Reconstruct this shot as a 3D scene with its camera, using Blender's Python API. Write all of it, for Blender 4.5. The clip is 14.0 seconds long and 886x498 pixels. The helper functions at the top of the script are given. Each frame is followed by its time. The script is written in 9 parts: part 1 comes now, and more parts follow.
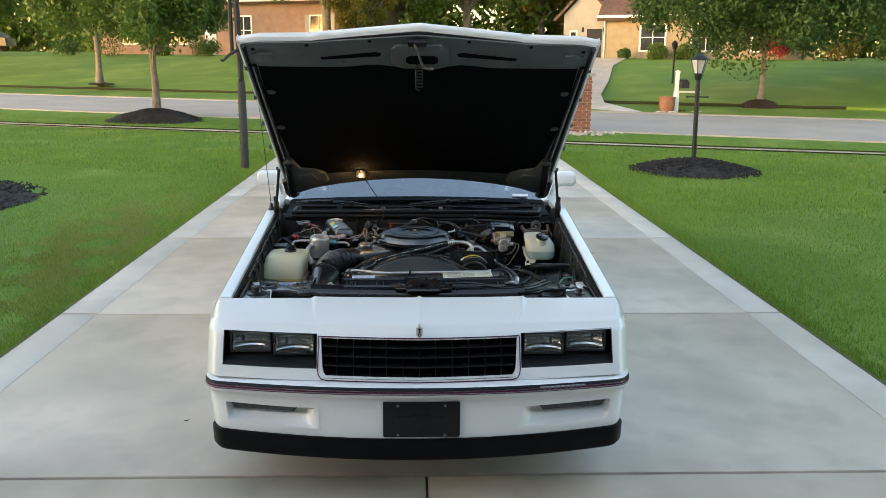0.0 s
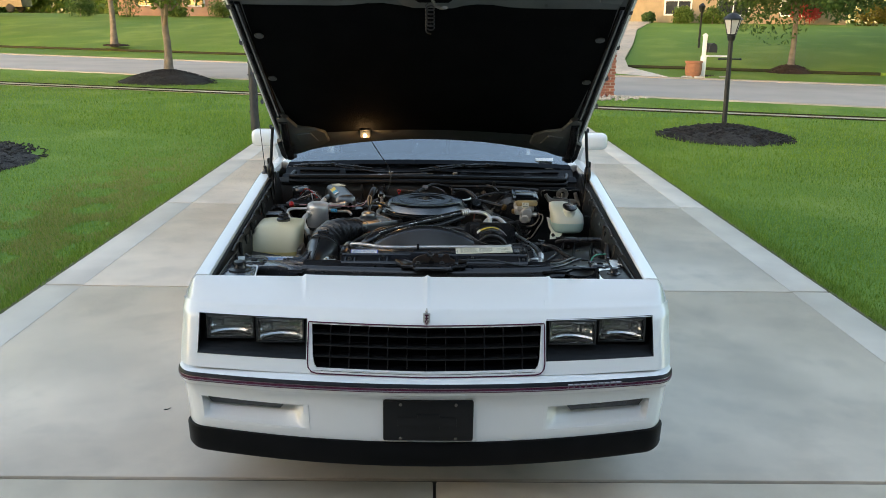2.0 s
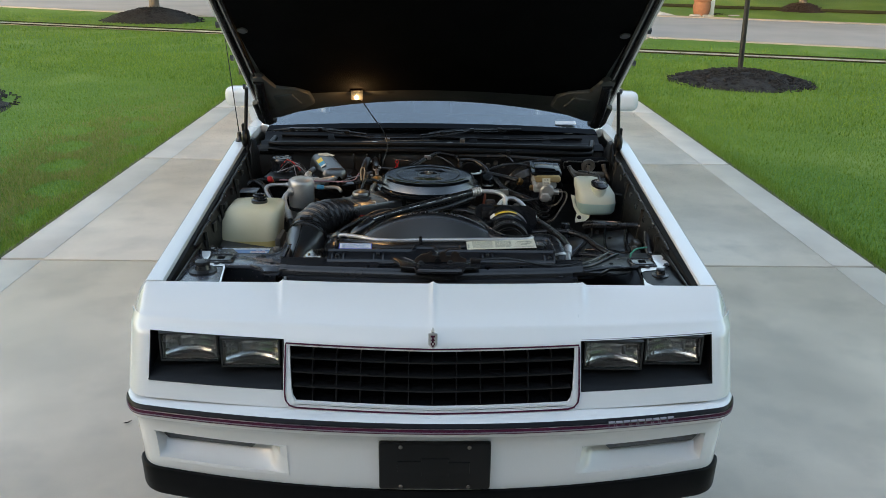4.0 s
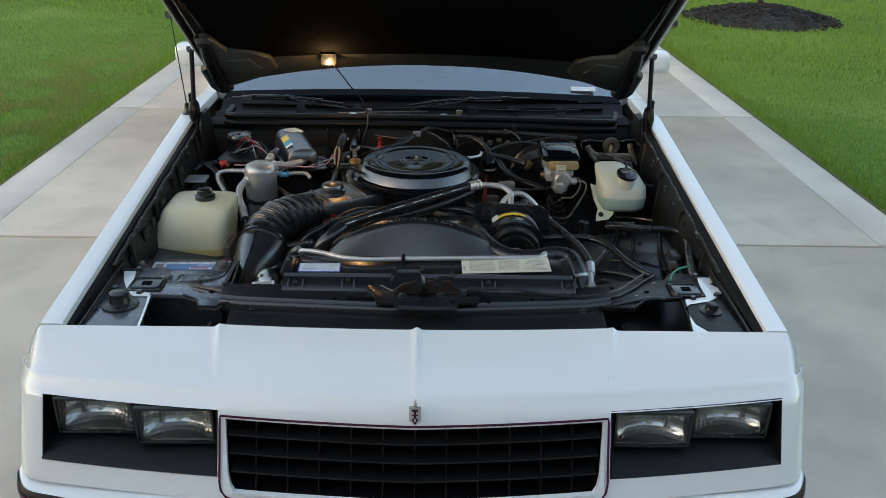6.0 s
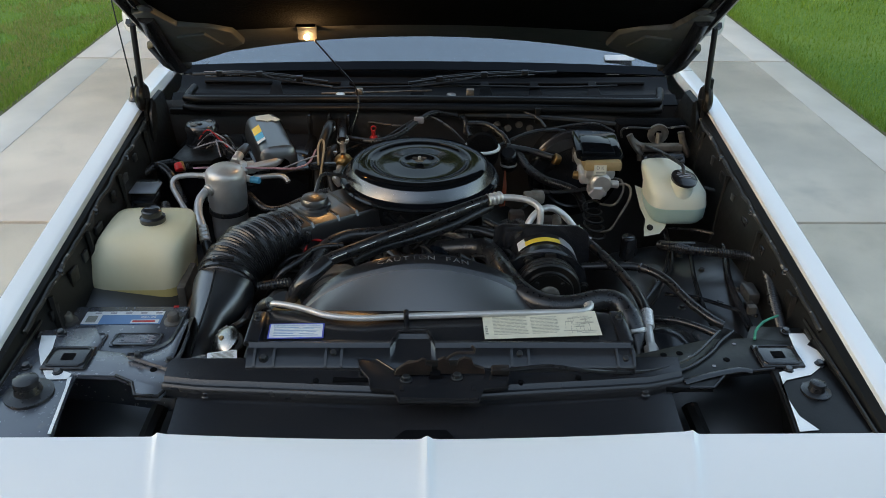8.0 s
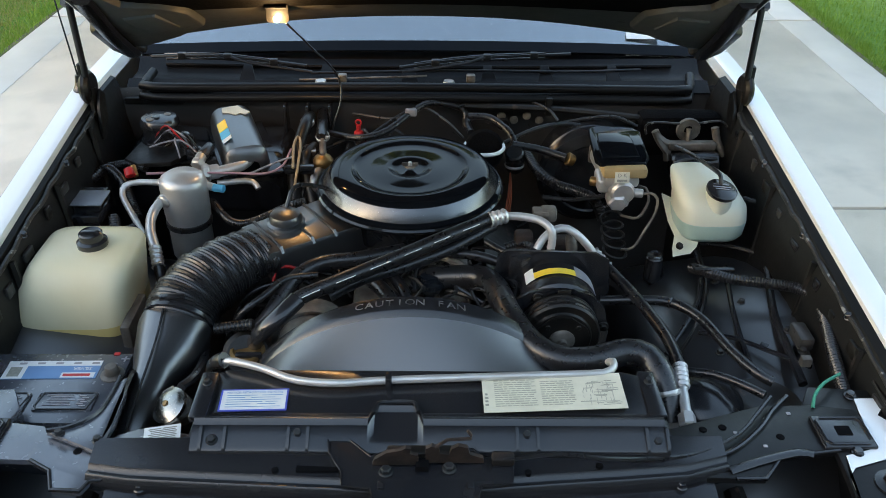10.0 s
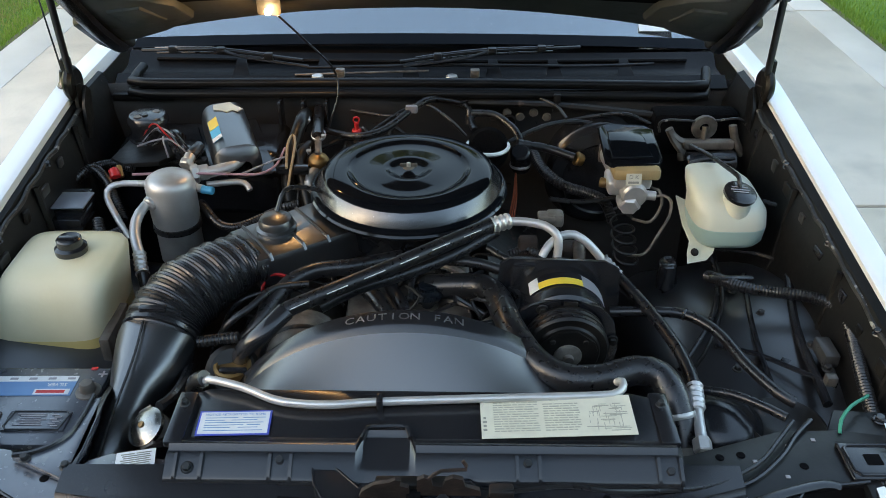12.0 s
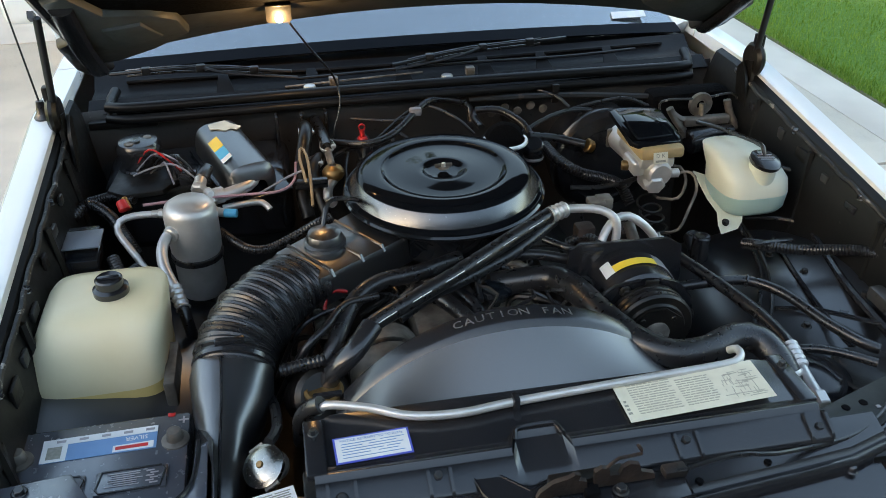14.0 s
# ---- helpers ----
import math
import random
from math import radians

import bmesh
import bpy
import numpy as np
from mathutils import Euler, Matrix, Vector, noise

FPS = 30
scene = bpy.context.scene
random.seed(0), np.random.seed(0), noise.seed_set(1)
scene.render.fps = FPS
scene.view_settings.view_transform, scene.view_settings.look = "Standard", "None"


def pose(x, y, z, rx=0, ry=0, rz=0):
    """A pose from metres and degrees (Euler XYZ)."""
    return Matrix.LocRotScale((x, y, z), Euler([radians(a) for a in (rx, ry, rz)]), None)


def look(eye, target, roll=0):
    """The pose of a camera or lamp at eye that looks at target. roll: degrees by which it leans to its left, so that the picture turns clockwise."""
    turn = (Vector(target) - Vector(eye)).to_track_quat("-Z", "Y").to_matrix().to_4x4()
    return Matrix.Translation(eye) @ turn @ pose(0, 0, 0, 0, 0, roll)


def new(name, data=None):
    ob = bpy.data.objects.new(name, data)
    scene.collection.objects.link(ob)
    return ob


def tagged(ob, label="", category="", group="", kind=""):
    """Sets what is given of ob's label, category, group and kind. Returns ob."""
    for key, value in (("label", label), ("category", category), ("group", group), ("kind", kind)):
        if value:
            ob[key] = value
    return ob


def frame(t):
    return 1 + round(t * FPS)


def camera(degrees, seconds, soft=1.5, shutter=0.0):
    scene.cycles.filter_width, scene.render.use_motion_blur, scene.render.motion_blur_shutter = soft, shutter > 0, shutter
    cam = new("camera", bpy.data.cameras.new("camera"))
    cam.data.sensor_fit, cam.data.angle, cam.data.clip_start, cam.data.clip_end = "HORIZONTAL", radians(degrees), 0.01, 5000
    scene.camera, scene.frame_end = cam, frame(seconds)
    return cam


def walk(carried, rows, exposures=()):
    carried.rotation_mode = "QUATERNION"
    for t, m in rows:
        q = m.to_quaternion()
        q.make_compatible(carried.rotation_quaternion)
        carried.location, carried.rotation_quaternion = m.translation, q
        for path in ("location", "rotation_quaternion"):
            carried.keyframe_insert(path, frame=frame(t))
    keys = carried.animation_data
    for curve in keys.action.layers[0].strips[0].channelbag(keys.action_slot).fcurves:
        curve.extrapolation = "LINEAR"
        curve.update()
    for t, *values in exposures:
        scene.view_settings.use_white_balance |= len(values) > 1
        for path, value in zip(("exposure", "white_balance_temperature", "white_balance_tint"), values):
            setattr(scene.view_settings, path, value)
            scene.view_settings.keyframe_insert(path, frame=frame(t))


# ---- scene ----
cam = camera(56.0, 14.0, soft=0.85)
PATH = [
    (0, (-0.024, -3.38, 1.889), (0.046, -1.433, 1.44), 0.5),
    (0.5, (-0.065, -3.303, 1.857), (0.012, -1.359, 1.396), 0.6),
    (1, (-0.05, -3.177, 1.813), (0.014, -1.235, 1.34), 0.7),
    (1.5, (-0.003, -3.029, 1.806), (0.042, -1.093, 1.305), 0.9),
    (2, (0.014, -2.851, 1.786), (0.042, -0.922, 1.259), 0.8),
    (2.5, (-0.008, -2.681, 1.796), (0.017, -0.762, 1.234), 0.8),
    (5, (-0.018, -1.87, 1.803), (0.025, -0.01, 1.068), 1.0),
    (5.5, (-0.003, -1.695, 1.813), (0.038, 0.148, 1.038), 1.0),
    (6, (0.021, -1.522, 1.819), (0.06, 0.303, 1.002), 1.2),
    (6.5, (0.015, -1.349, 1.809), (0.058, 0.46, 0.956), 1.2),
    (7, (0.001, -1.187, 1.81), (0.043, 0.602, 0.917), 0.9),
    (7.5, (-0.011, -1.043, 1.826), (0.036, 0.724, 0.89), 0.9),
    (8, (-0.004, -0.908, 1.829), (0.04, 0.84, 0.857), 0.7),
    (10.5, (0.033, -0.494, 1.812), (0.058, 1.18, 0.718), 0.6),
    (11, (0.04, -0.467, 1.805), (0.05, 1.202, 0.702), 0.5),
    (11.5, (0.048, -0.449, 1.797), (0.049, 1.219, 0.695), 0.3),
    (12, (0.055, -0.433, 1.788), (0.058, 1.24, 0.693), 0.2),
    (12.5, (0.024, -0.422, 1.777), (0.049, 1.26, 0.694), 0.3),
    (13, (-0.074, -0.419, 1.768), (0.019, 1.269, 0.699), -0.1),
    (13.5, (-0.216, -0.409, 1.759), (0.0, 1.269, 0.693), -0.3),
    (14, (-0.335, -0.374, 1.739), (-0.002, 1.285, 0.673), -0.3),
]

walk(cam, [(t, look(eye, target, roll)) for t, eye, target, roll in PATH],
     exposures=[(0, 2.69, 7330, 14), (2.5, 2.69, 7330, 14), (5, 2.50, 7350, 14), (8, 2.62, 7350, 14), (10.4, 3.14, 7130, 13), (14, 3.14, 7130, 13)])

# ---- light ----
world = bpy.data.worlds.new("evening_sky")
scene.world = world
world.use_nodes = True
sky = world.node_tree.nodes.new("ShaderNodeTexSky")
sky.sky_type, sky.sun_disc = "NISHITA", False
SUN_UP, SUN_ROUND = radians(7), radians(232)
sky.sun_elevation, sky.sun_rotation = SUN_UP, SUN_ROUND
sky.air_density, sky.dust_density, sky.ozone_density = 1.0, 1.5, 1.15
backdrop_sky = world.node_tree.nodes["Background"]
backdrop_sky.inputs[1].default_value = 0.15
world.node_tree.links.new(sky.outputs[0], backdrop_sky.inputs[0])
sun = new("sun", bpy.data.lights.new("sun", "SUN"))
sun.data.energy, sun.data.angle, sun.data.color = 0.085, radians(1), (1.0, 0.78, 0.52)
sun_way = Vector((math.sin(SUN_ROUND) * math.cos(SUN_UP), math.cos(SUN_ROUND) * math.cos(SUN_UP), math.sin(SUN_UP)))
sun.matrix_world = look(sun_way * 50, (0, 0, 0))

# ---- materials ----
def mat(name, c1, c2=None, rough=0.5, metal=0.0, coarse=3.0, fine=40.0, bump=0.15, coat=0.0, spread=0.08, vary=0.0, detail=4.0, trans=0.0, ior=1.45, depth=0.004, spots=None, sheen=0.0, spec=0.5):
    """Two colours mixed by a coarse noise, with a fine grain in roughness and relief."""
    m = bpy.data.materials.new(name)
    m.use_nodes = True
    nt = m.node_tree
    n, ln = nt.nodes, nt.links
    b = n["Principled BSDF"]
    c2 = c2 or tuple(v * 0.8 for v in c1)
    co = n.new("ShaderNodeTexCoord")
    big = n.new("ShaderNodeTexNoise")
    big.inputs["Scale"].default_value, big.inputs["Detail"].default_value = coarse, detail
    small = n.new("ShaderNodeTexNoise")
    small.inputs["Scale"].default_value, small.inputs["Detail"].default_value = fine, 3.0
    for t in (big, small):
        ln.new(co.outputs["Object"], t.inputs["Vector"])
    ramp = n.new("ShaderNodeValToRGB")
    ramp.color_ramp.elements[0].position, ramp.color_ramp.elements[1].position = 0.36, 0.66
    ramp.color_ramp.elements[0].color, ramp.color_ramp.elements[1].color = (*c1, 1), (*c2, 1)
    ln.new(big.outputs["Fac"], ramp.inputs["Fac"])
    out = ramp.outputs["Color"]
    if spots:
        sp = n.new("ShaderNodeTexNoise")
        sp.inputs["Scale"].default_value, sp.inputs["Detail"].default_value = spots[1], 5.0
        ln.new(co.outputs["Object"], sp.inputs["Vector"])
        r2 = n.new("ShaderNodeValToRGB")
        r2.color_ramp.elements[0].position, r2.color_ramp.elements[1].position = spots[2], spots[2] + (spots[3] if len(spots) > 3 else 0.08)
        mx = n.new("ShaderNodeMix")
        mx.data_type = "RGBA"
        ln.new(sp.outputs["Fac"], r2.inputs["Fac"])
        ln.new(r2.outputs["Color"], mx.inputs["Factor"])
        ln.new(out, mx.inputs["A"])
        mx.inputs["B"].default_value = (*spots[0], 1)
        out = mx.outputs["Result"]
    if vary:
        info, hsv, mp = n.new("ShaderNodeObjectInfo"), n.new("ShaderNodeHueSaturation"), n.new("ShaderNodeMapRange")
        mp.inputs["To Min"].default_value, mp.inputs["To Max"].default_value = 1 - vary, 1 + vary
        ln.new(info.outputs["Random"], mp.inputs["Value"])
        ln.new(mp.outputs["Result"], hsv.inputs["Value"])
        ln.new(out, hsv.inputs["Color"])
        out = hsv.outputs["Color"]
    ln.new(out, b.inputs["Base Color"])
    rr = n.new("ShaderNodeMapRange")
    rr.inputs["To Min"].default_value, rr.inputs["To Max"].default_value = max(0.02, rough - spread), min(1, rough + spread)
    ln.new(small.outputs["Fac"], rr.inputs["Value"])
    ln.new(rr.outputs["Result"], b.inputs["Roughness"])
    b.inputs["Metallic"].default_value, b.inputs["Coat Weight"].default_value = metal, coat
    b.inputs["Coat Roughness"].default_value = 0.06
    b.inputs["Transmission Weight"].default_value, b.inputs["IOR"].default_value = trans, ior
    b.inputs["Sheen Weight"].default_value, b.inputs["Specular IOR Level"].default_value = sheen, spec
    if bump:
        bp = n.new("ShaderNodeBump")
        bp.inputs["Strength"].default_value, bp.inputs["Distance"].default_value = bump, depth
        ln.new(small.outputs["Fac"], bp.inputs["Height"])
        ln.new(bp.outputs["Normal"], b.inputs["Normal"])
    return m


def leaf_mat(name, c1, c2, c3):
    """Leaves: the colour changes from clump to clump and leaf to leaf, with some light through the blade."""
    m = mat(name, c1, c2, rough=0.5, coarse=0.5, fine=20, bump=0.05)
    n, ln = m.node_tree.nodes, m.node_tree.links
    b = n["Principled BSDF"]
    geo, mx, rmp = n.new("ShaderNodeNewGeometry"), n.new("ShaderNodeMix"), n.new("ShaderNodeMapRange")
    mx.data_type = "RGBA"
    rmp.inputs["From Min"].default_value, rmp.inputs["From Max"].default_value = 0.3, 1.0
    ln.new(geo.outputs["Random Per Island"], rmp.inputs["Value"])
    ln.new(rmp.outputs["Result"], mx.inputs["Factor"])
    old = b.inputs["Base Color"].links[0].from_socket
    ln.new(old, mx.inputs["A"])
    mx.inputs["B"].default_value = (*c3, 1)
    ln.new(mx.outputs["Result"], b.inputs["Base Color"])
    tr, ad = n.new("ShaderNodeBsdfTranslucent"), n.new("ShaderNodeMixShader")
    ln.new(mx.outputs["Result"], tr.inputs["Color"])
    ad.inputs[0].default_value = 0.35
    ln.new(b.outputs[0], ad.inputs[1])
    ln.new(tr.outputs[0], ad.inputs[2])
    ln.new(ad.outputs[0], n["Material Output"].inputs["Surface"])
    return m


def glow_mat(name, c, strength):
    m = bpy.data.materials.new(name)
    m.use_nodes = True
    b = m.node_tree.nodes["Principled BSDF"]
    b.inputs["Base Color"].default_value = (*c, 1)
    b.inputs["Emission Color"].default_value, b.inputs["Emission Strength"].default_value = (*c, 1), strength
    return m


WHITE = mat("white_car_paint", (0.84, 0.845, 0.84), (0.81, 0.82, 0.815), rough=0.3, coat=1.0, coarse=1.5, fine=300, bump=0.02, spread=0.04)
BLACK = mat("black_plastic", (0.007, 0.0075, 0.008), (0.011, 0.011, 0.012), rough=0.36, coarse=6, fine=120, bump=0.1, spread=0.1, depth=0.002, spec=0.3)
BAYBLK = mat("smooth_black_plastic", (0.013, 0.014, 0.017), (0.019, 0.019, 0.021), rough=0.22, coarse=6, fine=120, bump=0.006, spread=0.05, depth=0.002, spec=0.85)
INNER = mat("grimy_black_panel", (0.030, 0.030, 0.031), (0.044, 0.043, 0.041), rough=0.34, coarse=7, fine=70, bump=0.08, spread=0.15, depth=0.003, spec=0.6, spots=((0.09, 0.085, 0.08), 55, 0.70))
SATIN = mat("satin_black_paint", (0.012, 0.013, 0.016), (0.020, 0.020, 0.022), rough=0.22, spec=0.8, coarse=9, fine=60, bump=0.006, spread=0.07, depth=0.002, spots=((0.03, 0.029, 0.028), 40, 0.72))
GLOSSBLK = mat("gloss_black_enamel", (0.006, 0.008, 0.011), (0.009, 0.011, 0.014), rough=0.06, coat=0.2, spec=0.5, coarse=5, fine=200, bump=0.0, spread=0.03, spots=((0.02, 0.02, 0.02), 60, 0.72))
# Black lifted towards blue: the left side's sky sheen is put into its colour.
SHEENBLK = mat("sky_sheen_black_case", (0.060, 0.068, 0.086), (0.078, 0.086, 0.102), rough=0.25, coarse=9, fine=90, bump=0.02, spread=0.08, spec=1.0, ior=1.7, spots=((0.10, 0.10, 0.105), 30, 0.66))
LIDBLK = mat("deep_gloss_black_enamel", (0.004, 0.005, 0.007), (0.006, 0.007, 0.009), rough=0.05, spec=0.12, coarse=5, fine=200, bump=0, spread=0.02)
RUBBER = mat("black_rubber", (0.011, 0.011, 0.013), (0.018, 0.018, 0.019), rough=0.3, spec=0.75, coarse=14, fine=90, bump=0.06, spread=0.12, depth=0.002)
GREASE = mat("oily_black_steel", (0.005, 0.005, 0.005), (0.016, 0.014, 0.012), rough=0.4, coarse=14, fine=50, bump=0.3, spread=0.2, spec=0.45, spots=((0.08, 0.05, 0.04), 30, 0.64))
RUST = mat("rusted_steel", (0.052, 0.034, 0.027), (0.018, 0.015, 0.014), rough=0.6, metal=0.3, coarse=30, fine=90, bump=0.5)
IRON = mat("bare_cast_iron", (0.22, 0.20, 0.175), (0.09, 0.08, 0.07), rough=0.5, metal=0.4, coarse=25, fine=80, bump=0.4)
ALU = mat("dull_aluminium", (0.60, 0.59, 0.57), (0.48, 0.47, 0.45), rough=0.38, metal=0.6, coarse=18, fine=120, bump=0.1, spread=0.12)
ALUPAINT = mat("silver_tube", (0.66, 0.65, 0.64), (0.54, 0.54, 0.53), rough=0.36, metal=0.55, coarse=20, fine=120, bump=0.06)
REFLECT = mat("lamp_reflector", (0.62, 0.63, 0.63), (0.48, 0.49, 0.49), rough=0.14, metal=1.0, coarse=30, fine=90, bump=0.1, spread=0.08)
CHROME = mat("bright_plating", (0.45, 0.45, 0.43), (0.3, 0.28, 0.24), rough=0.25, metal=1.0, coarse=30, fine=160, bump=0.03, spread=0.08)
STEELBAND = mat("dark_polished_band", (0.15, 0.155, 0.165), (0.09, 0.095, 0.10), rough=0.24, metal=0.9, coarse=9, fine=200, bump=0.02)
BRASS = mat("tarnished_brass", (0.36, 0.22, 0.08), (0.24, 0.15, 0.07), rough=0.42, metal=0.8, coarse=40, fine=120, bump=0.1)
CREAM = mat("yellowed_translucent_plastic", (0.66, 0.58, 0.37), (0.72, 0.66, 0.47), rough=0.36, coarse=5, fine=90, bump=0.06, spread=0.06)
COOLANT = mat("amber_fluid_behind_plastic", (0.58, 0.43, 0.15), (0.63, 0.50, 0.22), rough=0.36, coarse=7, fine=90, bump=0.06, spread=0.06)
WASHER = mat("pale_green_plastic", (0.70, 0.69, 0.56), (0.64, 0.66, 0.54), rough=0.36, coarse=7, fine=90, bump=0.06)
WASHBLUE = mat("blue_fluid_behind_plastic", (0.36, 0.56, 0.55), (0.44, 0.62, 0.56), rough=0.36, coarse=7, fine=90, bump=0.06)
PAPER = mat("yellowed_paper", (0.66, 0.64, 0.52), (0.58, 0.56, 0.46), rough=0.6, coarse=30, fine=120, bump=0.06)
PAPERW = mat("white_label", (0.72, 0.73, 0.73), (0.66, 0.67, 0.68), rough=0.5, coarse=30, fine=120, bump=0.03)
INK = mat("grey_ink", (0.22, 0.22, 0.19), (0.30, 0.30, 0.26), rough=0.7, coarse=200, bump=0)
FADEDINK = mat("faded_label_ink", (0.36, 0.36, 0.30), (0.42, 0.42, 0.35), rough=0.7, coarse=200, bump=0)
BLUEINK = mat("blue_print", (0.05, 0.08, 0.50), (0.07, 0.10, 0.42), rough=0.5, coarse=50, bump=0)
BLUELAB = mat("blue_label", (0.10, 0.22, 0.42), (0.14, 0.28, 0.50), rough=0.4, coarse=12, bump=0)
YELLOW = mat("yellow_label", (0.85, 0.55, 0.04), (0.75, 0.60, 0.08), rough=0.4, coarse=12, bump=0)
CYAN = mat("cyan_label", (0.05, 0.35, 0.60), (0.08, 0.42, 0.62), rough=0.4, coarse=12, bump=0)
RED = mat("red_plastic", (0.55, 0.02, 0.02), (0.42, 0.02, 0.02), rough=0.35, coarse=30, bump=0.03)
MAROON = mat("maroon_stripe", (0.085, 0.012, 0.038), (0.065, 0.012, 0.033), rough=0.4, spec=0.25, coarse=12, bump=0)
COWL = mat("faded_black_cowl_paint", (0.005, 0.005, 0.006), (0.009, 0.009, 0.010), rough=0.5, coarse=8, fine=90, bump=0.08, spec=0.25)
DUCT = mat("moulded_black_duct", (0.007, 0.0075, 0.009), (0.012, 0.012, 0.013), rough=0.34, coarse=8, fine=120, bump=0.02, spread=0.07, spec=1.0, ior=1.9)
APRON = mat("smooth_black_apron_paint", (0.012, 0.013, 0.016), (0.018, 0.018, 0.020), rough=0.33, coarse=3, fine=60, bump=0.004, spread=0.05, spec=1.0, ior=1.6)
WALLBLK = mat("dull_black_inner_fender", (0.007, 0.0075, 0.008), (0.012, 0.0115, 0.011), rough=0.42, coarse=7, fine=70, bump=0.08, spread=0.12, depth=0.003, spec=0.35, spots=((0.06, 0.055, 0.05), 60, 0.72))
STRIPEBLK = mat("black_stripe", (0.008, 0.008, 0.011), (0.011, 0.011, 0.014), rough=0.4, spec=0.2, coarse=12, bump=0)
GREYINK = mat("silver_grey_stripe", (0.30, 0.29, 0.31), (0.26, 0.25, 0.27), rough=0.4, coarse=12, bump=0)
# Fibre pad black, also painted on solid pieces as the shade in holes.
PAD = mat("black_pad_and_hole_shade", (0.003, 0.0033, 0.004), (0.005, 0.005, 0.006), rough=0.95, coarse=7, fine=160, bump=0.5, depth=0.004, spec=0.08)
HOODGREY = mat("dark_grey_primer", (0.12, 0.13, 0.13), (0.085, 0.095, 0.095), rough=0.45, coarse=6, fine=60, bump=0.08, spots=((0.04, 0.04, 0.04), 14, 0.64))
GLASS = mat("windshield_glass", (0.50, 0.60, 0.66), (0.50, 0.60, 0.66), rough=0.02, trans=1.0, bump=0, spread=0.0, ior=3.3)
LENS = mat("headlamp_lens", (0.93, 0.95, 0.95), (0.9, 0.93, 0.93), rough=0.02, trans=1.0, fine=140, bump=0.05, spread=0.01, depth=0.002)
SMOKE = mat("dark_lamp_shell", (0.022, 0.024, 0.025), (0.016, 0.018, 0.019), rough=0.25, coarse=20, bump=0.05)
INTERIOR = mat("dark_trim_and_doorway_shade", (0.018, 0.019, 0.022), (0.026, 0.026, 0.03), rough=0.7, coarse=8, fine=120, bump=0.2)
TYRE = mat("tyre_rubber", (0.02, 0.02, 0.02), (0.03, 0.03, 0.03), rough=0.8, coarse=10, fine=90, bump=0.3)
CONCRETE = mat("broom_finished_concrete", (0.64, 0.54, 0.44), (0.455, 0.387, 0.315), rough=0.33, coarse=1.3, fine=260, bump=0.3, vary=0.02, detail=13, spread=0.18, depth=0.003, spots=((0.40, 0.345, 0.285), 3.2, 0.5, 0.34))
MARGIN = mat("smooth_trowelled_concrete", (0.66, 0.585, 0.50), (0.55, 0.485, 0.415), rough=0.42, coarse=2.2, fine=240, bump=0.15, detail=11, spread=0.14, depth=0.002)
ASPHALT = mat("pale_street_concrete", (0.44, 0.40, 0.365), (0.37, 0.345, 0.315), rough=0.75, coarse=0.6, fine=60, bump=0.2, detail=8)
JOINT = mat("dark_joint_filler", (0.05, 0.045, 0.04), (0.08, 0.07, 0.06), rough=0.9, coarse=6, fine=100, bump=0.4)
LAWN = mat("lawn_turf", (0.080, 0.180, 0.012), (0.122, 0.225, 0.020), rough=0.8, coarse=0.35, fine=30, bump=0.8, depth=0.03, spots=((0.21, 0.30, 0.06), 0.8, 0.52, 0.25), detail=6)
MULCH = mat("black_wood_mulch", (0.012, 0.012, 0.013), (0.035, 0.03, 0.028), rough=0.85, coarse=16, fine=45, bump=1.0, depth=0.04)
SOIL = mat("dry_worn_soil", (0.13, 0.105, 0.06), (0.09, 0.10, 0.04), rough=0.9, coarse=5, fine=60, bump=0.6, depth=0.01)
MULCHBROWN = mat("brown_wood_mulch", (0.045, 0.026, 0.018), (0.03, 0.018, 0.013), rough=0.9, coarse=16, fine=45, bump=1.0, depth=0.04)
BARK = mat("grey_bark", (0.24, 0.20, 0.165), (0.15, 0.125, 0.10), rough=0.85, coarse=5, fine=40, bump=0.7, depth=0.015)
# Dark soil colour, which also stands in for shade along the sidewalk.
EDGEDARK = mat("dark_soil_and_edge_shade", (0.045, 0.04, 0.022), (0.03, 0.033, 0.016), rough=0.95, coarse=5, fine=60, bump=0.6, depth=0.01, spec=0.1)
KERBSTONE = mat("weathered_kerb_concrete", (0.42, 0.35, 0.27), (0.33, 0.285, 0.225), rough=0.8, coarse=1.2, fine=60, bump=0.3, detail=8)
# Far lawn: sunlight is put into this lighter, yellower base colour.
LAWNFAR = mat("sunlit_mown_turf", (0.105, 0.205, 0.012), (0.155, 0.245, 0.020), rough=0.8, coarse=0.25, fine=30, bump=0.8, depth=0.03, spots=((0.22, 0.31, 0.04), 0.5, 0.52, 0.25), detail=6)
LIPBLK = mat("matte_black_air_dam", (0.004, 0.0045, 0.005), (0.007, 0.007, 0.008), rough=0.45, coarse=6, fine=120, bump=0.05, spread=0.1, depth=0.002, spec=0.12)
LEAF = leaf_mat("maple_leaf", (0.055, 0.12, 0.02), (0.085, 0.165, 0.025), (0.15, 0.20, 0.035))
LEAFDARK = leaf_mat("dark_leaf", (0.036, 0.088, 0.022), (0.055, 0.12, 0.025), (0.09, 0.155, 0.033))
LEAFGOLD = leaf_mat("yellowing_leaf", (0.09, 0.12, 0.02), (0.19, 0.15, 0.018), (0.27, 0.19, 0.02))
LEAFRED = leaf_mat("red_leaf", (0.40, 0.03, 0.03), (0.5, 0.05, 0.05), (0.45, 0.08, 0.06))
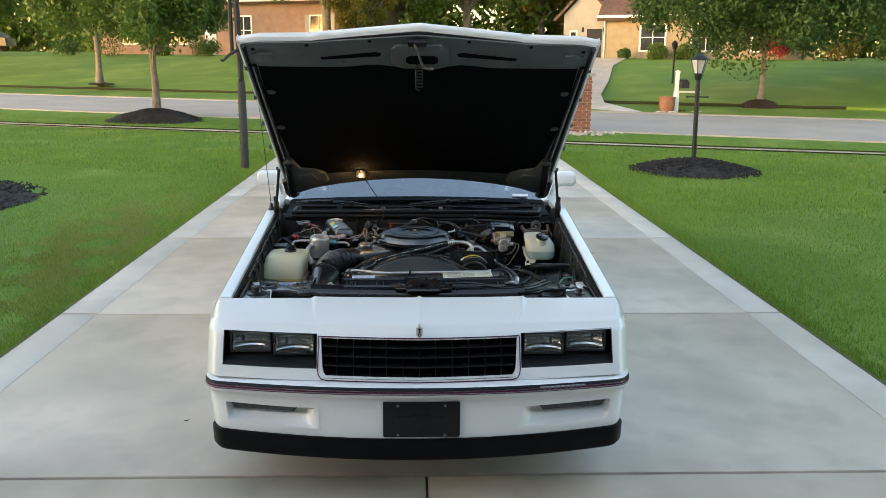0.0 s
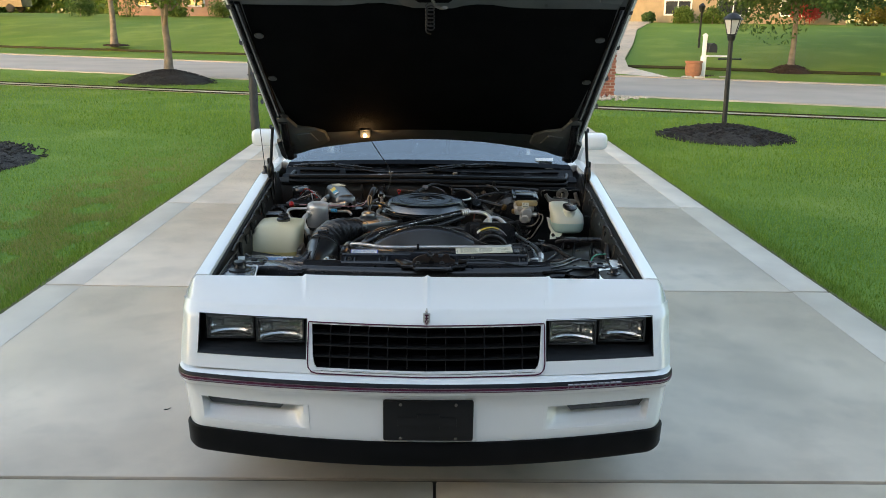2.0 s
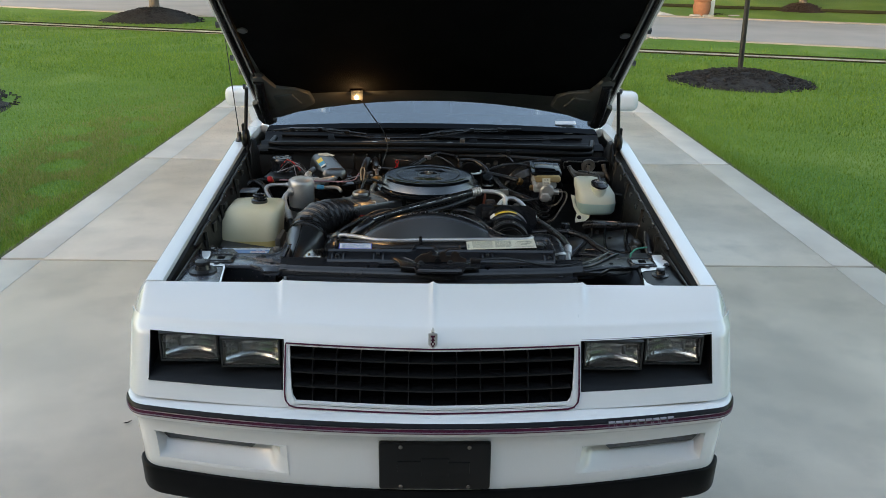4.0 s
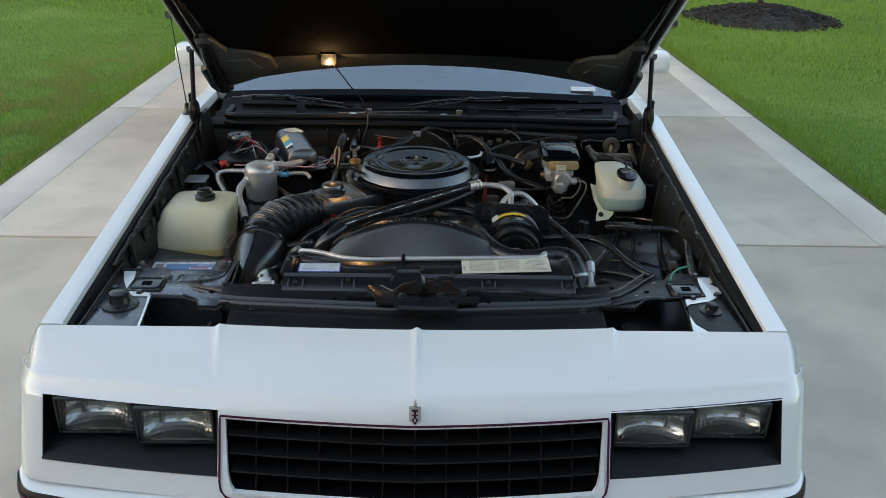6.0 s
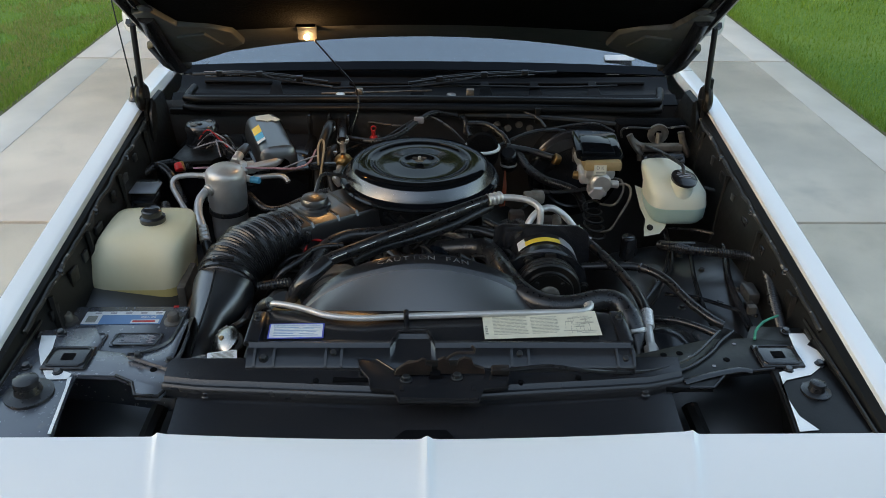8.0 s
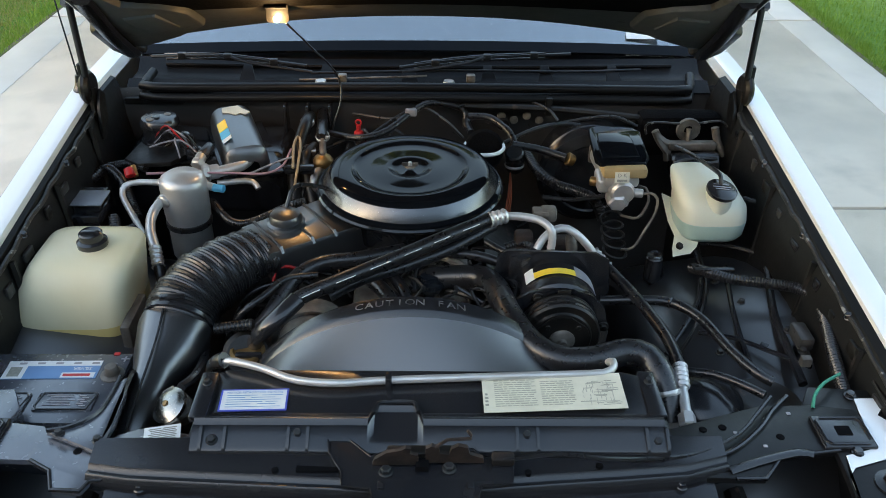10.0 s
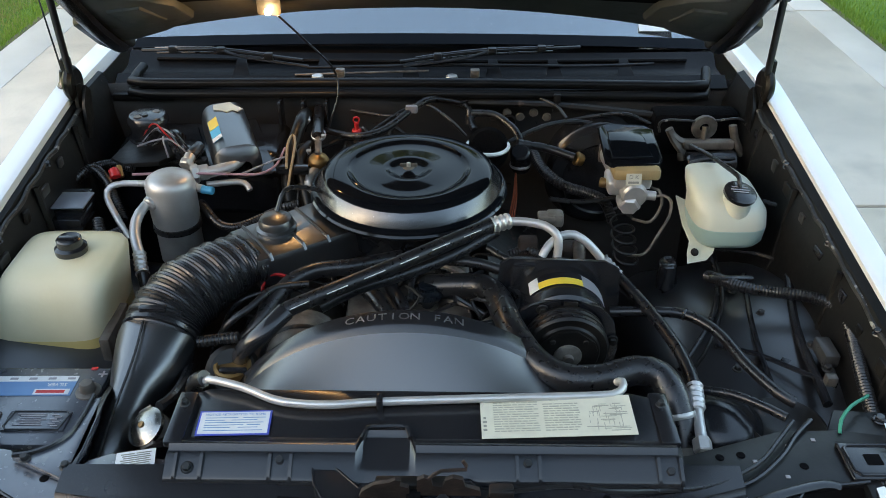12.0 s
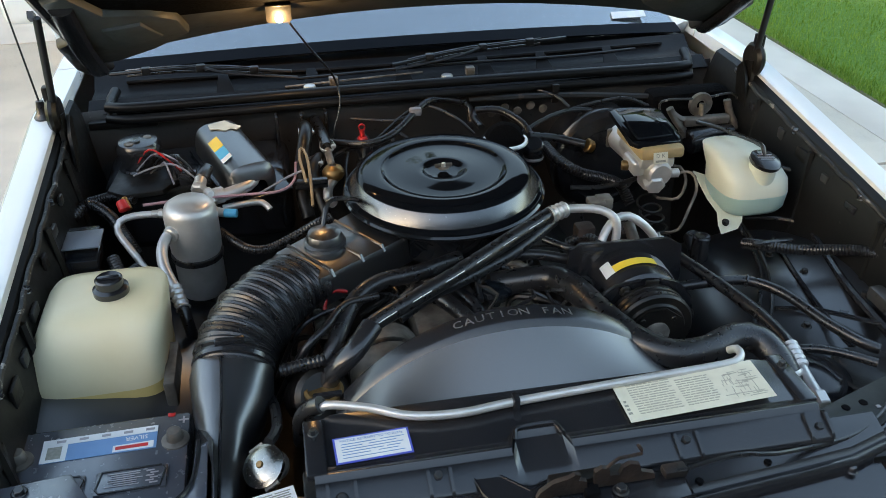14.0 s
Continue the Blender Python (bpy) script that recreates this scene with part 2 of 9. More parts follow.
DRYGRASS = leaf_mat("dry_grass_blade", (0.20, 0.24, 0.05), (0.27, 0.27, 0.08), (0.33, 0.30, 0.11))
GRASS = leaf_mat("grass_blade", (0.098, 0.200, 0.014), (0.165, 0.275, 0.024), (0.26, 0.37, 0.055))
BRICK = mat("red_brick", (0.30, 0.115, 0.075), (0.22, 0.085, 0.06), rough=0.85, coarse=6, fine=60, bump=0.4, vary=0.22)
BRICKWALL = mat("orange_brick_wall", (0.36, 0.225, 0.165), (0.30, 0.185, 0.135), rough=0.85, coarse=2, fine=60, bump=0.4)
FLAKY = mat("flaking_dirty_edge", (0.012, 0.012, 0.012), (0.03, 0.028, 0.026), rough=0.5, coarse=40, fine=90, bump=0.4, spots=((0.30, 0.28, 0.25), 60, 0.6))
HOMEBRICK = mat("dark_brown_brick_wall", (0.09, 0.075, 0.068), (0.07, 0.06, 0.055), rough=0.85, coarse=2, fine=60, bump=0.4)
MORTAR = mat("mortar", (0.42, 0.39, 0.35), (0.34, 0.31, 0.28), rough=0.9, coarse=12, fine=90, bump=0.4)
TANBRICK = mat("tan_brick_wall", (0.37, 0.29, 0.185), (0.31, 0.245, 0.155), rough=0.85, coarse=3, fine=60, bump=0.3)
SIDING = mat("cream_vinyl_siding", (0.36, 0.34, 0.30), (0.32, 0.30, 0.265), rough=0.55, coarse=2, fine=60, bump=0.1)
TRIM = mat("white_painted_trim", (0.78, 0.77, 0.74), (0.72, 0.71, 0.68), rough=0.45, coarse=5, fine=60, bump=0.08)
SHINGLE = mat("brown_asphalt_shingle", (0.15, 0.085, 0.06), (0.11, 0.065, 0.05), rough=0.9, coarse=4, fine=50, bump=0.5)
BLACKMETAL = mat("black_powder_coat", (0.012, 0.014, 0.016), (0.02, 0.021, 0.023), rough=0.45, coarse=8, fine=120, bump=0.1)
FOAM = mat("grey_pole_pad", (0.035, 0.037, 0.04), (0.05, 0.05, 0.052), rough=0.7, coarse=8, fine=90, bump=0.2)
FROST = mat("frosted_lantern_glass", (0.55, 0.56, 0.55), (0.5, 0.5, 0.5), rough=0.35, coarse=8, fine=80, bump=0.1)
CLAY = mat("terracotta", (0.34, 0.15, 0.08), (0.26, 0.12, 0.07), rough=0.8, coarse=8, fine=80, bump=0.3)
PEBBLE = mat("pale_river_stone", (0.50, 0.46, 0.41), (0.38, 0.34, 0.31), rough=0.8, coarse=9, fine=60, bump=0.3)
DARKCAR = mat("dark_blue_car_paint", (0.02, 0.025, 0.035), (0.025, 0.03, 0.04), rough=0.3, coat=0.8, coarse=4, bump=0.02)
PANE = mat("dark_window_pane", (0.03, 0.035, 0.04), (0.05, 0.055, 0.06), rough=0.08, coarse=2, bump=0)
BULB = glow_mat("lit_bulb", (1.0, 0.72, 0.36), 24.0)


# ---- mesh helpers ----
def link(name, me, material, smooth=40):
    me.materials.append(material)
    if smooth:
        me.polygons.foreach_set("use_smooth", [True] * len(me.polygons))
        me.set_sharp_from_angle(angle=radians(smooth))
    return new(name, me)


def done(name, bm, material, smooth=40):
    bmesh.ops.recalc_face_normals(bm, faces=bm.faces)
    me = bpy.data.meshes.new(name)
    bm.to_mesh(me)
    bm.free()
    return link(name, me, material, smooth)


def part(name, bm, material, parent, label="", smooth=40):
    """One mesh object under a thing or a part; all meshes are built in world places."""
    ob = done(name, bm, material, smooth)
    ob.parent = parent
    if parent.type == "EMPTY":
        ob.matrix_parent_inverse = parent.matrix_basis.inverted()
    return tagged(ob, label)


def thing(name, place, label, category, group=""):
    ob = new(name)
    ob.empty_display_size = 0.1
    ob.matrix_basis = Matrix.Translation(place)
    return tagged(ob, label, category, group)


def B():
    return bmesh.new()


def box(bm, c, size, bevel=0.0, m=None, seg=2):
    mm = (m or Matrix.Translation(c)) @ Matrix.Diagonal((*size, 1))
    r = bmesh.ops.create_cube(bm, size=1, matrix=mm)
    if bevel:
        es = list({e for v in r["verts"] for e in v.link_edges})
        bmesh.ops.bevel(bm, geom=es, offset=bevel, segments=seg, affect="EDGES", profile=0.5)
    return bm


def frame_of(p0, p1):
    d = Vector(p1) - Vector(p0)
    return Matrix.Translation(Vector(p0)) @ d.to_track_quat("Z", "Y").to_matrix().to_4x4(), d.length


def lathe(bm, profile, m, n=32, a0=0.0, a1=2 * math.pi):
    """profile: (radius, height) pairs, turned about the z axis of m."""
    full = abs(a1 - a0 - 2 * math.pi) < 1e-6
    cols = n if full else n + 1
    rings = []
    for r, z in profile:
        if r < 1e-6:
            rings.append([bm.verts.new(m @ Vector((0, 0, z)))] * cols)
        else:
            rings.append([bm.verts.new(m @ Vector((r * math.cos(a0 + (a1 - a0) * i / n), r * math.sin(a0 + (a1 - a0) * i / n), z))) for i in range(cols)])
    for a, b in zip(rings, rings[1:]):
        for i in range(n):
            j = (i + 1) % cols
            vs = [a[i], a[j], b[j], b[i]]
            vs = [v for k, v in enumerate(vs) if v not in vs[:k]]
            if len(vs) > 2:
                bm.faces.new(vs)
    return bm


def rod(bm, p0, p1, r0, r1=None, n=14):
    m, length = frame_of(p0, p1)
    r1 = r0 if r1 is None else r1
    e = min(r0, r1) * 0.18
    return lathe(bm, [(0, 0), (r0 - e, 0), (r0, e), (r1, length - e), (r1 - e, length), (0, length)], m, n)


def hexnut(bm, p0, p1, r):
    return rod(bm, p0, p1, r, r, 6)


def smooth_path(pts, step=0.012):
    """Catmull-Rom through the points, sampled about every step metres."""
    p = [Vector(q) for q in pts]
    p = [p[0] * 2 - p[1]] + p + [p[-1] * 2 - p[-2]]
    out = []
    for i in range(1, len(p) - 2):
        a, b, c, d = p[i - 1:i + 3]
        k = max(2, int((c - b).length / step))
        for j in range(k):
            t = j / k
            out.append(0.5 * ((2 * b) + (c - a) * t + (2 * a - 5 * b + 4 * c - d) * t * t + (3 * b - a - 3 * c + d) * t ** 3))
    return out + [p[-2]]


def tube(bm, pts, r, n=10, step=0.015, ribs=0.0, pitch=0.008, flat=1.0, smooth=True):
    """A round hose or pipe along the points; r a number or a function of 0..1; ribs: depth of corrugation."""
    ps = smooth_path(pts, pitch / 2 if ribs else step) if smooth else [Vector(q) for q in pts]
    up, rings = None, []
    for i, q in enumerate(ps):
        d = (ps[min(i + 1, len(ps) - 1)] - ps[max(i - 1, 0)]).normalized()
        if up is None:
            up = Vector((0, 0, 1)) if abs(d.z) < 0.9 else Vector((1, 0, 0))
        up = (up - d * up.dot(d)).normalized()
        side = d.cross(up)
        rr = r(i / (len(ps) - 1)) if callable(r) else r
        fl = flat(i / (len(ps) - 1)) if callable(flat) else flat
        if ribs:
            rr -= ribs * (i % 2)
        rings.append([bm.verts.new(q + (side * math.cos(a) * rr + up * math.sin(a) * rr * fl)) for a in [2 * math.pi * k / n for k in range(n)]])
    for a, b in zip(rings, rings[1:]):
        for k in range(n):
            bm.faces.new((a[k], a[(k + 1) % n], b[(k + 1) % n], b[k]))
    bm.faces.new(rings[0][::-1])
    bm.faces.new(rings[-1])
    return bm


def sheet(bm, grid, thick=0.0, skip=None):
    """Rows of points as a surface; thick: pushed back along its own normal to give it depth."""
    g = [[Vector(p) for p in row] for row in grid]
    nr, nc = len(g), len(g[0])
    top = [[bm.verts.new(p) for p in row] for row in g]
    low = None
    if thick:
        low = []
        for i in range(nr):
            row = []
            for j in range(nc):
                du = g[min(i + 1, nr - 1)][j] - g[max(i - 1, 0)][j]
                dv = g[i][min(j + 1, nc - 1)] - g[i][max(j - 1, 0)]
                nn = du.cross(dv)
                nn = nn.normalized() if nn.length > 1e-12 else Vector((0, 0, 1))
                row.append(bm.verts.new(g[i][j] - nn * thick))
            low.append(row)
    live = [[not (skip and skip(i, j)) for j in range(nc - 1)] for i in range(nr - 1)]

    def on(i, j):
        return 0 <= i < nr - 1 and 0 <= j < nc - 1 and live[i][j]
    for i in range(nr - 1):
        for j in range(nc - 1):
            if not live[i][j]:
                continue
            a, b, c, d = (i, j), (i, j + 1), (i + 1, j + 1), (i + 1, j)
            bm.faces.new([top[k][l] for k, l in (a, b, c, d)])
            if low:
                bm.faces.new([low[k][l] for k, l in (d, c, b, a)])
                for (p, q), nb in (((a, b), (i - 1, j)), ((b, c), (i, j + 1)), ((c, d), (i + 1, j)), ((d, a), (i, j - 1))):
                    if not on(*nb):
                        bm.faces.new((top[q[0]][q[1]], top[p[0]][p[1]], low[p[0]][p[1]], low[q[0]][q[1]]))
    return bm


def prism(bm, pts, d, bevel=0.0):
    """A flat outline (3D points in one plane) pushed along the vector d."""
    d = Vector(d)
    a = [bm.verts.new(p) for p in pts]
    b = [bm.verts.new(Vector(p) + d) for p in pts]
    fs = [bm.faces.new(a[::-1]), bm.faces.new(b)]
    n = len(a)
    for i in range(n):
        bm.faces.new((a[i], a[(i + 1) % n], b[(i + 1) % n], b[i]))
    if bevel:
        bmesh.ops.recalc_face_normals(bm, faces=bm.faces)
        es = [e for e in fs[1].edges]
        bmesh.ops.bevel(bm, geom=es, offset=bevel, segments=2, affect="EDGES", profile=0.5)
    return bm


def bolt(parent, p, up=(0, 0, 1), r=0.009, material=None):
    p, u = Vector(p), Vector(up).normalized()
    bm = rod(B(), p, p + u * 0.003, r * 1.5, n=12)
    hexnut(bm, p + u * 0.002, p + u * 0.010, r)
    return part("bolt", bm, material or SATIN, parent)


def text_mesh(bm, words, size, m, depth=0.0008):
    """Letters of the built-in font, added to bm at the pose m (x along the line, y up)."""
    cu = bpy.data.curves.new("letters", "FONT")
    cu.body, cu.size, cu.extrude, cu.align_x, cu.align_y, cu.resolution_u = words, size, depth, "CENTER", "CENTER", 2
    ob = bpy.data.objects.new("letters", cu)
    me = bpy.data.meshes.new_from_object(ob)
    me.transform(m)
    bm.from_mesh(me)
    bpy.data.objects.remove(ob)
    bpy.data.meshes.remove(me)
    return bm


def flat_pose(o, ex, ey):
    """A pose with its x along ex and its y near ey."""
    x = Vector(ex).normalized()
    z = x.cross(Vector(ey)).normalized()
    y = z.cross(x)
    m = Matrix((x, y, z)).transposed().to_4x4()
    m.translation = Vector(o)
    return m

# ---- the ground, driveway and street ----
ET, EN = Vector((0.925, -0.38, 0)), Vector((0.38, 0.925, 0))


def tn(t, n, z=0.0):
    """A place by its distance along the street, across it, and its height."""
    return ET * t + EN * n + Vector((0, 0, z))


PROFILE = [(-120, -0.02), (14.22, -0.02), (15.18, -0.01), (17.4, 0.012), (18.12, 0.07), (18.2, 0.06), (18.22, -0.3), (25.98, -0.3), (26.0, 0.10),
           (28.2, 0.22), (28.3, 0.19), (29.2, 0.22), (29.24, 0.31), (34, 0.72), (40, 1.32), (46, 1.78), (52, 1.95), (80, 2.1), (400, 3.0)]
XS = [-300, -120, -60, -30, -15, 0, 15, 30, 60, 120, 300]
ground = done("ground", sheet(B(), [[tn(t, n, z) for t in XS] for n, z in PROFILE]), LAWN, 30)
# faces across the street get the turf with sunlight in its colour
ground.data.materials.append(LAWNFAR)
for face in ground.data.polygons:
    face.material_index = int(face.center.dot(EN) > 26)
tagged(ground, "mown green lawn rising beyond the street", "lawn", kind="structure")


def lawn_z(n):
    for (a, za), (b, zb) in zip(PROFILE, PROFILE[1:]):
        if a <= n <= b:
            return za + (zb - za) * (n - a) / (b - a)
    return 0.0


road = tagged(done("road", sheet(B(), [[tn(t, n, z) for t in XS] for n, z in ((18.3, -0.06), (20, -0.03), (22.1, -0.01), (24.2, -0.03), (25.9, -0.06))], 0.15), ASPHALT, 0), "pale grey concrete street with dark tar-filled cracks", "street", kind="structure")
for t0, n0, t1, n1 in ((-22, 19.0, -17.5, 25.0), (-9.5, 19.2, -7.2, 25.3), (2.5, 20.4, 9.5, 19.8), (9.5, 19.8, 12.5, 18.6), (16, 19, 20, 25), (-30, 21, -22, 22)):
    pts = []
    for k in range(9):
        w = k / 8
        n = n0 + (n1 - n0) * w + 0.12 * math.sin(k * 2.3 + t0)
        pts.append((t0 + (t1 - t0) * w + 0.15 * math.sin(k * 1.7), n))
    part("tar_seam", sheet(B(), [[tn(t - 0.05, n, -0.055 + 0.05 * max(0, 1 - abs(n - 22.1) / 3.8)) for t, n in pts], [tn(t + 0.05, n + 0.02, -0.055 + 0.05 * max(0, 1 - abs(n - 22.1) / 3.8)) for t, n in pts]], 0.004), JOINT, road, "dark tar-filled crack")
for name, n0, n1, zt in (("kerb", 18.14, 18.32, 0.01), ("kerb", 25.80, 26.08, 0.13)):
    kerb = tagged(done(name, sheet(B(), [[tn(t, n, z) for t in XS] for n, z in ((n0, -0.2), (n0, zt - 0.02), (n0 + 0.03, zt), (n1 - 0.03, zt), (n1, zt - 0.02), (n1, -0.2))]), KERBSTONE), "low pale concrete street kerb", "kerb", kind="structure")
walkway = tagged(new("pavement"), "narrow pale concrete sidewalk along the street", "sidewalk", kind="structure")
WALK_D, WALK_Y = Vector((0.954, -0.299, 0)), 16.65
slab_t = B()
box(slab_t, (0, 0, 0), (1.51, 0.46, 0.08), 0.008)
slab_me = bpy.data.meshes.new("paving_slab")
slab_t.to_mesh(slab_me)
slab_t.free()
slab_me.materials.append(CONCRETE)
for k in range(-18, 18):
    ob = new("slab", slab_me)
    ob.parent = walkway
    ob.matrix_basis = flat_pose(Vector((0, WALK_Y, -0.034)) + WALK_D * (k * 1.524), WALK_D, EN)
for a, b in ((-60, 4.2), (8.4, 60)):
    part("lawn_edge", sheet(B(), [[tn(t, n, z + 0.006 * math.sin(t * 1.7)) for t in np.linspace(a, b, 50)] for n, z in ((29.15, 0.232), (29.185, 0.258), (29.22, 0.322))], 0.02), EDGEDARK, walkway, "dark cut soil edge of the far lawn")

# dark strips painted for the shade at the verge on both sidewalk sides
for d in (-0.31, 0.30):
    part("edge_shade", sheet(B(), [[Vector((0, WALK_Y + d + e, 0.010 - 0.01 * (e > 0.03))) + WALK_D * t for t in np.linspace(-27, 27, 60)] for e in (0.0, 0.045 + 0.02 * (d > 0))], 0.02), EDGEDARK, walkway, "dark strip for the shade at the sidewalk edge")
driveway = tagged(new("driveway"), "wide pale broom-finished concrete driveway with dark joints", "driveway", kind="structure")
DX0, DX1 = -2.65, 2.79
part("joint_bed", prism(B(), [(DX0 + 0.01, -12, -0.1), (DX1 - 0.01, -12, -0.1), (DX1 - 0.01, 18.7, -0.1), (DX0 + 0.01, 20.9, -0.1)], (0, 0, 0.086)), JOINT, driveway, "dark filled joint")
JY = [-12, -9.0, -6.0, -2.9, 0.15, 2.645, 5.35, 8.05, 10.75, 13.45, 16.1]
for a, b in zip(JY, JY[1:]):
    for x0, x1 in (((DX0, 0.03), (0.042, DX1)) if b < 1 else ((DX0, DX1),)):
        part("slab", box(B(), ((x0 + x1) / 2, (a + b) / 2, -0.05), (x1 - x0, b - a - 0.02, 0.1), 0.008), CONCRETE, driveway)
part("slab", prism(B(), [(DX0, 16.107, -0.1), (DX1, 16.107, -0.1), (DX1 + 0.5, 18.6, -0.1), (DX0 - 0.5, 21.0, -0.1)], (0, 0, 0.1)), CONCRETE, driveway)
for x, d in ((DX0, 1), (DX1, -1)):
    for a, b in zip(JY[3:], JY[4:]):
        part("slab_margin", box(B(), (x + d * 0.135, (a + b) / 2, 0.0005), (0.262, b - a - 0.03, 0.005), 0.002), MARGIN, driveway, "paler trowelled slab margin")
rs = random.Random(71)
for x, d in ((DX0, -1), (DX1, 1)):
    part("soil_edge", prism(B(), [(x, -12, -0.05)] + [(x + d * (0.02 + rs.uniform(0.0, 0.022)), y, -0.05) for y in np.linspace(-12, 16, 90)] + [(x, 16, -0.05)], (0, 0, 0.052)), SOIL, driveway, "thin worn soil strip along the lawn")
for px, py, ln in ((-1.32, 3.3, 0.016), (1.75, 4.6, 0.014), (-1.22, 0.75, 0.012), (-1.18, 1.25, 0.02)):
    ob = done("fallen_leaf", sheet(B(), [[(px + u * ln + 0.01 * v, py + v * 0.008, 0.004 + 0.006 * abs(v) + 0.004 * u) for u in (-0.5, -0.2, 0.2, 0.5)] for v in (-1, 0, 1)], 0.001), MULCHBROWN)
    tagged(ob, "small dry brown leaf fragment on the concrete driveway", "leaf", "fallen leaves")

# ---- grass blades ----
def blades(name, count, places, high, wide, material=None):
    rs = np.random.RandomState(5)
    p = places(rs, count)
    k = len(p)
    ang, lean = rs.uniform(0, 6.283, k), rs.uniform(0.1, 0.8, k)
    h = high * rs.uniform(0.55, 1.2, k)
    d = np.stack([np.cos(ang), np.sin(ang), np.zeros(k)], 1)
    s = np.stack([-np.sin(ang), np.cos(ang), np.zeros(k)], 1) * (wide / 2)
    tip = p + d * (lean * h)[:, None] + np.array([0, 0, 1.0]) * h[:, None]
    co = np.stack([p - s, p + s, tip], 1).reshape(-1, 3)
    me = bpy.data.meshes.new(name)
    me.vertices.add(3 * k)
    me.vertices.foreach_set("co", co.ravel())
    me.loops.add(3 * k)
    me.loops.foreach_set("vertex_index", np.arange(3 * k))
    me.polygons.add(k)
    me.polygons.foreach_set("loop_start", np.arange(k) * 3)
    me.update()
    me.materials.append(material or GRASS)
    return new(name, me)


def near_lawn(rs, count):
    side = rs.rand(count) < 0.5
    u = rs.rand(count) ** 1.5
    x = np.where(side, DX1 + 0.03 + u * 6, DX0 - 0.03 - u * 7)
    y = -1 + rs.rand(count) ** 1.2 * 15
    keep = (np.hypot(x - 4.9, (y - 11.0)) > 1.05) & (np.hypot((x + 6.5) / 1.38, (y - 7.6) / 1.8) > 1.0) & (0.299 * x + 0.954 * (y - 16.65) < -0.5)
    return np.stack([x, y, np.full(count, -0.022)], 1)[keep]


def edge_lawn(rs, count):
    side = rs.rand(count) < 0.5
    x = np.where(side, DX1 + 0.012 + rs.rand(count) ** 2 * 0.16, DX0 - 0.012 - rs.rand(count) ** 2 * 0.16)
    y = -1 + rs.rand(count) * 15
    return np.stack([x, y, np.full(count, -0.022)], 1)[0.299 * x + 0.954 * (y - 16.65) < -0.5]


def far_lawn(rs, count):
    t, n = rs.uniform(-26, 22, count), rs.uniform(8, 18.1, count)
    x, y = 0.925 * t + 0.38 * n, -0.38 * t + 0.925 * n
    keep = (np.abs(0.299 * x + 0.954 * (y - 16.65)) > 0.5) & ((x < DX0 - 0.2) | (x > DX1 + 0.2))
    return np.stack([x, y, np.where(n < 14.5, -0.02, -0.005)], 1)[keep]


tagged(blades("grass", 300000, near_lawn, 0.034, 0.0065), "dense short green grass blades beside the driveway", "grass", kind="stuff")
def dry_lawn(rs, count):
    u, v = rs.normal(size=count), rs.normal(size=count)
    x, y = DX0 - 0.62 + 0.42 * u - 0.05 * v, 4.6 + 1.9 * v
    keep = (x < DX0 - 0.03) & (y > 0.5) & (np.sin(x * 9 + y * 3) + np.sin(y * 7 - x * 4) > -0.5)
    return np.stack([x, y, np.full(count, -0.022)], 1)[keep]


tagged(blades("grass", 30000, dry_lawn, 0.036, 0.007, DRYGRASS), "pale yellowed grass in a worn patch along the driveway", "grass", kind="stuff")
tagged(blades("grass", 26000, edge_lawn, 0.055, 0.006), "longer grass blades overhanging the driveway edge", "grass", kind="stuff")
tagged(blades("grass", 90000, far_lawn, 0.055, 0.016), "short green grass blades near the sidewalk", "grass", kind="stuff")

# ---- mulch beds ----
def mulch_bed(x, y, rx, ry, high, material, label, z=0.0, chips=500, seed=1):
    rs = random.Random(seed)
    bm = B()
    rings = []
    for i in range(13):
        f = i / 12
        row = []
        for k in range(48):
            a = 2 * math.pi * k / 48
            w = 1 + 0.07 * math.sin(3 * a + seed) + 0.04 * math.sin(7 * a)
            q = Vector((x + rx * w * f * math.cos(a), y + ry * w * f * math.sin(a), 0))
            q.z = z + high * (1 - f ** 1.6) - 0.03 * (f > 0.99) + 0.025 * noise.noise(q * 5) * (f < 0.99)
            row.append(q)
        rings.append(row + [row[0]])
    sheet(bm, rings)
    bed = tagged(done("mulch_bed", bm, material), label, "mulch bed")
    bm = B()
    for _ in range(chips):
        a, f = rs.uniform(0, 6.283), rs.random() ** 0.6 * 1.02
        q = Vector((x + rx * f * math.cos(a), y + ry * f * math.sin(a), z + high * max(0, 1 - f ** 1.6) + 0.012))
        s = rs.uniform(0.6, 1.5)
        box(bm, q, (1, 1, 1), m=Matrix.Translation(q) @ Euler((rs.uniform(-0.5, 0.5), rs.uniform(-0.5, 0.5), rs.uniform(0, 6))).to_matrix().to_4x4() @ Matrix.Diagonal((0.06 * s, 0.022 * s, 0.012, 1)))
    ob = done("mulch", bm, material, 0)
    ob.parent = bed
    tagged(ob, "loose wood chips", kind="stuff")
    return bed


mulch_bed(4.9, 11.05, 1.12, 1.1, 0.2, MULCH, "low mound of black wood mulch around the lamp post", -0.02, 900, 1)
mulch_bed(-6.50, 7.6, 1.42, 1.85, 0.14, MULCH, "round bed of black wood mulch in the lawn", -0.02, 900, 2)
mulch_bed(8.15, 8.2, 1.25, 1.2, 0.14, MULCHBROWN, "bed of brown wood mulch at the lawn's side", -0.02, 500, 3)
mulch_bed(-7.53, 21.4, 1.4, 1.2, 0.36, MULCH, "tall mound of black mulch around a young tree trunk", 0.0, 700, 4)
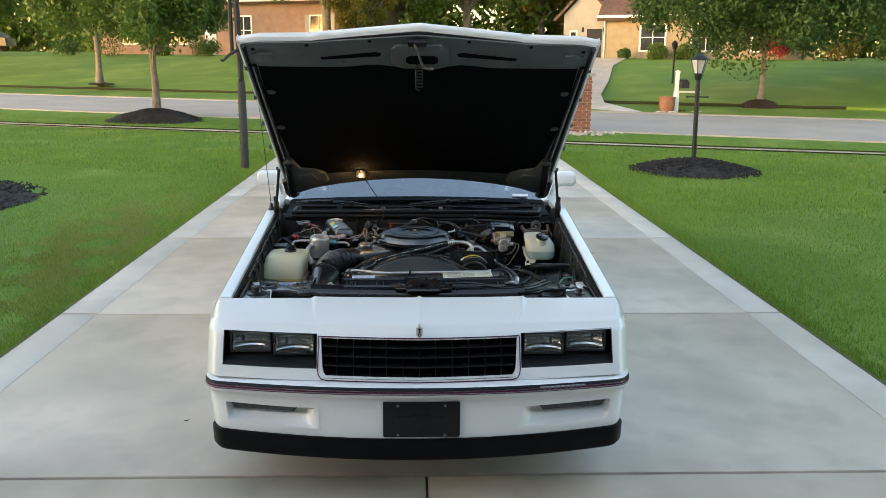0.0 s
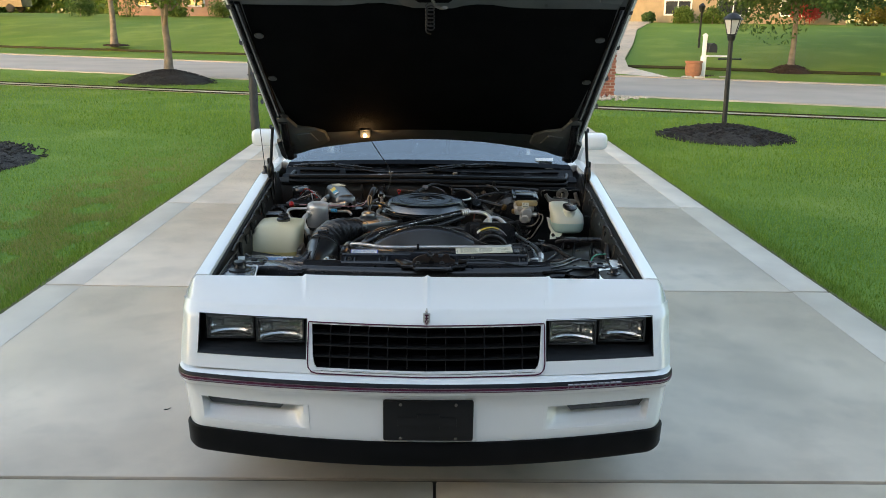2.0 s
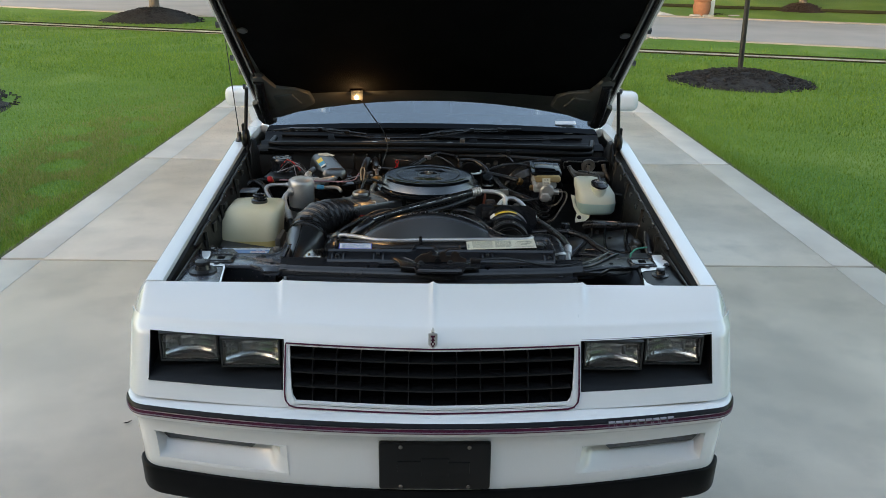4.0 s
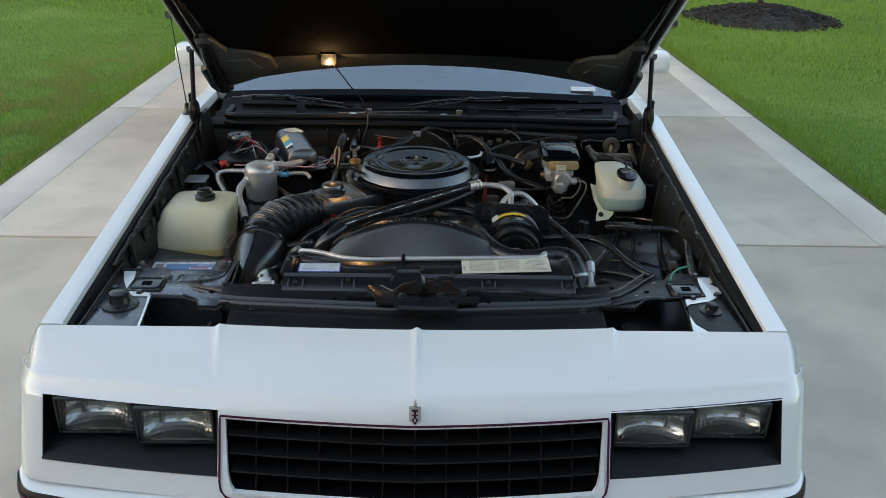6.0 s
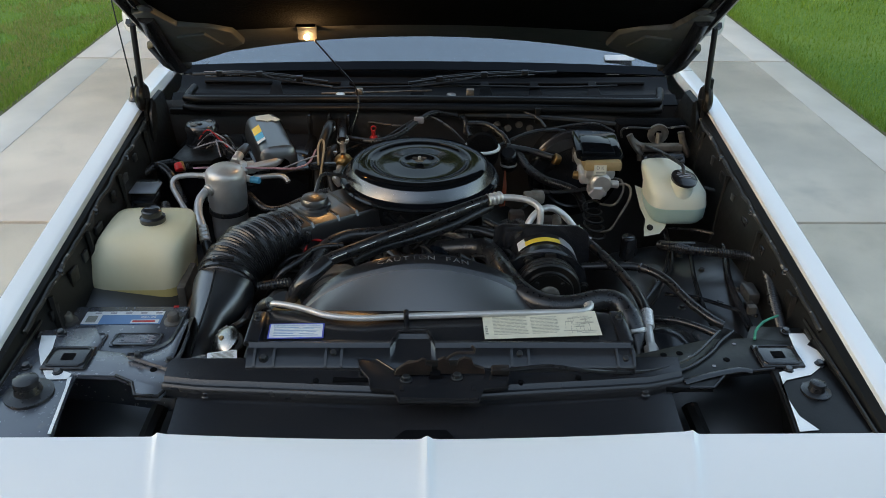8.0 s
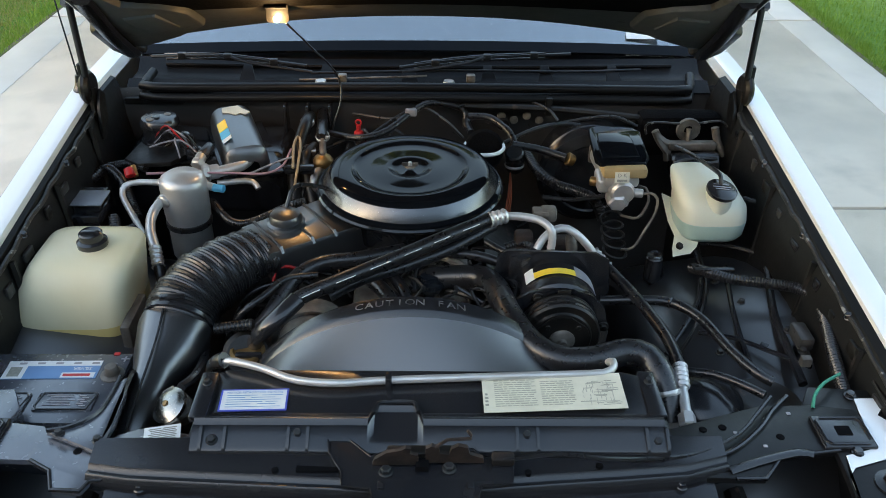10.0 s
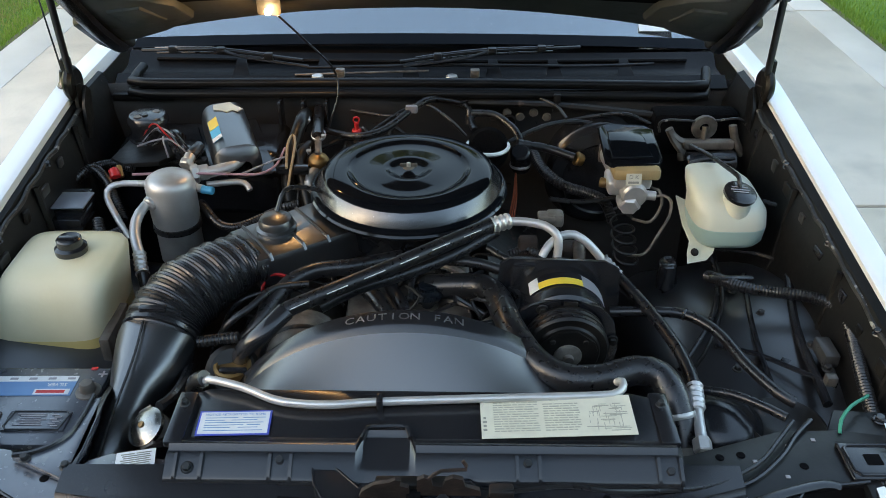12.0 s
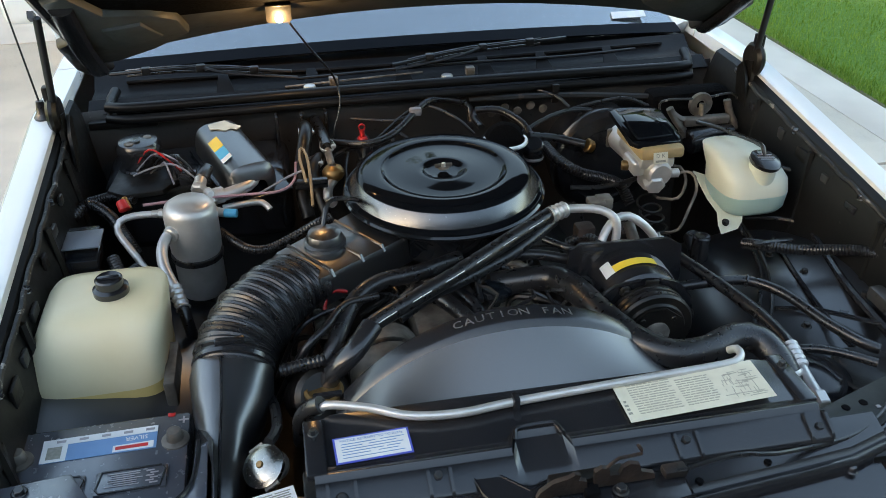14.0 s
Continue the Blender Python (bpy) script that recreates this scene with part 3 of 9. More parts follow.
mulch_bed(12.5, 26.8, 0.95, 0.9, 0.36, MULCHBROWN, "dark brown mulch mound under a shade tree", 0.14, 500, 5)
mulch_bed(-15.1, 38.1, 0.6, 0.6, 0.06, MULCHBROWN, "small ring of brown mulch around a tree", 0.48, 100, 6)
mulch_bed(9.1, 25.5, 0.9, 0.5, 0.06, MULCHBROWN, "brown mulch at the foot of the mailbox", 0.1, 150, 7)

# ---- trees ----
def leaf_cloud(bm_list, rs, centre, radius, count, size):
    """Adds small four-sided leaves round a clump's centre to the arrays."""
    d = rs.normal(size=(count, 3))
    d /= np.linalg.norm(d, axis=1)[:, None]
    p = np.array(centre) + d * (radius * rs.rand(count)[:, None] ** 0.45)
    a = rs.normal(size=(count, 3))
    a[:, 2] -= 0.8
    a /= np.linalg.norm(a, axis=1)[:, None]
    b = np.cross(a, rs.normal(size=(count, 3)))
    b /= np.linalg.norm(b, axis=1)[:, None] + 1e-9
    s = size * rs.uniform(0.6, 1.25, count)[:, None]
    bm_list.append(np.stack([p - a * s, p + b * s * 0.46, p + a * s, p - b * s * 0.46], 1).reshape(-1, 3))


def quads(name, co, material):
    k = len(co) // 4
    me = bpy.data.meshes.new(name)
    me.vertices.add(4 * k)
    me.vertices.foreach_set("co", co.ravel())
    me.loops.add(4 * k)
    me.loops.foreach_set("vertex_index", np.arange(4 * k))
    me.polygons.add(k)
    me.polygons.foreach_set("loop_start", np.arange(k) * 4)
    me.update()
    me.materials.append(material)
    return new(name, me)


def tree(x, y, z, trunk, fork, high, spread, low, leaves, size, material, label, seed, clumps=60, name="tree", limbs=7, sag=0.12):
    """A tapered trunk that forks into limbs, under a ragged crown from `low` to `high`."""
    rs, rr = np.random.RandomState(seed), random.Random(seed)
    t = thing(name, (x, y, z), label, "tree", "street trees")
    part("trunk", tube(B(), [(x, y, z - 0.1), (x + 0.02, y, z + fork * 0.5), (x - 0.02, y, z + fork), (x, y, z + fork + (high - fork) * 0.55)], lambda w: trunk * (1.25 - 0.3 * min(1, w * 8) - 0.75 * w), 12, 0.2), BARK, t)
    ends = []
    for k in range(limbs):
        a = 2 * math.pi * (k + rr.uniform(-0.2, 0.2)) / limbs
        h = z + fork * rr.uniform(0.92, 1.25)
        out = spread * rr.uniform(0.5, 0.85)
        e = Vector((x + out * math.cos(a), y + out * math.sin(a), h + (high - fork) * rr.uniform(0.25, 0.6)))
        m = Vector((x, y, h)).lerp(e, 0.45) + Vector((0, 0, -sag * out))
        part("limb", tube(B(), [(x, y, h - 0.1), m, e], lambda w: trunk * 0.5 * (1 - 0.85 * w), 7, 0.25), BARK, t)
        ends += [m, e, e]
    co = []
    mid, half = (low + high) / 2 + z, (high - low) / 2
    for _ in range(clumps):
        if rr.random() < 0.4:
            c = rr.choice(ends) + Vector((rr.gauss(0, 0.5), rr.gauss(0, 0.5), rr.gauss(0, 0.3)))
        else:
            v = Vector((rr.gauss(0, 1), rr.gauss(0, 1), rr.gauss(0, 1))).normalized() * rr.uniform(0.55, 1.0)
            c = Vector((x + v.x * spread, y + v.y * spread, mid + v.z * half))
        if c.z < z + low:
            c.z = z + low + rr.uniform(0, 0.6)
        leaf_cloud(co, rs, c, spread * rr.uniform(0.11, 0.25), leaves // clumps, size)
    crown = quads("crown", np.concatenate(co), material)
    crown.parent = t
    crown.matrix_parent_inverse = t.matrix_basis.inverted()
    tagged(crown, "leafy crown", kind="stuff")
    return t


tree(-7.53, 21.5, 0.3, 0.125, 1.5, 7.2, 3.4, 2.35, 80000, 0.082, LEAF, "young maple with pale trunk and green leaves", 11, 190, limbs=6, sag=0.0)
tree(-15.16, 38.1, 0.5, 0.17, 2.6, 9.0, 4.8, 2.9, 70000, 0.105, LEAF, "slim street tree with grey trunk and green crown", 12, 150)
tree(12.5, 26.8, 0.34, 0.11, 2.2, 10.0, 5.8, 1.9, 170000, 0.088, LEAFDARK, "spreading shade tree with dark green leaves", 13, 260, sag=0.05)
tree(23, 33, 0.9, 0.2, 2.2, 9.0, 4.6, 1.9, 70000, 0.10, LEAF, "tall green shade tree on the far lawn", 14, 130)
tree(-27, 47, 1.5, 0.22, 2.4, 9.0, 5.2, 1.8, 50000, 0.12, LEAF, "broad green tree at the edge of the far lawn", 15, 120)
tree(-6, 56, 2.0, 0.35, 3.0, 24.0, 8.0, 2.0, 90000, 0.17, LEAF, "tall green garden tree behind the street", 16, 200)
tree(4, 62, 2.0, 0.35, 3.0, 26.0, 8.5, 1.5, 90000, 0.18, LEAF, "large green tree between two houses", 17, 200)
tree(12, 78, 2.0, 0.35, 3.0, 24.0, 8.5, 1.5, 40000, 0.18, LEAFGOLD, "tall tree with yellowing leaves beyond the houses", 18, 150)
tree(-3.5, 52, 1.9, 0.12, 1.6, 6.0, 2.6, 1.2, 16000, 0.10, LEAFGOLD, "small tree with leaves turning yellow", 19, 60)
# Out-of-view tree, added to hold back skylight from the right side.
tree(8.6, 8.6, 0.05, 0.14, 2.6, 8.0, 2.5, 3.4, 9000, 0.11, LEAFDARK, "unseen tree added in the brown mulch bed for shade", 22, 70)
tree(-38, 62, 2.0, 0.25, 2.5, 12.0, 7.0, 1.5, 30000, 0.14, LEAFDARK, "large dark tree beside a parked car", 20, 120)
tree(38, 58, 2.0, 0.25, 2.5, 12.0, 7.0, 1.2, 30000, 0.14, LEAF, "large green tree beyond the far lawn", 21, 120)


def woods(name, n, z0, z1, t0, t1, count, size, material, seed, label):
    rs, co = np.random.RandomState(seed), []
    for _ in range(520):
        t = rs.uniform(t0, t1)
        leaf_cloud(co, rs, tn(t, n + rs.uniform(-4, 4), rs.uniform(z0, z1 - 2 + 2 * math.sin(t * 0.21))), rs.uniform(1.8, 4.0), count // 520, size)
    tagged(quads(name, np.concatenate(co), material), label, "woods", kind="stuff")


woods("far_woods", 80, 2.5, 20, -110, 110, 200000, 0.45, LEAF, 31, "dense wall of far green trees behind the houses")


def bush(x, y, z, r, high, material, label, seed, size=0.06, count=1500):
    rs, co = np.random.RandomState(seed), []
    t = thing("shrub", (x, y, z), label, "shrub", "shrubs by the houses")
    part("stem", tube(B(), [(x, y, z - 0.05), (x, y, z + high * 0.3), (x + 0.05, y, z + high * 0.6)], 0.03, 6, 0.2), BARK, t)
    for _ in range(14):
        v = rs.normal(size=3)
        v /= np.linalg.norm(v)
        leaf_cloud(co, rs, (x + v[0] * r * 0.55, y + v[1] * r * 0.55, z + high * 0.5 + v[2] * high * 0.3), r * 0.45, count // 14, size)
    c = quads("crown", np.concatenate(co), material)
    c.parent = t
    c.matrix_parent_inverse = t.matrix_basis.inverted()
    tagged(c, "leafy mass", kind="stuff")


for k, (x, y, r, h, m_, lb) in enumerate(((-21.7, 58.6, 1.7, 2.6, LEAFDARK, "rounded dark evergreen shrub before a brick wall"), (-25.5, 60, 1.4, 1.6, LEAFDARK, "low dark green shrub by the brick house"), (-14.5, 57, 1.2, 1.1, LEAF, "low green shrub under a window"), (-18, 58.5, 1.0, 0.9, LEAF, "low green garden shrub by the wall"),
                                        (12.6, 47.6, 0.45, 0.65, LEAFDARK, "small clipped ball shrub by the pale house"), (14.4, 46.8, 0.9, 0.8, LEAF, "bright green shrub row beside the pale house"), (15.9, 46.2, 0.9, 0.8, LEAF, "bright green shrub in front of a window"), (20.4, 44.4, 1.0, 2.0, LEAFRED, "tall bright red shrub on the far lawn"), (-30, 47.5, 0.8, 0.9, MULCHBROWN and LEAFDARK, "dark rounded shrub at the lawn's edge"),
                                        (23.5, 43, 1.2, 1.3, LEAFGOLD, "yellow-green garden shrub on the far lawn"), (26.0, 42, 1.2, 1.2, LEAF, "green garden shrub on the far lawn"))):
    bush(x, y, lawn_z(0.38 * x + 0.925 * y) - 0.03, r, h, m_, lb, 60 + k, 0.09, 1600)

# ---- houses ----
def wall_box(bm, o, ex, ey, length, deep, z0, z1):
    o, ex, ey = Vector(o), Vector(ex), Vector(ey)
    return prism(bm, [(*(o + a).xy, z0) for a in (Vector((0, 0, 0)), ex * length, ex * length + ey * deep, ey * deep)], (0, 0, z1 - z0))


def gable_roof(bm, o, ex, ey, length, deep, z, rise, over=0.45):
    """A ridge along ex with overhanging eaves and thickness."""
    o, ex, ey = Vector(o), Vector(ex), Vector(ey)
    rows = []
    for v, h in ((-over, -over * rise / (deep / 2)), (deep / 2, rise), (deep + over, -over * rise / (deep / 2))):
        rows.append([(*(o + ex * u + ey * v).xy, z + h) for u in (-over, length + over)])
    return sheet(bm, rows, -0.16)


def house_window(parent, o, ex, ey, w, h, label="white-framed window", cross=True):
    """o: the lower left corner on the wall's face; the frame stands proud of the wall."""
    o, ex, out = Vector(o), Vector(ex), -Vector(ey)
    up = Vector((0, 0, 1))
    win = part("window", prism(B(), [o, o + ex * w, o + ex * w + up * h, o + up * h], out * 0.04), PANE, parent, label)
    bm = B()
    for a, wd, b, ht in ((-0.1, w + 0.2, -0.1, 0.1), (-0.1, w + 0.2, h, 0.1), (-0.1, 0.1, 0, h), (w, 0.1, 0, h)) + (((0, w, h / 2 - 0.03, 0.06), (w / 2 - 0.03, 0.06, 0, h)) if cross else ()):
        p = o + ex * a + up * b + out * 0.01
        prism(bm, [p, p + ex * wd, p + ex * wd + up * ht, p + up * ht], out * 0.07)
    part("frame", bm, TRIM, win)
    return win


def brick_house():
    o = tn(-47.2, 50.5)
    h = thing("house", (*o.xy, 1.7), "orange brick house with brown roof and white windows", "house", "houses across the street")
    part("wall", wall_box(B(), o, ET, EN, 21, 10, 1.6, 5.9), BRICKWALL, h)
    part("roof", gable_roof(B(), o, ET, EN, 21, 10, 5.9, 3.2), SHINGLE, h, "brown shingle roof")
    part("eave_board", wall_box(B(), o + ET * -0.4 - EN * 0.42, ET, EN, 21.8, 0.1, 5.62, 5.86), TRIM, h)
    for u, w in ((2, 1.6), (6.5, 1.6), (12.5, 1.2), (18.6, 1.3)):
        house_window(h, tn(-47.2 + u, 50.5, 2.7), ET, EN, w, 1.9)
    for u in (18.15, 20.15):
        p = tn(-47.2 + u, 50.49, 2.6)
        part("shutter", prism(B(), [p, p + ET * 0.35, p + ET * 0.35 + Vector((0, 0, 2.1)), p + Vector((0, 0, 2.1))], -EN * 0.06), SIDING, h, "cream window shutter")
    p = tn(-37.5, 50.5, 1.9)
    part("door", prism(B(), [p, p + ET * 1.0, p + ET * 1.0 + Vector((0, 0, 2.1)), p + Vector((0, 0, 2.1))], -EN * 0.05), TRIM, h, "white front door")


brick_house()


def pale_house():
    o = Vector((11.75, 49.3, 0))
    h = thing("house", (11.75, 49.3, 1.6), "pale siding and tan brick house with open garage", "house", "houses across the street")
    part("wall", wall_box(B(), o, ET, EN, 12, 9, 1.5, 4.55), TANBRICK, h, "tan brick wall")
    part("roof", gable_roof(B(), o, ET, EN, 12, 9, 4.55, 3.0), SHINGLE, h, "brown shingle roof")
    part("gutter", wall_box(B(), o - ET * 0.45 - EN * 0.5, ET, EN, 12.9, 0.12, 4.3, 4.46), TRIM, h)
    part("downpipe", tube(B(), [o + Vector((-0.04, -0.06, 1.6)), o + Vector((-0.04, -0.06, 4.35))], 0.05, 8), TRIM, h)
    w = o - ET * 2.85 + EN * 1.2
    wing = part("wall", wall_box(B(), w, ET, EN, 2.83, 9, 1.4, 4.6), SIDING, h, "cream siding wall")
    bm = B()
    prism(bm, [(*w.xy, 4.6), (*(w + ET * 2.83).xy, 4.6), (*(w + ET * 1.42).xy, 6.1)], EN * 0.3)
    part("gable", bm, SIDING, h, "cream siding gable")
    bm = B()
    rows = [[(*(w + ET * u + EN * v).xy, z) for v in (-0.4, 9.4)] for u, z in ((-0.5, 4.15), (1.42, 6.22), (3.33, 4.15))]
    part("roof", sheet(bm, rows, -0.16), SHINGLE, h, "brown shingle roof")
    for k in range(19):
        z = 1.5 + k * 0.165
        p = w + Vector((0, 0, z))
        part("siding_board", prism(B(), [p, p + ET * 2.83, p + ET * 2.83 + Vector((0, 0, 0.15)), p + Vector((0, 0, 0.15))], -EN * 0.025), SIDING, wing)
    p = w + ET * 1.5 - EN * 0.03 + Vector((0, 0, 1.5))
    # dark slab on the wall, painted as the shade inside the open garage
    part("garage_opening", prism(B(), [p, p + ET * 0.95, p + ET * 0.95 + Vector((0, 0, 2.2)), p + Vector((0, 0, 2.2))], -EN * 0.04), INTERIOR, h, "dark slab for the shade in an open garage doorway")
    p = w + ET * 0.5 - EN * 0.03 + Vector((0, 0, 2.2))
    house_window(h, p, ET, EN, 0.30, 1.3, "narrow dark shuttered window", False)
    for u in (1.25, 2.6):
        q = w + ET * u - EN * 0.06 + Vector((0, 0, 3.5))
        part("wall_lantern", rod(B(), q, q + Vector((0, 0, 0.3)), 0.09, 0.06, 6), BLACKMETAL, h, "small black wall lantern")
    for u, wd in ((2.2, 1.4), (5.2, 1.6), (8.6, 1.6)):
        house_window(h, (*(o + ET * u).xy, 2.4), ET, EN, wd, 1.5)


pale_house()
# neighbour's drive up to the garage
part("neighbour_drive", sheet(B(), [[Vector((*a, lawn_z(0.38 * a[0] + 0.925 * a[1]) + 0.03)) for a in (p, q)] for p, q in (((4.6, 26.0), (7.8, 24.9)), ((5.3, 28.0), (7.0, 27.6)), ((5.8, 30.5), (7.4, 30.0)), ((6.6, 35.5), (8.8, 34.8)), ((7.8, 42), (10.4, 41)), ((9.0, 48.5), (12.6, 47)))], 0.06), CONCRETE, driveway, "neighbour's pale concrete drive")

# the house that the driveway belongs to, unseen behind the camera: plain walls, stretched wide to block the low sun
home = tagged(done("wall_home_shade", wall_box(B(), (-50, -16, 0), (1, 0, 0), (0, 1, 0), 70, 10, -0.1, 5.0), HOMEBRICK, 0), "unseen dark brick house wall, widened to shade the driveway", "house", kind="structure")
part("roof", gable_roof(B(), (-50, -16, 0), (1, 0, 0), (0, 1, 0), 70, 10, 5.0, 2.6), SHINGLE, home)

# ---- street furniture ----
def lamp_post(x, y, z):
    t = thing("lamp_post", (x, y, z), "black metal garden lamp post with frosted lantern", "lamp post")
    part("post", rod(B(), (x, y, z - 0.1), (x - 0.03, y, z + 1.42), 0.042, 0.038, 20), BLACKMETAL, t)
    part("collar", rod(B(), (x - 0.03, y, z + 1.38), (x - 0.03, y, z + 1.47), 0.055, 0.07, 16), BLACKMETAL, t)
    part("ladder_bar", tube(B(), [(x - 0.2, y, z + 1.09), (x + 0.16, y, z + 1.09)], 0.011, 8), BLACKMETAL, t)
    for s in (-0.2, 0.16):
        part("bar_tip", lathe(B(), [(0, -0.02), (0.018, -0.008), (0.018, 0.008), (0, 0.02)], Matrix.Translation((x + s, y, z + 1.09)), 10), BLACKMETAL, t)
    q = Vector((x - 0.03, y, z + 1.47))
    lan = part("lantern", lathe(B(), [(0, 0), (0.075, 0), (0.085, 0.02), (0.07, 0.02)], Matrix.Translation(q), 6), BLACKMETAL, t)
    part("cap", lathe(B(), [(0.155, 0.245), (0.165, 0.25), (0.15, 0.275), (0.08, 0.33), (0.06, 0.345), (0.02, 0.355), (0.012, 0.375), (0, 0.38)], Matrix.Translation(q), 6), BLACKMETAL, lan)
    for k in range(6):
        a, b = 2 * math.pi * k / 6, 2 * math.pi * (k + 1) / 6
        pts = [q + Vector((r * math.cos(w), r * math.sin(w), h)) for r, w, h in ((0.074, a, 0.02), (0.074, b, 0.02), (0.138, b, 0.245), (0.138, a, 0.245))]
        n = (pts[1] - pts[0]).cross(pts[3] - pts[0]).normalized()
        part("pane", prism(B(), pts, -n * 0.004), FROST, lan, "frosted glass pane")
        part("corner_bar", rod(B(), pts[0], pts[3], 0.008, n=6), BLACKMETAL, lan)


lamp_post(4.93, 11.2, 0.16)


def hoop_pole(x, y):
    t = thing("hoop_pole", (x, y, 0), "tall black steel hoop pole with grey padding", "pole")
    part("pole_pad", rod(B(), (x, y, -0.02), (x - 0.005, y, 1.46), 0.07, 0.066, 20), FOAM, t, "dark grey foam pad")
    part("band", rod(B(), (x - 0.005, y, 1.46), (x - 0.005, y, 1.5), 0.055, n=20), RUST, t, "orange-brown band")
    part("pole", rod(B(), (x - 0.005, y, 1.5), (x - 0.06, y, 4.2), 0.05, 0.05, 16), BLACKMETAL, t)
    part("brace", rod(B(), (x - 0.13, y - 0.02, 1.9), (x - 0.14, y - 0.02, 4.1), 0.033, n=12), BLACKMETAL, t)
    part("handle", tube(B(), [(x - 0.02, y - 0.05, 1.98), (x - 0.16, y - 0.08, 1.9), (x - 0.27, y - 0.1, 1.8), (x - 0.3, y - 0.1, 1.82)], 0.024, 8), BLACKMETAL, t, "black crank handle")
    for k in range(6):
        rod_b = rod(B(), (x - 0.066, y - 0.02, 0.3 + k * 0.2), (x - 0.082, y - 0.02, 0.3 + k * 0.2), 0.012, n=8)
        part("strap_end", rod_b, FOAM, t)


hoop_pole(-2.94, 11.1)


def brick_pillar(x, y):
    t = thing("brick_pillar", (x, y, 0), "square red brick mailbox pillar among pale stones", "pillar")
    s = 0.27
    core = part("mortar_core", box(B(), (x, y, 0.72), (2 * s - 0.02, 2 * s - 0.02, 1.5)), MORTAR, t)
    bm = B()
    box(bm, (0, 0, 0), (0.2, 0.1, 0.057), 0.004, seg=1)
    me = bpy.data.meshes.new("brick")
    bm.to_mesh(me)
    bm.free()
    me.materials.append(BRICK)
    for c in range(21):
        z = 0.04 + c * 0.067
        for k in range(4):
            a = k * math.pi / 2
            for u in ((-0.165, 0.045) if c % 2 else (-0.06, 0.155)):
                ob = new("brick", me)
                ob.parent = core
                ob.matrix_basis = Matrix.Translation((x, y, z)) @ Matrix.Rotation(a, 4, "Z") @ Matrix.Translation((u, -s + 0.045, 0))
    part("cap", box(B(), (x, y, 1.5), (0.66, 0.66, 0.07), 0.012), CONCRETE, t, "pale concrete cap")


brick_pillar(4.15, 17.9)
rs_ = random.Random(8)
stones = B()
for _ in range(260):
    a, f = rs_.uniform(0, 6.283), rs_.random() ** 0.5
    r = rs_.uniform(0.03, 0.07)
    q = Vector((4.3 + 1.05 * f * math.cos(a), 17.75 + 0.6 * f * math.sin(a), 0.02 + 0.05 * (1 - f) + rs_.uniform(0, 0.03)))
    bmesh.ops.create_icosphere(stones, subdivisions=1, radius=r, matrix=Matrix.Translation(q) @ Euler((rs_.random(), rs_.random(), rs_.random())).to_matrix().to_4x4() @ Matrix.Diagonal((1.2, 0.9, 0.65, 1)))
tagged(done("river_stones", stones, PEBBLE, 80), "pale river stones heaped around a brick pillar", "stones", kind="stuff")


def mailbox(x, y, z):
    t = thing("mailbox", (x, y, z), "dark mailbox on a white wooden post", "mailbox")
    part("post", box(B(), (x, y, z + 0.68), (0.12, 0.12, 1.4), 0.012), TRIM, t)
    part("post_cap", lathe(B(), [(0.1, 0), (0.1, 0.03), (0, 0.1)], Matrix.Translation((x, y, z + 1.36)) @ Matrix.Rotation(math.pi / 4, 4, "Z"), 4), TRIM, t)
    part("post_sleeve", box(B(), (x, y, z + 0.35), (0.16, 0.16, 0.72), 0.012), TRIM, t)
    part("arm", box(B(), (x + 0.42, y, z + 0.72), (0.8, 0.06, 0.06), 0.01), TRIM, t)
    bm = prism(B(), [(x + 0.08 + 0.14 + 0.13 * math.cos(a), y - 0.25, z + 0.98 + (0.16 if a < 3.15 else 0.0) * math.sin(a) + (0 if a < 3.15 else 0)) for a in [math.pi * k / 10 for k in range(11)]] + [(x + 0.09, y - 0.25, z + 0.84), (x + 0.35, y - 0.25, z + 0.84)], (0, 0.5, 0))
    part("box", bm, BLACKMETAL, t, "dark rounded mailbox body")


mailbox(8.95, 25.3, 0.08)
planter = thing("planter", (8.6, 25.15, 0.08), "terracotta barrel planter beside the mailbox post", "planter")
part("pot", lathe(B(), [(0, 0), (0.19, 0), (0.25, 0.12), (0.27, 0.3), (0.25, 0.46), (0.28, 0.48), (0.28, 0.54), (0.24, 0.54), (0.22, 0.48), (0, 0.47)], Matrix.Translation((8.6, 25.15, 0.1)), 24), CLAY, planter)
for q in ((8.35, 24.95, 0.1), (8.75, 24.9, 0.1), (9.6, 25.0, 0.1)):
    ob = done("edging_stone", box(B(), q, (0.34, 0.18, 0.14), 0.04), PEBBLE)
    tagged(ob, "pale rough edging stone by the mailbox", "stone", "edging stones")
far_post = thing("lamp_post", (11.3, 33.5, 0.6), "slim black lamp post on the far lawn", "lamp post")
part("post", rod(B(), (11.3, 33.5, 0.6), (11.3, 33.5, 2.3), 0.045, n=12), BLACKMETAL, far_post)
part("lantern", lathe(B(), [(0, 0), (0.08, 0), (0.15, 0.25), (0.05, 0.36), (0, 0.38)], Matrix.Translation((11.3, 33.5, 2.3)), 6), BLACKMETAL, far_post)


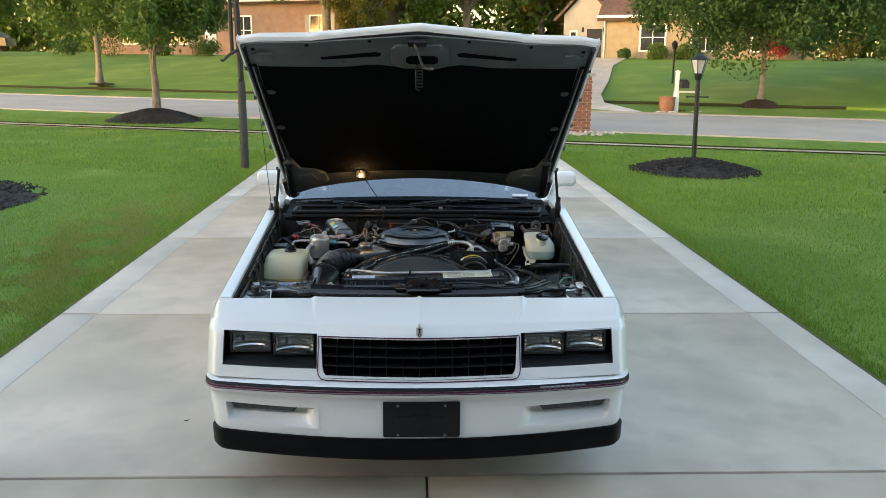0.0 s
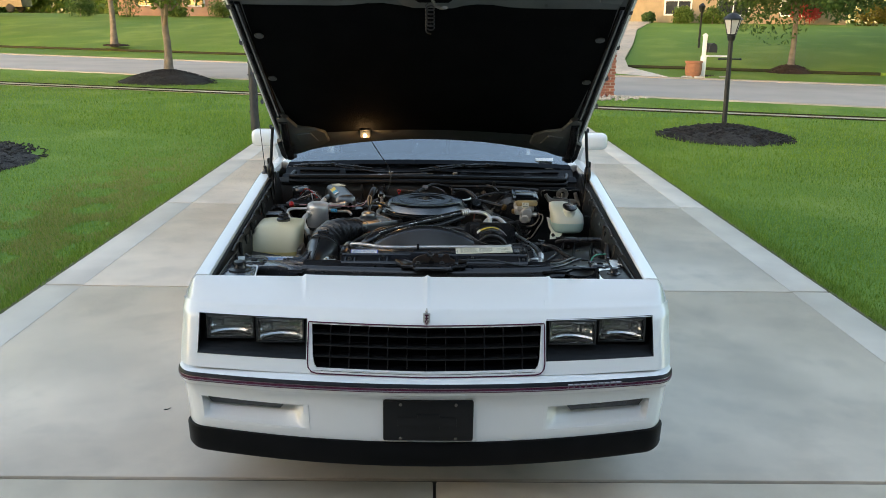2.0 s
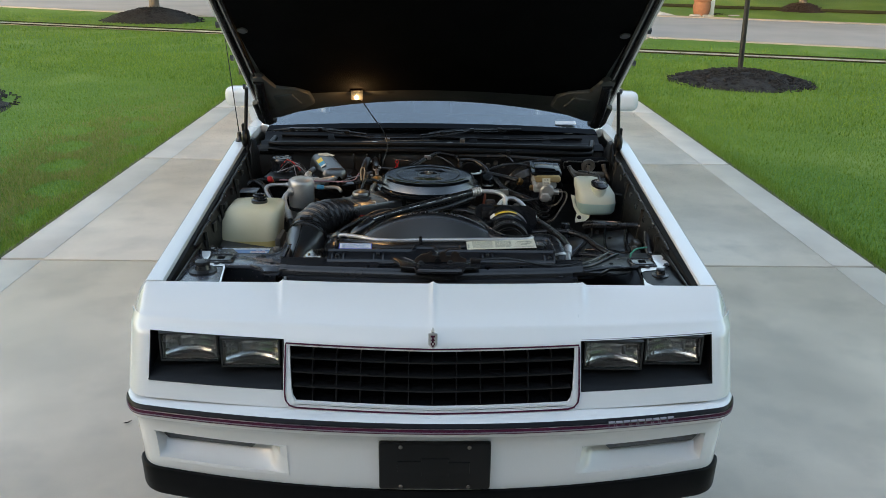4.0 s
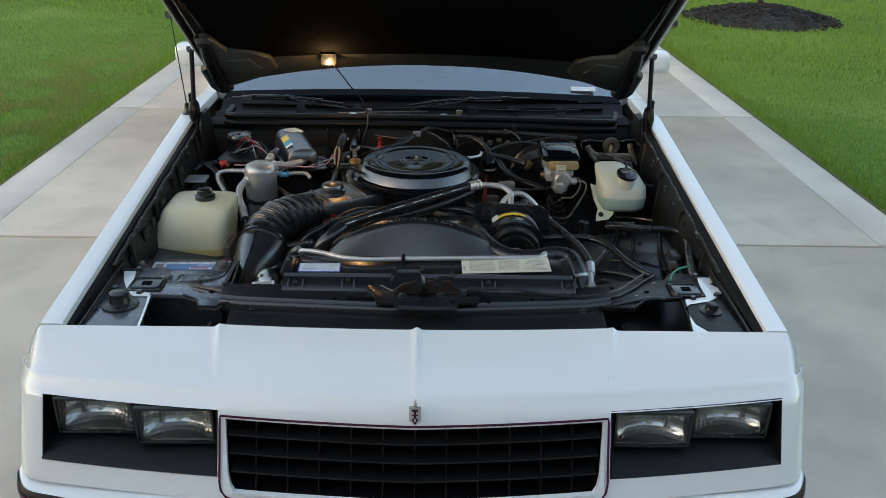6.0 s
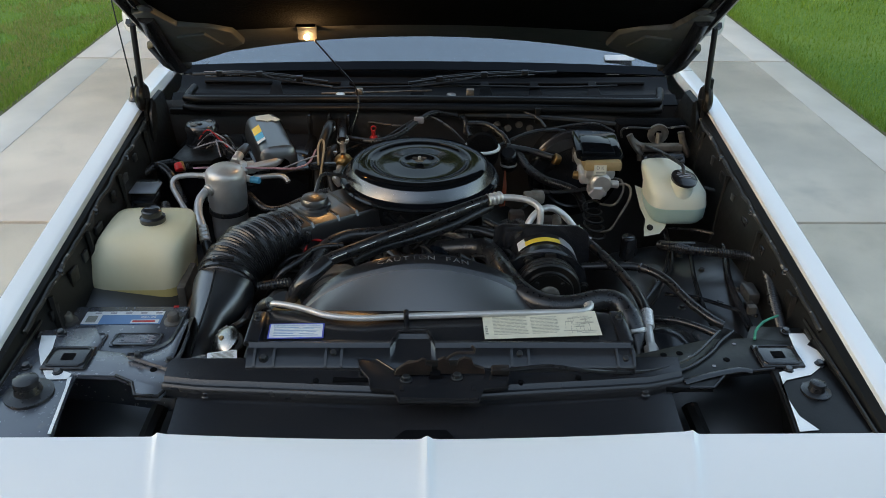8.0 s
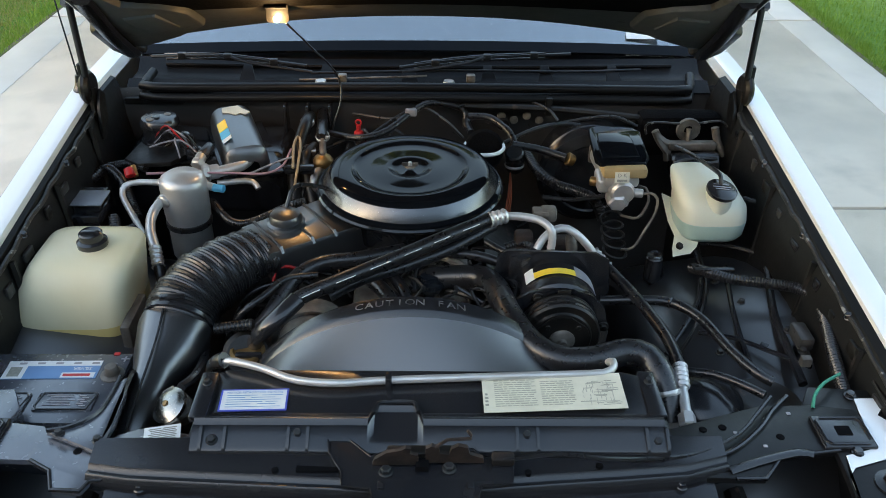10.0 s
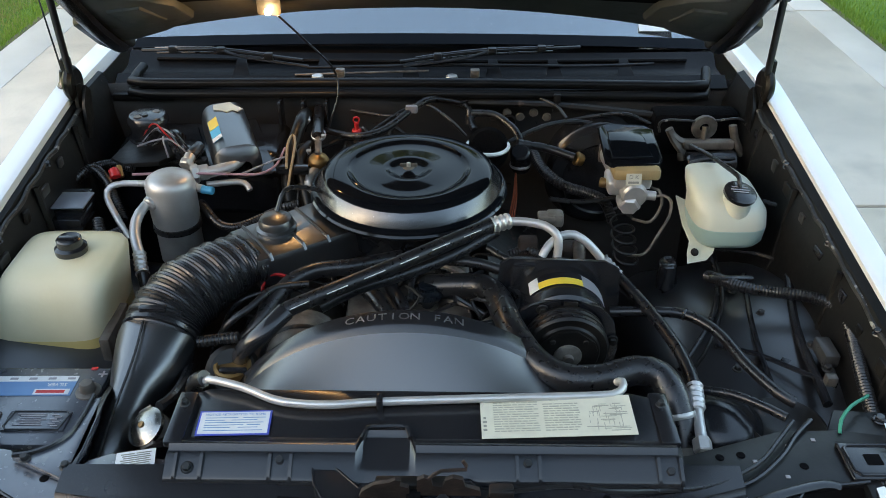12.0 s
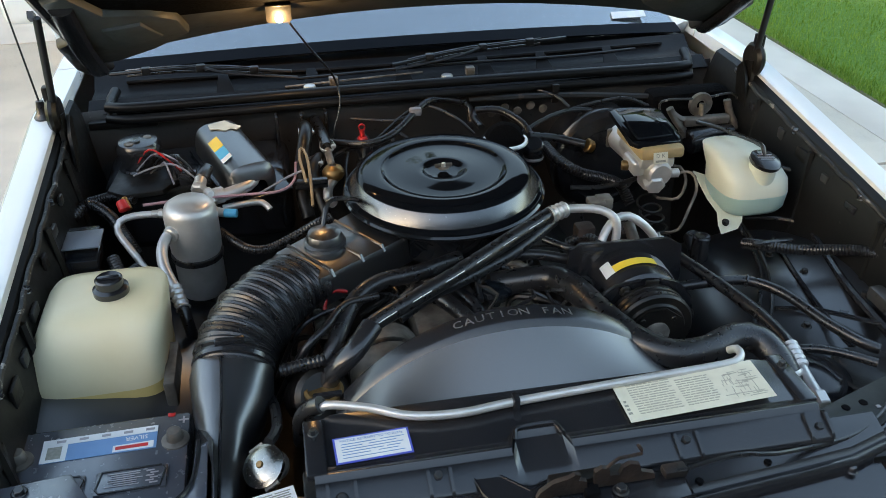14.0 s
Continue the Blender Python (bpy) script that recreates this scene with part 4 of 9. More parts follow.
def parked_car(x, y, z):
    t = thing("parked_car", (x, y, z), "dark blue car parked on the far drive", "car")
    side = [(-2.2, 0.35), (-2.25, 0.75), (-2.1, 0.95), (-1.2, 1.02), (-0.6, 1.45), (1.2, 1.48), (1.9, 1.05), (2.2, 0.95), (2.25, 0.4)]
    part("body", prism(B(), [(x + a, y - 0.85, z + b) for a, b in side], (0, 1.7, 0), 0.08), DARKCAR, t)
    for s in (-1.35, 1.35):
        for v in (-0.87, 0.7):
            part("wheel", rod(B(), (x + s, y + v, z + 0.33), (x + s, y + v + 0.18, z + 0.33), 0.33, n=20), TYRE, t)
    part("side_window", prism(B(), [(x - 0.95, y - 0.86, z + 1.04), (x + 1.55, y - 0.86, z + 1.04), (x + 1.1, y - 0.86, z + 1.4), (x - 0.55, y - 0.86, z + 1.4)], (0, -0.006, 0)), PANE, t)


parked_car(-32.2, 61.5, 2.0)

# ---- the car: body ----
car = thing("car", (0, 1.0, 0), "white eighties coupe with raised hood and black grille", "car")


def plan(x):
    """How far the nose falls back towards its corners."""
    a = abs(x)
    return 0.11 * a * a if a < 0.84 else 0.0776 + 0.2 * (a - 0.84) + 0.058 * ((a - 0.84) / 0.082) ** 3


HALF = [0.0, 0.005, 0.010, 0.018, 0.08, 0.15, 0.22, 0.3, 0.395, 0.42, 0.435, 0.452, 0.460, 0.466, 0.472, 0.478, 0.488, 0.55, 0.65, 0.75, 0.842, 0.858, 0.872, 0.884, 0.890, 0.899, 0.907, 0.914, 0.919, 0.922]
COLS = [-x for x in HALF[:0:-1]] + HALF


def roll(a):
    """How far the fender's outer edge has rolled down at half width a."""
    d = max(0.0, a - 0.884)
    return 0.9 * d + 28 * d * d


def ztop(y):
    return 0.838 + (y - 0.205) * 0.128 if y < 1.5 else 1.0038 + 0.006 * min(1, (y - 1.5) / 0.5) - 0.03 * max(0, (y - 3.6) / 1.3)


def peak(x):
    """The nose runs to a shallow point at its middle."""
    return 0.016 * max(0.0, 1 - abs(x) / 0.43)


# header panel: rows from the hood gap over the crease and down the face
def header_rows():
    rows = []
    for k in range(6):
        f = (k / 5) ** 1.0
        row = []
        for x in COLS:
            a = abs(x)
            lift = 0.007 * (1 - f) * (1 if a < 0.466 else max(0, 1 - (a - 0.466) / 0.01)) + 0.008 * (1 - 0.75 * f) * math.exp(-(a / 0.0075) ** 2) + 0.0025 * (1 - f) * math.exp(-((a - 0.466) / 0.007) ** 2)
            y0, y1 = 0.205 - 0.018 * max(0, 1 - (a / 0.47) ** 2), plan(x) + 0.030 - peak(x)
            z0 = 0.838 - roll(a)
            z1 = 0.782 - 0.014 * a - 0.6 * roll(a)
            row.append((x - math.copysign(0.02 * f, x) * (0.44 < a < 0.5), y0 + (y1 - y0) * f, min(z0, z0 + (z1 - z0) * f + 0.006 * math.sin(math.pi * f)) + lift))
        rows.append(row)
    for dy, z in ((0.0245, 0.7785), (0.019, 0.772), (0.006, 0.753), (-0.006, 0.736), (-0.0131, 0.719), (-0.038, 0.66), (-0.064, 0.599), (-0.078, 0.564), (-0.083, 0.553)):
        rows.append([(x, plan(x) + dy - peak(x), z - (0.012 * abs(x) if z > 0.74 else 0)) for x in COLS])
    return rows


def in_lamp(x):
    return 0.43 < abs(x) < 0.85


def header_skip(i, j):
    x = (COLS[j] + COLS[j + 1]) / 2
    if i in (9, 10, 11) and in_lamp(x) and abs(x) > 0.436:
        return True
    return i in (10, 11, 12) and abs(x) < 0.419


header = part("header_panel", sheet(B(), header_rows(), 0.004, header_skip), WHITE, car, "white moulded nose panel")


# bumper cover
BROWS = [(-0.06, 0.554), (-0.118, 0.5535), (-0.138, 0.550), (-0.147, 0.543), (-0.153, 0.528), (-0.152, 0.515), (-0.141, 0.502), (-0.127, 0.49), (-0.119, 0.47), (-0.115, 0.44), (-0.118, 0.40), (-0.12, 0.36), (-0.12, 0.342), (-0.118, 0.318), (-0.116, 0.308)]


def planb(x):
    return plan(x) + 0.05 * x * x


def dip(x, z):
    return z - 0.011 * (x / 0.9) ** 2 * max(0.0, min(1.0, (z - 0.45) / 0.05))


def bumper_skip(i, j):
    x = (COLS[j] + COLS[j + 1]) / 2
    return i in (9, 10, 11) and 0.436 < abs(x) < 0.842


bumper = part("bumper_cover", sheet(B(), [[(x * (1 - 0.02 * max(0, min(1, (0.5 - z) / 0.15))), planb(x) + dy, dip(x, z)) for x in COLS] for dy, z in BROWS], 0.004, bumper_skip), WHITE, car, "white bumper cover")
part("lower_lip", sheet(B(), [[(x * k, planb(x) + dy, z) for x in COLS] for dy, z, k in ((-0.1, 0.313, 0.975), (-0.125, 0.310, 0.985), (-0.129, 0.300, 0.988), (-0.126, 0.225, 0.986), (-0.116, 0.212, 0.98), (-0.05, 0.208, 0.97))], 0.006), LIPBLK, car, "black rubber air dam")
for s in (-1, 1):
    # the sunken slot with its lamp: a scoop that fades out at both ends
    xs = [0.428, 0.447, 0.470, 0.492, 0.55, 0.65, 0.75, 0.8, 0.825, 0.842]
    deep = [0.0, 0.02, 0.5, 0.95, 1.0, 1.0, 1.0, 1.0, 0.7, 0.0]
    rows = []
    for f, full in ((0.0, 0.0), (0.06, 0.05), (0.14, 0.062), (0.25, 0.066), (0.4, 0.060), (0.6, 0.044), (0.8, 0.024), (0.90, 0.010), (0.92, 0.001), (1.0, 0.0)):
        rows.append([(s * x * (1 - 0.008 - 0.012 * f), planb(x) - 0.115 - 0.005 * f - 0.001 * math.sin(math.pi * f) * (1 - d) + full * d, 0.44 - 0.098 * f) for x, d in zip(xs, deep)])
    part("bumper_recess", sheet(B(), rows, 0.003), WHITE, bumper, "scooped white slot")
    lamp = part("parking_lamp", prism(B(), [(s * 0.535, planb(0.535) - 0.090, 0.408), (s * 0.80, planb(0.80) - 0.090, 0.404), (s * 0.812, planb(0.812) - 0.108, 0.436), (s * 0.515, planb(0.515) - 0.108, 0.436)], (0, 0.03, 0)), SMOKE, bumper, "narrow dark parking lamp")
# stripes that run round the bumper's top edge
def stripe(name, z0, z1, out, material, label):
    def at(x, z):
        for (da, za), (db, zb) in zip(BROWS[1:], BROWS[2:]):
            if zb <= z <= za:
                k = (za - z) / (za - zb + 1e-9)
                return planb(x) + da + (db - da) * k
        return planb(x) - 0.13
    part(name, sheet(B(), [[(x * 1.0008, at(x, z) - out, dip(x, z)) for x in COLS] for z in (z0, (z0 + z1) / 2, z1)], 0.002), material, bumper, label)


stripe("stripe", 0.5385, 0.5490, 0.0035, STRIPEBLK, "black pinstripe")
stripe("stripe", 0.5295, 0.5362, 0.0035, MAROON, "maroon pinstripe")
stripe("stripe", 0.5268, 0.5288, 0.0035, GREYINK, "thin grey pinstripe")
stripe("stripe", 0.5238, 0.5262, 0.0035, MAROON, "thin maroon pinstripe")
bm = B()
for k in range(9):
    x0 = 0.508 + k * 0.0225
    for a, b, c, d in ((x0, x0 + 0.019, 0.542, 0.5445), (x0, x0 + 0.019, 0.524, 0.5265), (x0, x0 + 0.0022, 0.5265, 0.542), (x0 + 0.0168, x0 + 0.019, 0.5265, 0.542)):
        prism(bm, [(a, planb(a) - 0.159, dip(a, c)), (b, planb(b) - 0.159, dip(b, c)), (b, planb(b) - 0.155, dip(b, d)), (a, planb(a) - 0.155, dip(a, d))], (0, 0.006, 0))
part("badge_bar", bm, GREYINK, bumper, "row of small grey outlined bars")

# red pinstripe round the grille
def face_y(x, z):
    return plan(x) - peak(x) - 0.006 - (0.42 * (0.736 - z) if z < 0.736 else -0.5 * (z - 0.736))


def ribbon(pts, wide, material, parent, name, label=""):
    rows = [[], []]
    for i, (x, z) in enumerate(pts):
        a, b = pts[max(0, i - 1)], pts[min(len(pts) - 1, i + 1)]
        d = Vector((b[0] - a[0], b[1] - a[1])).normalized()
        for row, s in zip(rows, (-1, 1)):
            xx, zz = x - d.y * s * wide / 2, z + d.x * s * wide / 2
            row.append((xx, face_y(xx, zz) - 0.003, zz))
    return part(name, sheet(B(), rows, 0.0025), material, parent, label)


loop = [(x, 0.7265) for x in np.linspace(0.0, 0.428, 9)] + [(0.4295, z) for z in np.linspace(0.719, 0.592, 7)] + [(0.426, 0.574), (0.414, 0.561), (0.395, 0.557)] + [(x, 0.557) for x in np.linspace(0.36, 0.0, 7)]
for s in (-1, 1):
    ribbon([(s * x, z) for x, z in loop], 0.0042, MAROON, header, "pinstripe", "maroon pinstripe")

# grille
grille = part("grille", sheet(B(), [[(x, plan(x) - peak(x) + y, z) for x in np.linspace(-0.425, 0.425, 13)] for y, z in ((0.045, 0.73), (-0.03, 0.56))], 0.01), PAD, car, "black egg-crate grille")
for k in range(1, 4):
    z = 0.7205 - k * 0.0375
    part("grille_bar", sheet(B(), [[(x, face_y(x, z) + y, z + 0.001 - 0.003 * (y > 0.02)) for x in np.linspace(-0.417 + k * 0.004, 0.417 - k * 0.004, 25)] for y in (0.004, 0.008, 0.05)], 0.0045), BLACK, grille)
for k in range(1, 12):
    x = -0.42 + k * 0.07
    part("grille_bar", prism(B(), [(x - 0.0013, face_y(x, 0.72) + 0.009, 0.72), (x + 0.0013, face_y(x, 0.72) + 0.009, 0.72), (x + 0.0013, face_y(x, 0.566) + 0.009, 0.566), (x - 0.0013, face_y(x, 0.566) + 0.009, 0.566)], (0, 0.04, 0)), BLACK, grille)
# thin rim of the grille opening
part("grille_floor", sheet(B(), [[(x, face_y(x, 0.566) + y, 0.566 + 0.06 * y) for x in np.linspace(-0.4, 0.4, 13)] for y in (0.014, 0.06)], 0.005), PAD, grille)
for s in (-1, 1):
    part("grille_rim", prism(B(), [(s * 0.421, plan(0.42) - 0.016, 0.719), (s * 0.418, plan(0.42) - 0.016, 0.719), (s * 0.411, plan(0.41) - 0.064, 0.608), (s * 0.405, plan(0.4) - 0.074, 0.585), (s * 0.394, plan(0.4) - 0.081, 0.570), (s * 0.380, plan(0.4) - 0.083, 0.566), (s * 0.421, plan(0.42) - 0.083, 0.566)], (0, 0.012, 0)), WHITE, grille)
part("grille_rim", sheet(B(), [[(x, face_y(x, 0.567) + y, 0.567) for x in np.linspace(-0.4, 0.4, 13)] for y in (-0.003, 0.010)], 0.006), WHITE, grille)
part("grille_rim", sheet(B(), [[(x, face_y(x, 0.72) + y, 0.7225) for x in np.linspace(-0.419, 0.419, 13)] for y in (0.001, 0.05)], 0.003), WHITE, grille)

# shield emblem
em = part("emblem", prism(B(), [(x * 1.0, -0.020, 0.752 + z) for x, z in ((-0.013, 0.022), (0.013, 0.022), (0.013, -0.012), (0, -0.026), (-0.013, -0.012))], (0, -0.006, 0), 0.002), ALU, car, "small bright shield emblem")
part("emblem_field", prism(B(), [(x * 0.5, -0.0262, 0.752 + z * 0.8) for x, z in ((-0.013, 0.022), (0.013, 0.022), (0.013, -0.012), (0, -0.026), (-0.013, -0.012))], (0, -0.0015, 0)), MAROON, em)
part("emblem_top", lathe(B(), [(0.004, 0.0), (0.006, 0.005), (0.004, 0.01), (0.002, 0.016), (0, 0.018)], Matrix.Translation((0, -0.022, 0.776)), 10), ALU, em)
for dx, dz in ((-0.005, 0.006), (0.005, 0.006), (-0.005, -0.004), (0.005, -0.004), (0, -0.012)):
    part("emblem_mark", box(B(), (dx, -0.0282, 0.755 + dz), (0.005, 0.001, 0.006)), ALU, em)

# headlamp bays
for s in (-1, 1):
    bay = part("headlamp_bay", sheet(B(), [[(s * x, plan(x) + y, z) for x in (0.437, 0.5, 0.6, 0.7, 0.78, 0.842)] for y, z in ((-0.004, 0.736), (0.09, 0.733), (0.09, 0.648), (0.07, 0.642), (-0.055, 0.606), (-0.064, 0.6))], 0.003), BLACK, car, "sunken black lamp bay")
    for x, dx in ((0.437, 0.003), (0.842, -0.003)):
        part("bay_end", prism(B(), [(s * x, plan(x) + y, z) for y, z in ((-0.004, 0.736), (0.09, 0.733), (0.09, 0.64), (-0.063, 0.6))], (s * dx, 0, 0)), BLACK, bay)
    for x0, x1, back in ((0.452, 0.622, -0.004), (0.642, 0.812, 0.006)):
        cx, cy = s * (x0 + x1) / 2, plan((x0 + x1) / 2) + back
        lamp = part("headlamp", box(B(), (cx, cy + 0.09, 0.688), (0.174, 0.05, 0.092), 0.008), SMOKE, car, "rectangular sealed-beam headlamp")
        rows = []
        for u in np.linspace(-0.078, 0.078, 15):
            rows.append([(cx + u, cy + 0.009 + 0.05 * max(0.0, 1 - (u / 0.08) ** 2 * 0.75 - (v / 0.045) ** 2 * 0.6) ** 0.8 + 0.0015 * (k % 2), 0.688 + v) for k, v in enumerate(np.linspace(-0.041, 0.041, 13))])
        part("reflector", sheet(B(), rows, 0.002), REFLECT, lamp, "silvered faceted reflector", 0)
        part("bulb_shield", box(B(), (cx + 0.035 * s, cy + 0.022, 0.694), (0.012, 0.010, 0.03), 0.003), SMOKE, lamp)
        part("bulb", rod(B(), (cx - 0.004 * s, cy + 0.05, 0.692), (cx - 0.004 * s, cy + 0.016, 0.692), 0.009, 0.007, 12), CHROME, lamp, "bright bulb capsule")
        part("lens", sheet(B(), [[(cx + u, cy - 0.004 + 0.0012 * (k % 2), 0.688 + v) for k, u in enumerate(np.linspace(-0.081, 0.081, 41))] for v in np.linspace(-0.041, 0.041, 5)], -0.003), LENS, lamp, "fluted clear glass lens", 0)
        bm = B()
        for a, b, w, h in ((0, 0.043, 0.176, 0.006), (0, -0.046, 0.176, 0.006), (-0.085, -0.0015, 0.006, 0.094), (0.085, -0.0015, 0.006, 0.094)):
            box(bm, (cx + a, cy + 0.0, 0.688 + b), (w, 0.016, h), 0.0015)
        part("bezel", bm, SMOKE, lamp)

# front plate bracket
plate = part("plate_bracket", box(B(), (0.009, -0.122, 0.402), (0.325, 0.024, 0.158), 0.008), BLACK, car, "blank black licence plate bracket")
part("plate_ridge", prism(B(), [(-0.1, -0.134, 0.42), (-0.03, -0.134, 0.42), (-0.03, -0.134, 0.43), (0.05, -0.134, 0.43), (0.05, -0.134, 0.418), (0.11, -0.134, 0.418), (0.11, -0.134, 0.382), (0.05, -0.134, 0.382), (0.05, -0.134, 0.372), (-0.03, -0.134, 0.372), (-0.03, -0.134, 0.384), (-0.1, -0.134, 0.384)], (0, -0.003, 0), 0.001), BLACK, plate)
for x in (-0.09, 0.108):
    for z in (0.468, 0.336):
        part("screw", rod(B(), (x, -0.134, z), (x, -0.138, z), 0.006, n=10), IRON, plate)

# ---- fenders, doors and rear ----
def side_panel(name, s, y0, y1, arch, material, label="", n=26, foot=0.2):
    secs = []
    for k in range(n + 1):
        y = y0 + (y1 - y0) * k / n
        b = foot
        if arch:
            d = 0.385 ** 2 - (y - arch) ** 2
            if d > 0:
                b = max(foot, 0.32 + math.sqrt(d))
        zt = ztop(y)
        secs.append([(s * x, y, z) for x, z in ((0.838, zt - 0.03), (0.838, zt - 0.006), (0.839, zt - 0.001), (0.843, zt), (0.852, zt + 0.0005), (0.872, zt), *((a, zt - roll(a)) for a in (0.884, 0.890, 0.899, 0.907, 0.914, 0.919, 0.922)), (0.922, zt + (b - zt) * 0.3), (0.921, zt + (b - zt) * 0.6), (0.912, zt + (b - zt) * 0.85), (0.9, b), (0.88, b))])
    return part(name, sheet(B(), secs, 0.004 * s), material, car, label)


for s in (-1, 1):
    side_panel("fender", s, 0.2055, 1.78, 0.93, WHITE, "white front fender", 40)
    side_panel("door", s, 1.785, 3.12, None, WHITE, "white coupe door")
    side_panel("quarter_panel", s, 3.125, 4.86, 3.67, WHITE, "white rear quarter panel", 40)
    part("side_moulding", sheet(B(), [[(s * 0.9255, y, z) for y in (0.25, 0.5)] for z in (0.535, 0.505)], 0.004), MAROON, car)
    for yc in (0.93, 3.67):
        wheel = part("wheel", lathe(B(), [(0.19, -0.1), (0.2, -0.105), (0.3, -0.105), (0.325, -0.08), (0.33, -0.04), (0.33, 0.04), (0.325, 0.08), (0.3, 0.105), (0.2, 0.105), (0.19, 0.1)], Matrix.Translation((s * 0.77, yc, 0.33)) @ Matrix.Rotation(math.pi / 2, 4, "Y"), 36), TYRE, car, "black tyre on silver rim")
        part("rim", lathe(B(), [(0, 0.07), (0.05, 0.075), (0.07, 0.05), (0.16, 0.06), (0.19, 0.09), (0.2, 0.1), (0.19, -0.09), (0, -0.05)], Matrix.Translation((s * 0.77, yc, 0.33)) @ Matrix.Rotation(s * math.pi / 2, 4, "Y"), 30), ALU, wheel)
    # door mirror
    mir = part("door_mirror", box(B(), (s * 0.955, 1.99, 1.125), (0.15, 0.1, 0.095), 0.03, seg=3), WHITE, car, "white door mirror")
    part("mirror_foot", prism(B(), [(s * 0.87, 1.95, 1.0), (s * 0.87, 2.05, 1.0), (s * 0.9, 2.04, 1.1), (s * 0.9, 1.97, 1.1)], (s * 0.03, 0, 0)), WHITE, mir)
    part("mirror_glass", box(B(), (s * 0.955, 2.042, 1.125), (0.12, 0.004, 0.07), 0.001), CHROME, mir)
    # side glass and pillars
    part("side_window", prism(B(), [(s * 0.84, 1.95, 1.01), (s * 0.84, 3.5, 1.02), (s * 0.64, 3.25, 1.33), (s * 0.62, 2.5, 1.34)], (s * 0.006, 0, 0)), PANE, car)
    part("windshield_pillar", tube(B(), [(s * 0.815, 1.83, 0.99), (s * 0.72, 2.15, 1.19), (s * 0.6, 2.47, 1.36)], 0.028, 10), WHITE, car)
    part("rear_pillar", prism(B(), [(s * 0.85, 3.45, 1.0), (s * 0.86, 4.1, 1.0), (s * 0.62, 3.5, 1.34), (s * 0.63, 3.2, 1.34)], (-s * 0.03, 0, 0.01)), WHITE, car)
part("roof", sheet(B(), [[(x, y, 1.385 - 0.05 * (x / 0.62) ** 2 - 0.03 * abs((y - 2.95) / 0.5) ** 2) for x in np.linspace(-0.63, 0.63, 9)] for y in np.linspace(2.43, 3.45, 7)], 0.02), WHITE, car, "white steel roof")
part("windshield", sheet(B(), [[(x * (0.80 - 0.2 * f), 1.76 + 0.04 * x * x + 0.69 * f, 1.012 - 0.028 * x * x + 0.345 * f + 0.02 * math.sin(math.pi * f)) for x in np.linspace(-1, 1, 13)] for f in np.linspace(0, 1, 9)], 0.005), GLASS, car, "raked clear windshield")
part("windshield_band", sheet(B(), [[(x * (0.80 - 0.2 * f), 1.757 + 0.04 * x * x + 0.69 * f, 1.0165 - 0.028 * x * x + 0.345 * f + 0.02 * math.sin(math.pi * f)) for x in np.linspace(-1, 1, 13)] for f in np.linspace(0.0, 0.045, 4)], 0.003), LIDBLK, car, "black band along the foot of the glass")
# pale sheet painted in for a bluish reflection on the glass
part("windshield_patch", sheet(B(), [[(x, 1.775 + 0.69 * f, 1.0 + 0.345 * f + 0.02 * math.sin(math.pi * f)) for x in (0.60, 0.70)] for f in (0.075, 0.105)], 0.002), PAPERW, car, "small pale patch for a reflection in the glass")
part("rear_window", sheet(B(), [[(x, 3.42 + 0.6 * f, 1.34 - 0.33 * f) for x in (-0.6, 0, 0.6)] for f in (0, 0.5, 1)], 0.006), PANE, car)
part("trunk_lid", sheet(B(), [[(x, y, ztop(y) + 0.012 - 0.01 * (x / 0.8) ** 2) for x in np.linspace(-0.83, 0.83, 7)] for y in (3.98, 4.3, 4.6, 4.86)], 0.02), WHITE, car)
part("tail_panel", prism(B(), [(-0.9, 4.86, 0.45), (0.9, 4.86, 0.45), (0.88, 4.86, 0.96), (-0.88, 4.86, 0.96)], (0, 0.03, 0)), WHITE, car)
part("rear_bumper", box(B(), (0, 4.9, 0.42), (1.8, 0.14, 0.2), 0.04), WHITE, car)
part("floor_pan", box(B(), (0, 2.75, 0.27), (1.6, 4.2, 0.08), 0.02), GREASE, car)
part("dashboard", box(B(), (0, 2.1, 0.88), (1.56, 0.5, 0.22), 0.06, seg=3), INTERIOR, car, "dark padded dashboard")
for x in (-0.37, 0.37):
    part("seat", box(B(), (x, 2.95, 0.85), (0.52, 0.16, 0.75), 0.06), INTERIOR, car)
part("rear_bench", box(B(), (0, 3.5, 0.75), (1.3, 0.2, 0.6), 0.06), INTERIOR, car)

# ---- engine bay shell ----
SUPPORT = {-1: [q[:2] for q in [(-0.773, 0.486, 0.820), (-0.765, 0.499, 0.820), (-0.693, 0.490, 0.820), (-0.611, 0.477, 0.820), (-0.594, 0.455, 0.820), (-0.507, 0.426, 0.820), (-0.485, 0.456, 0.820), (-0.453, 0.471, 0.820), (-0.356, 0.456, 0.820), (-0.337, 0.347, 0.820), (-0.430, 0.365, 0.820), (-0.498, 0.357, 0.820), (-0.506, 0.338, 0.820), (-0.551, 0.341, 0.820), (-0.567, 0.379, 0.820), (-0.605, 0.401, 0.820), (-0.691, 0.405, 0.820), (-0.747, 0.432, 0.820)]],
           1: [q[:2] for q in [(0.371, 0.463, 0.820), (0.434, 0.468, 0.820), (0.593, 0.520, 0.820), (0.688, 0.523, 0.820), (0.758, 0.511, 0.820), (0.766, 0.464, 0.820), (0.739, 0.421, 0.820), (0.694, 0.416, 0.820), (0.651, 0.410, 0.820), (0.591, 0.400, 0.820), (0.554, 0.357, 0.820), (0.506, 0.357, 0.820), (0.399, 0.363, 0.820), (0.351, 0.355, 0.820)]]}
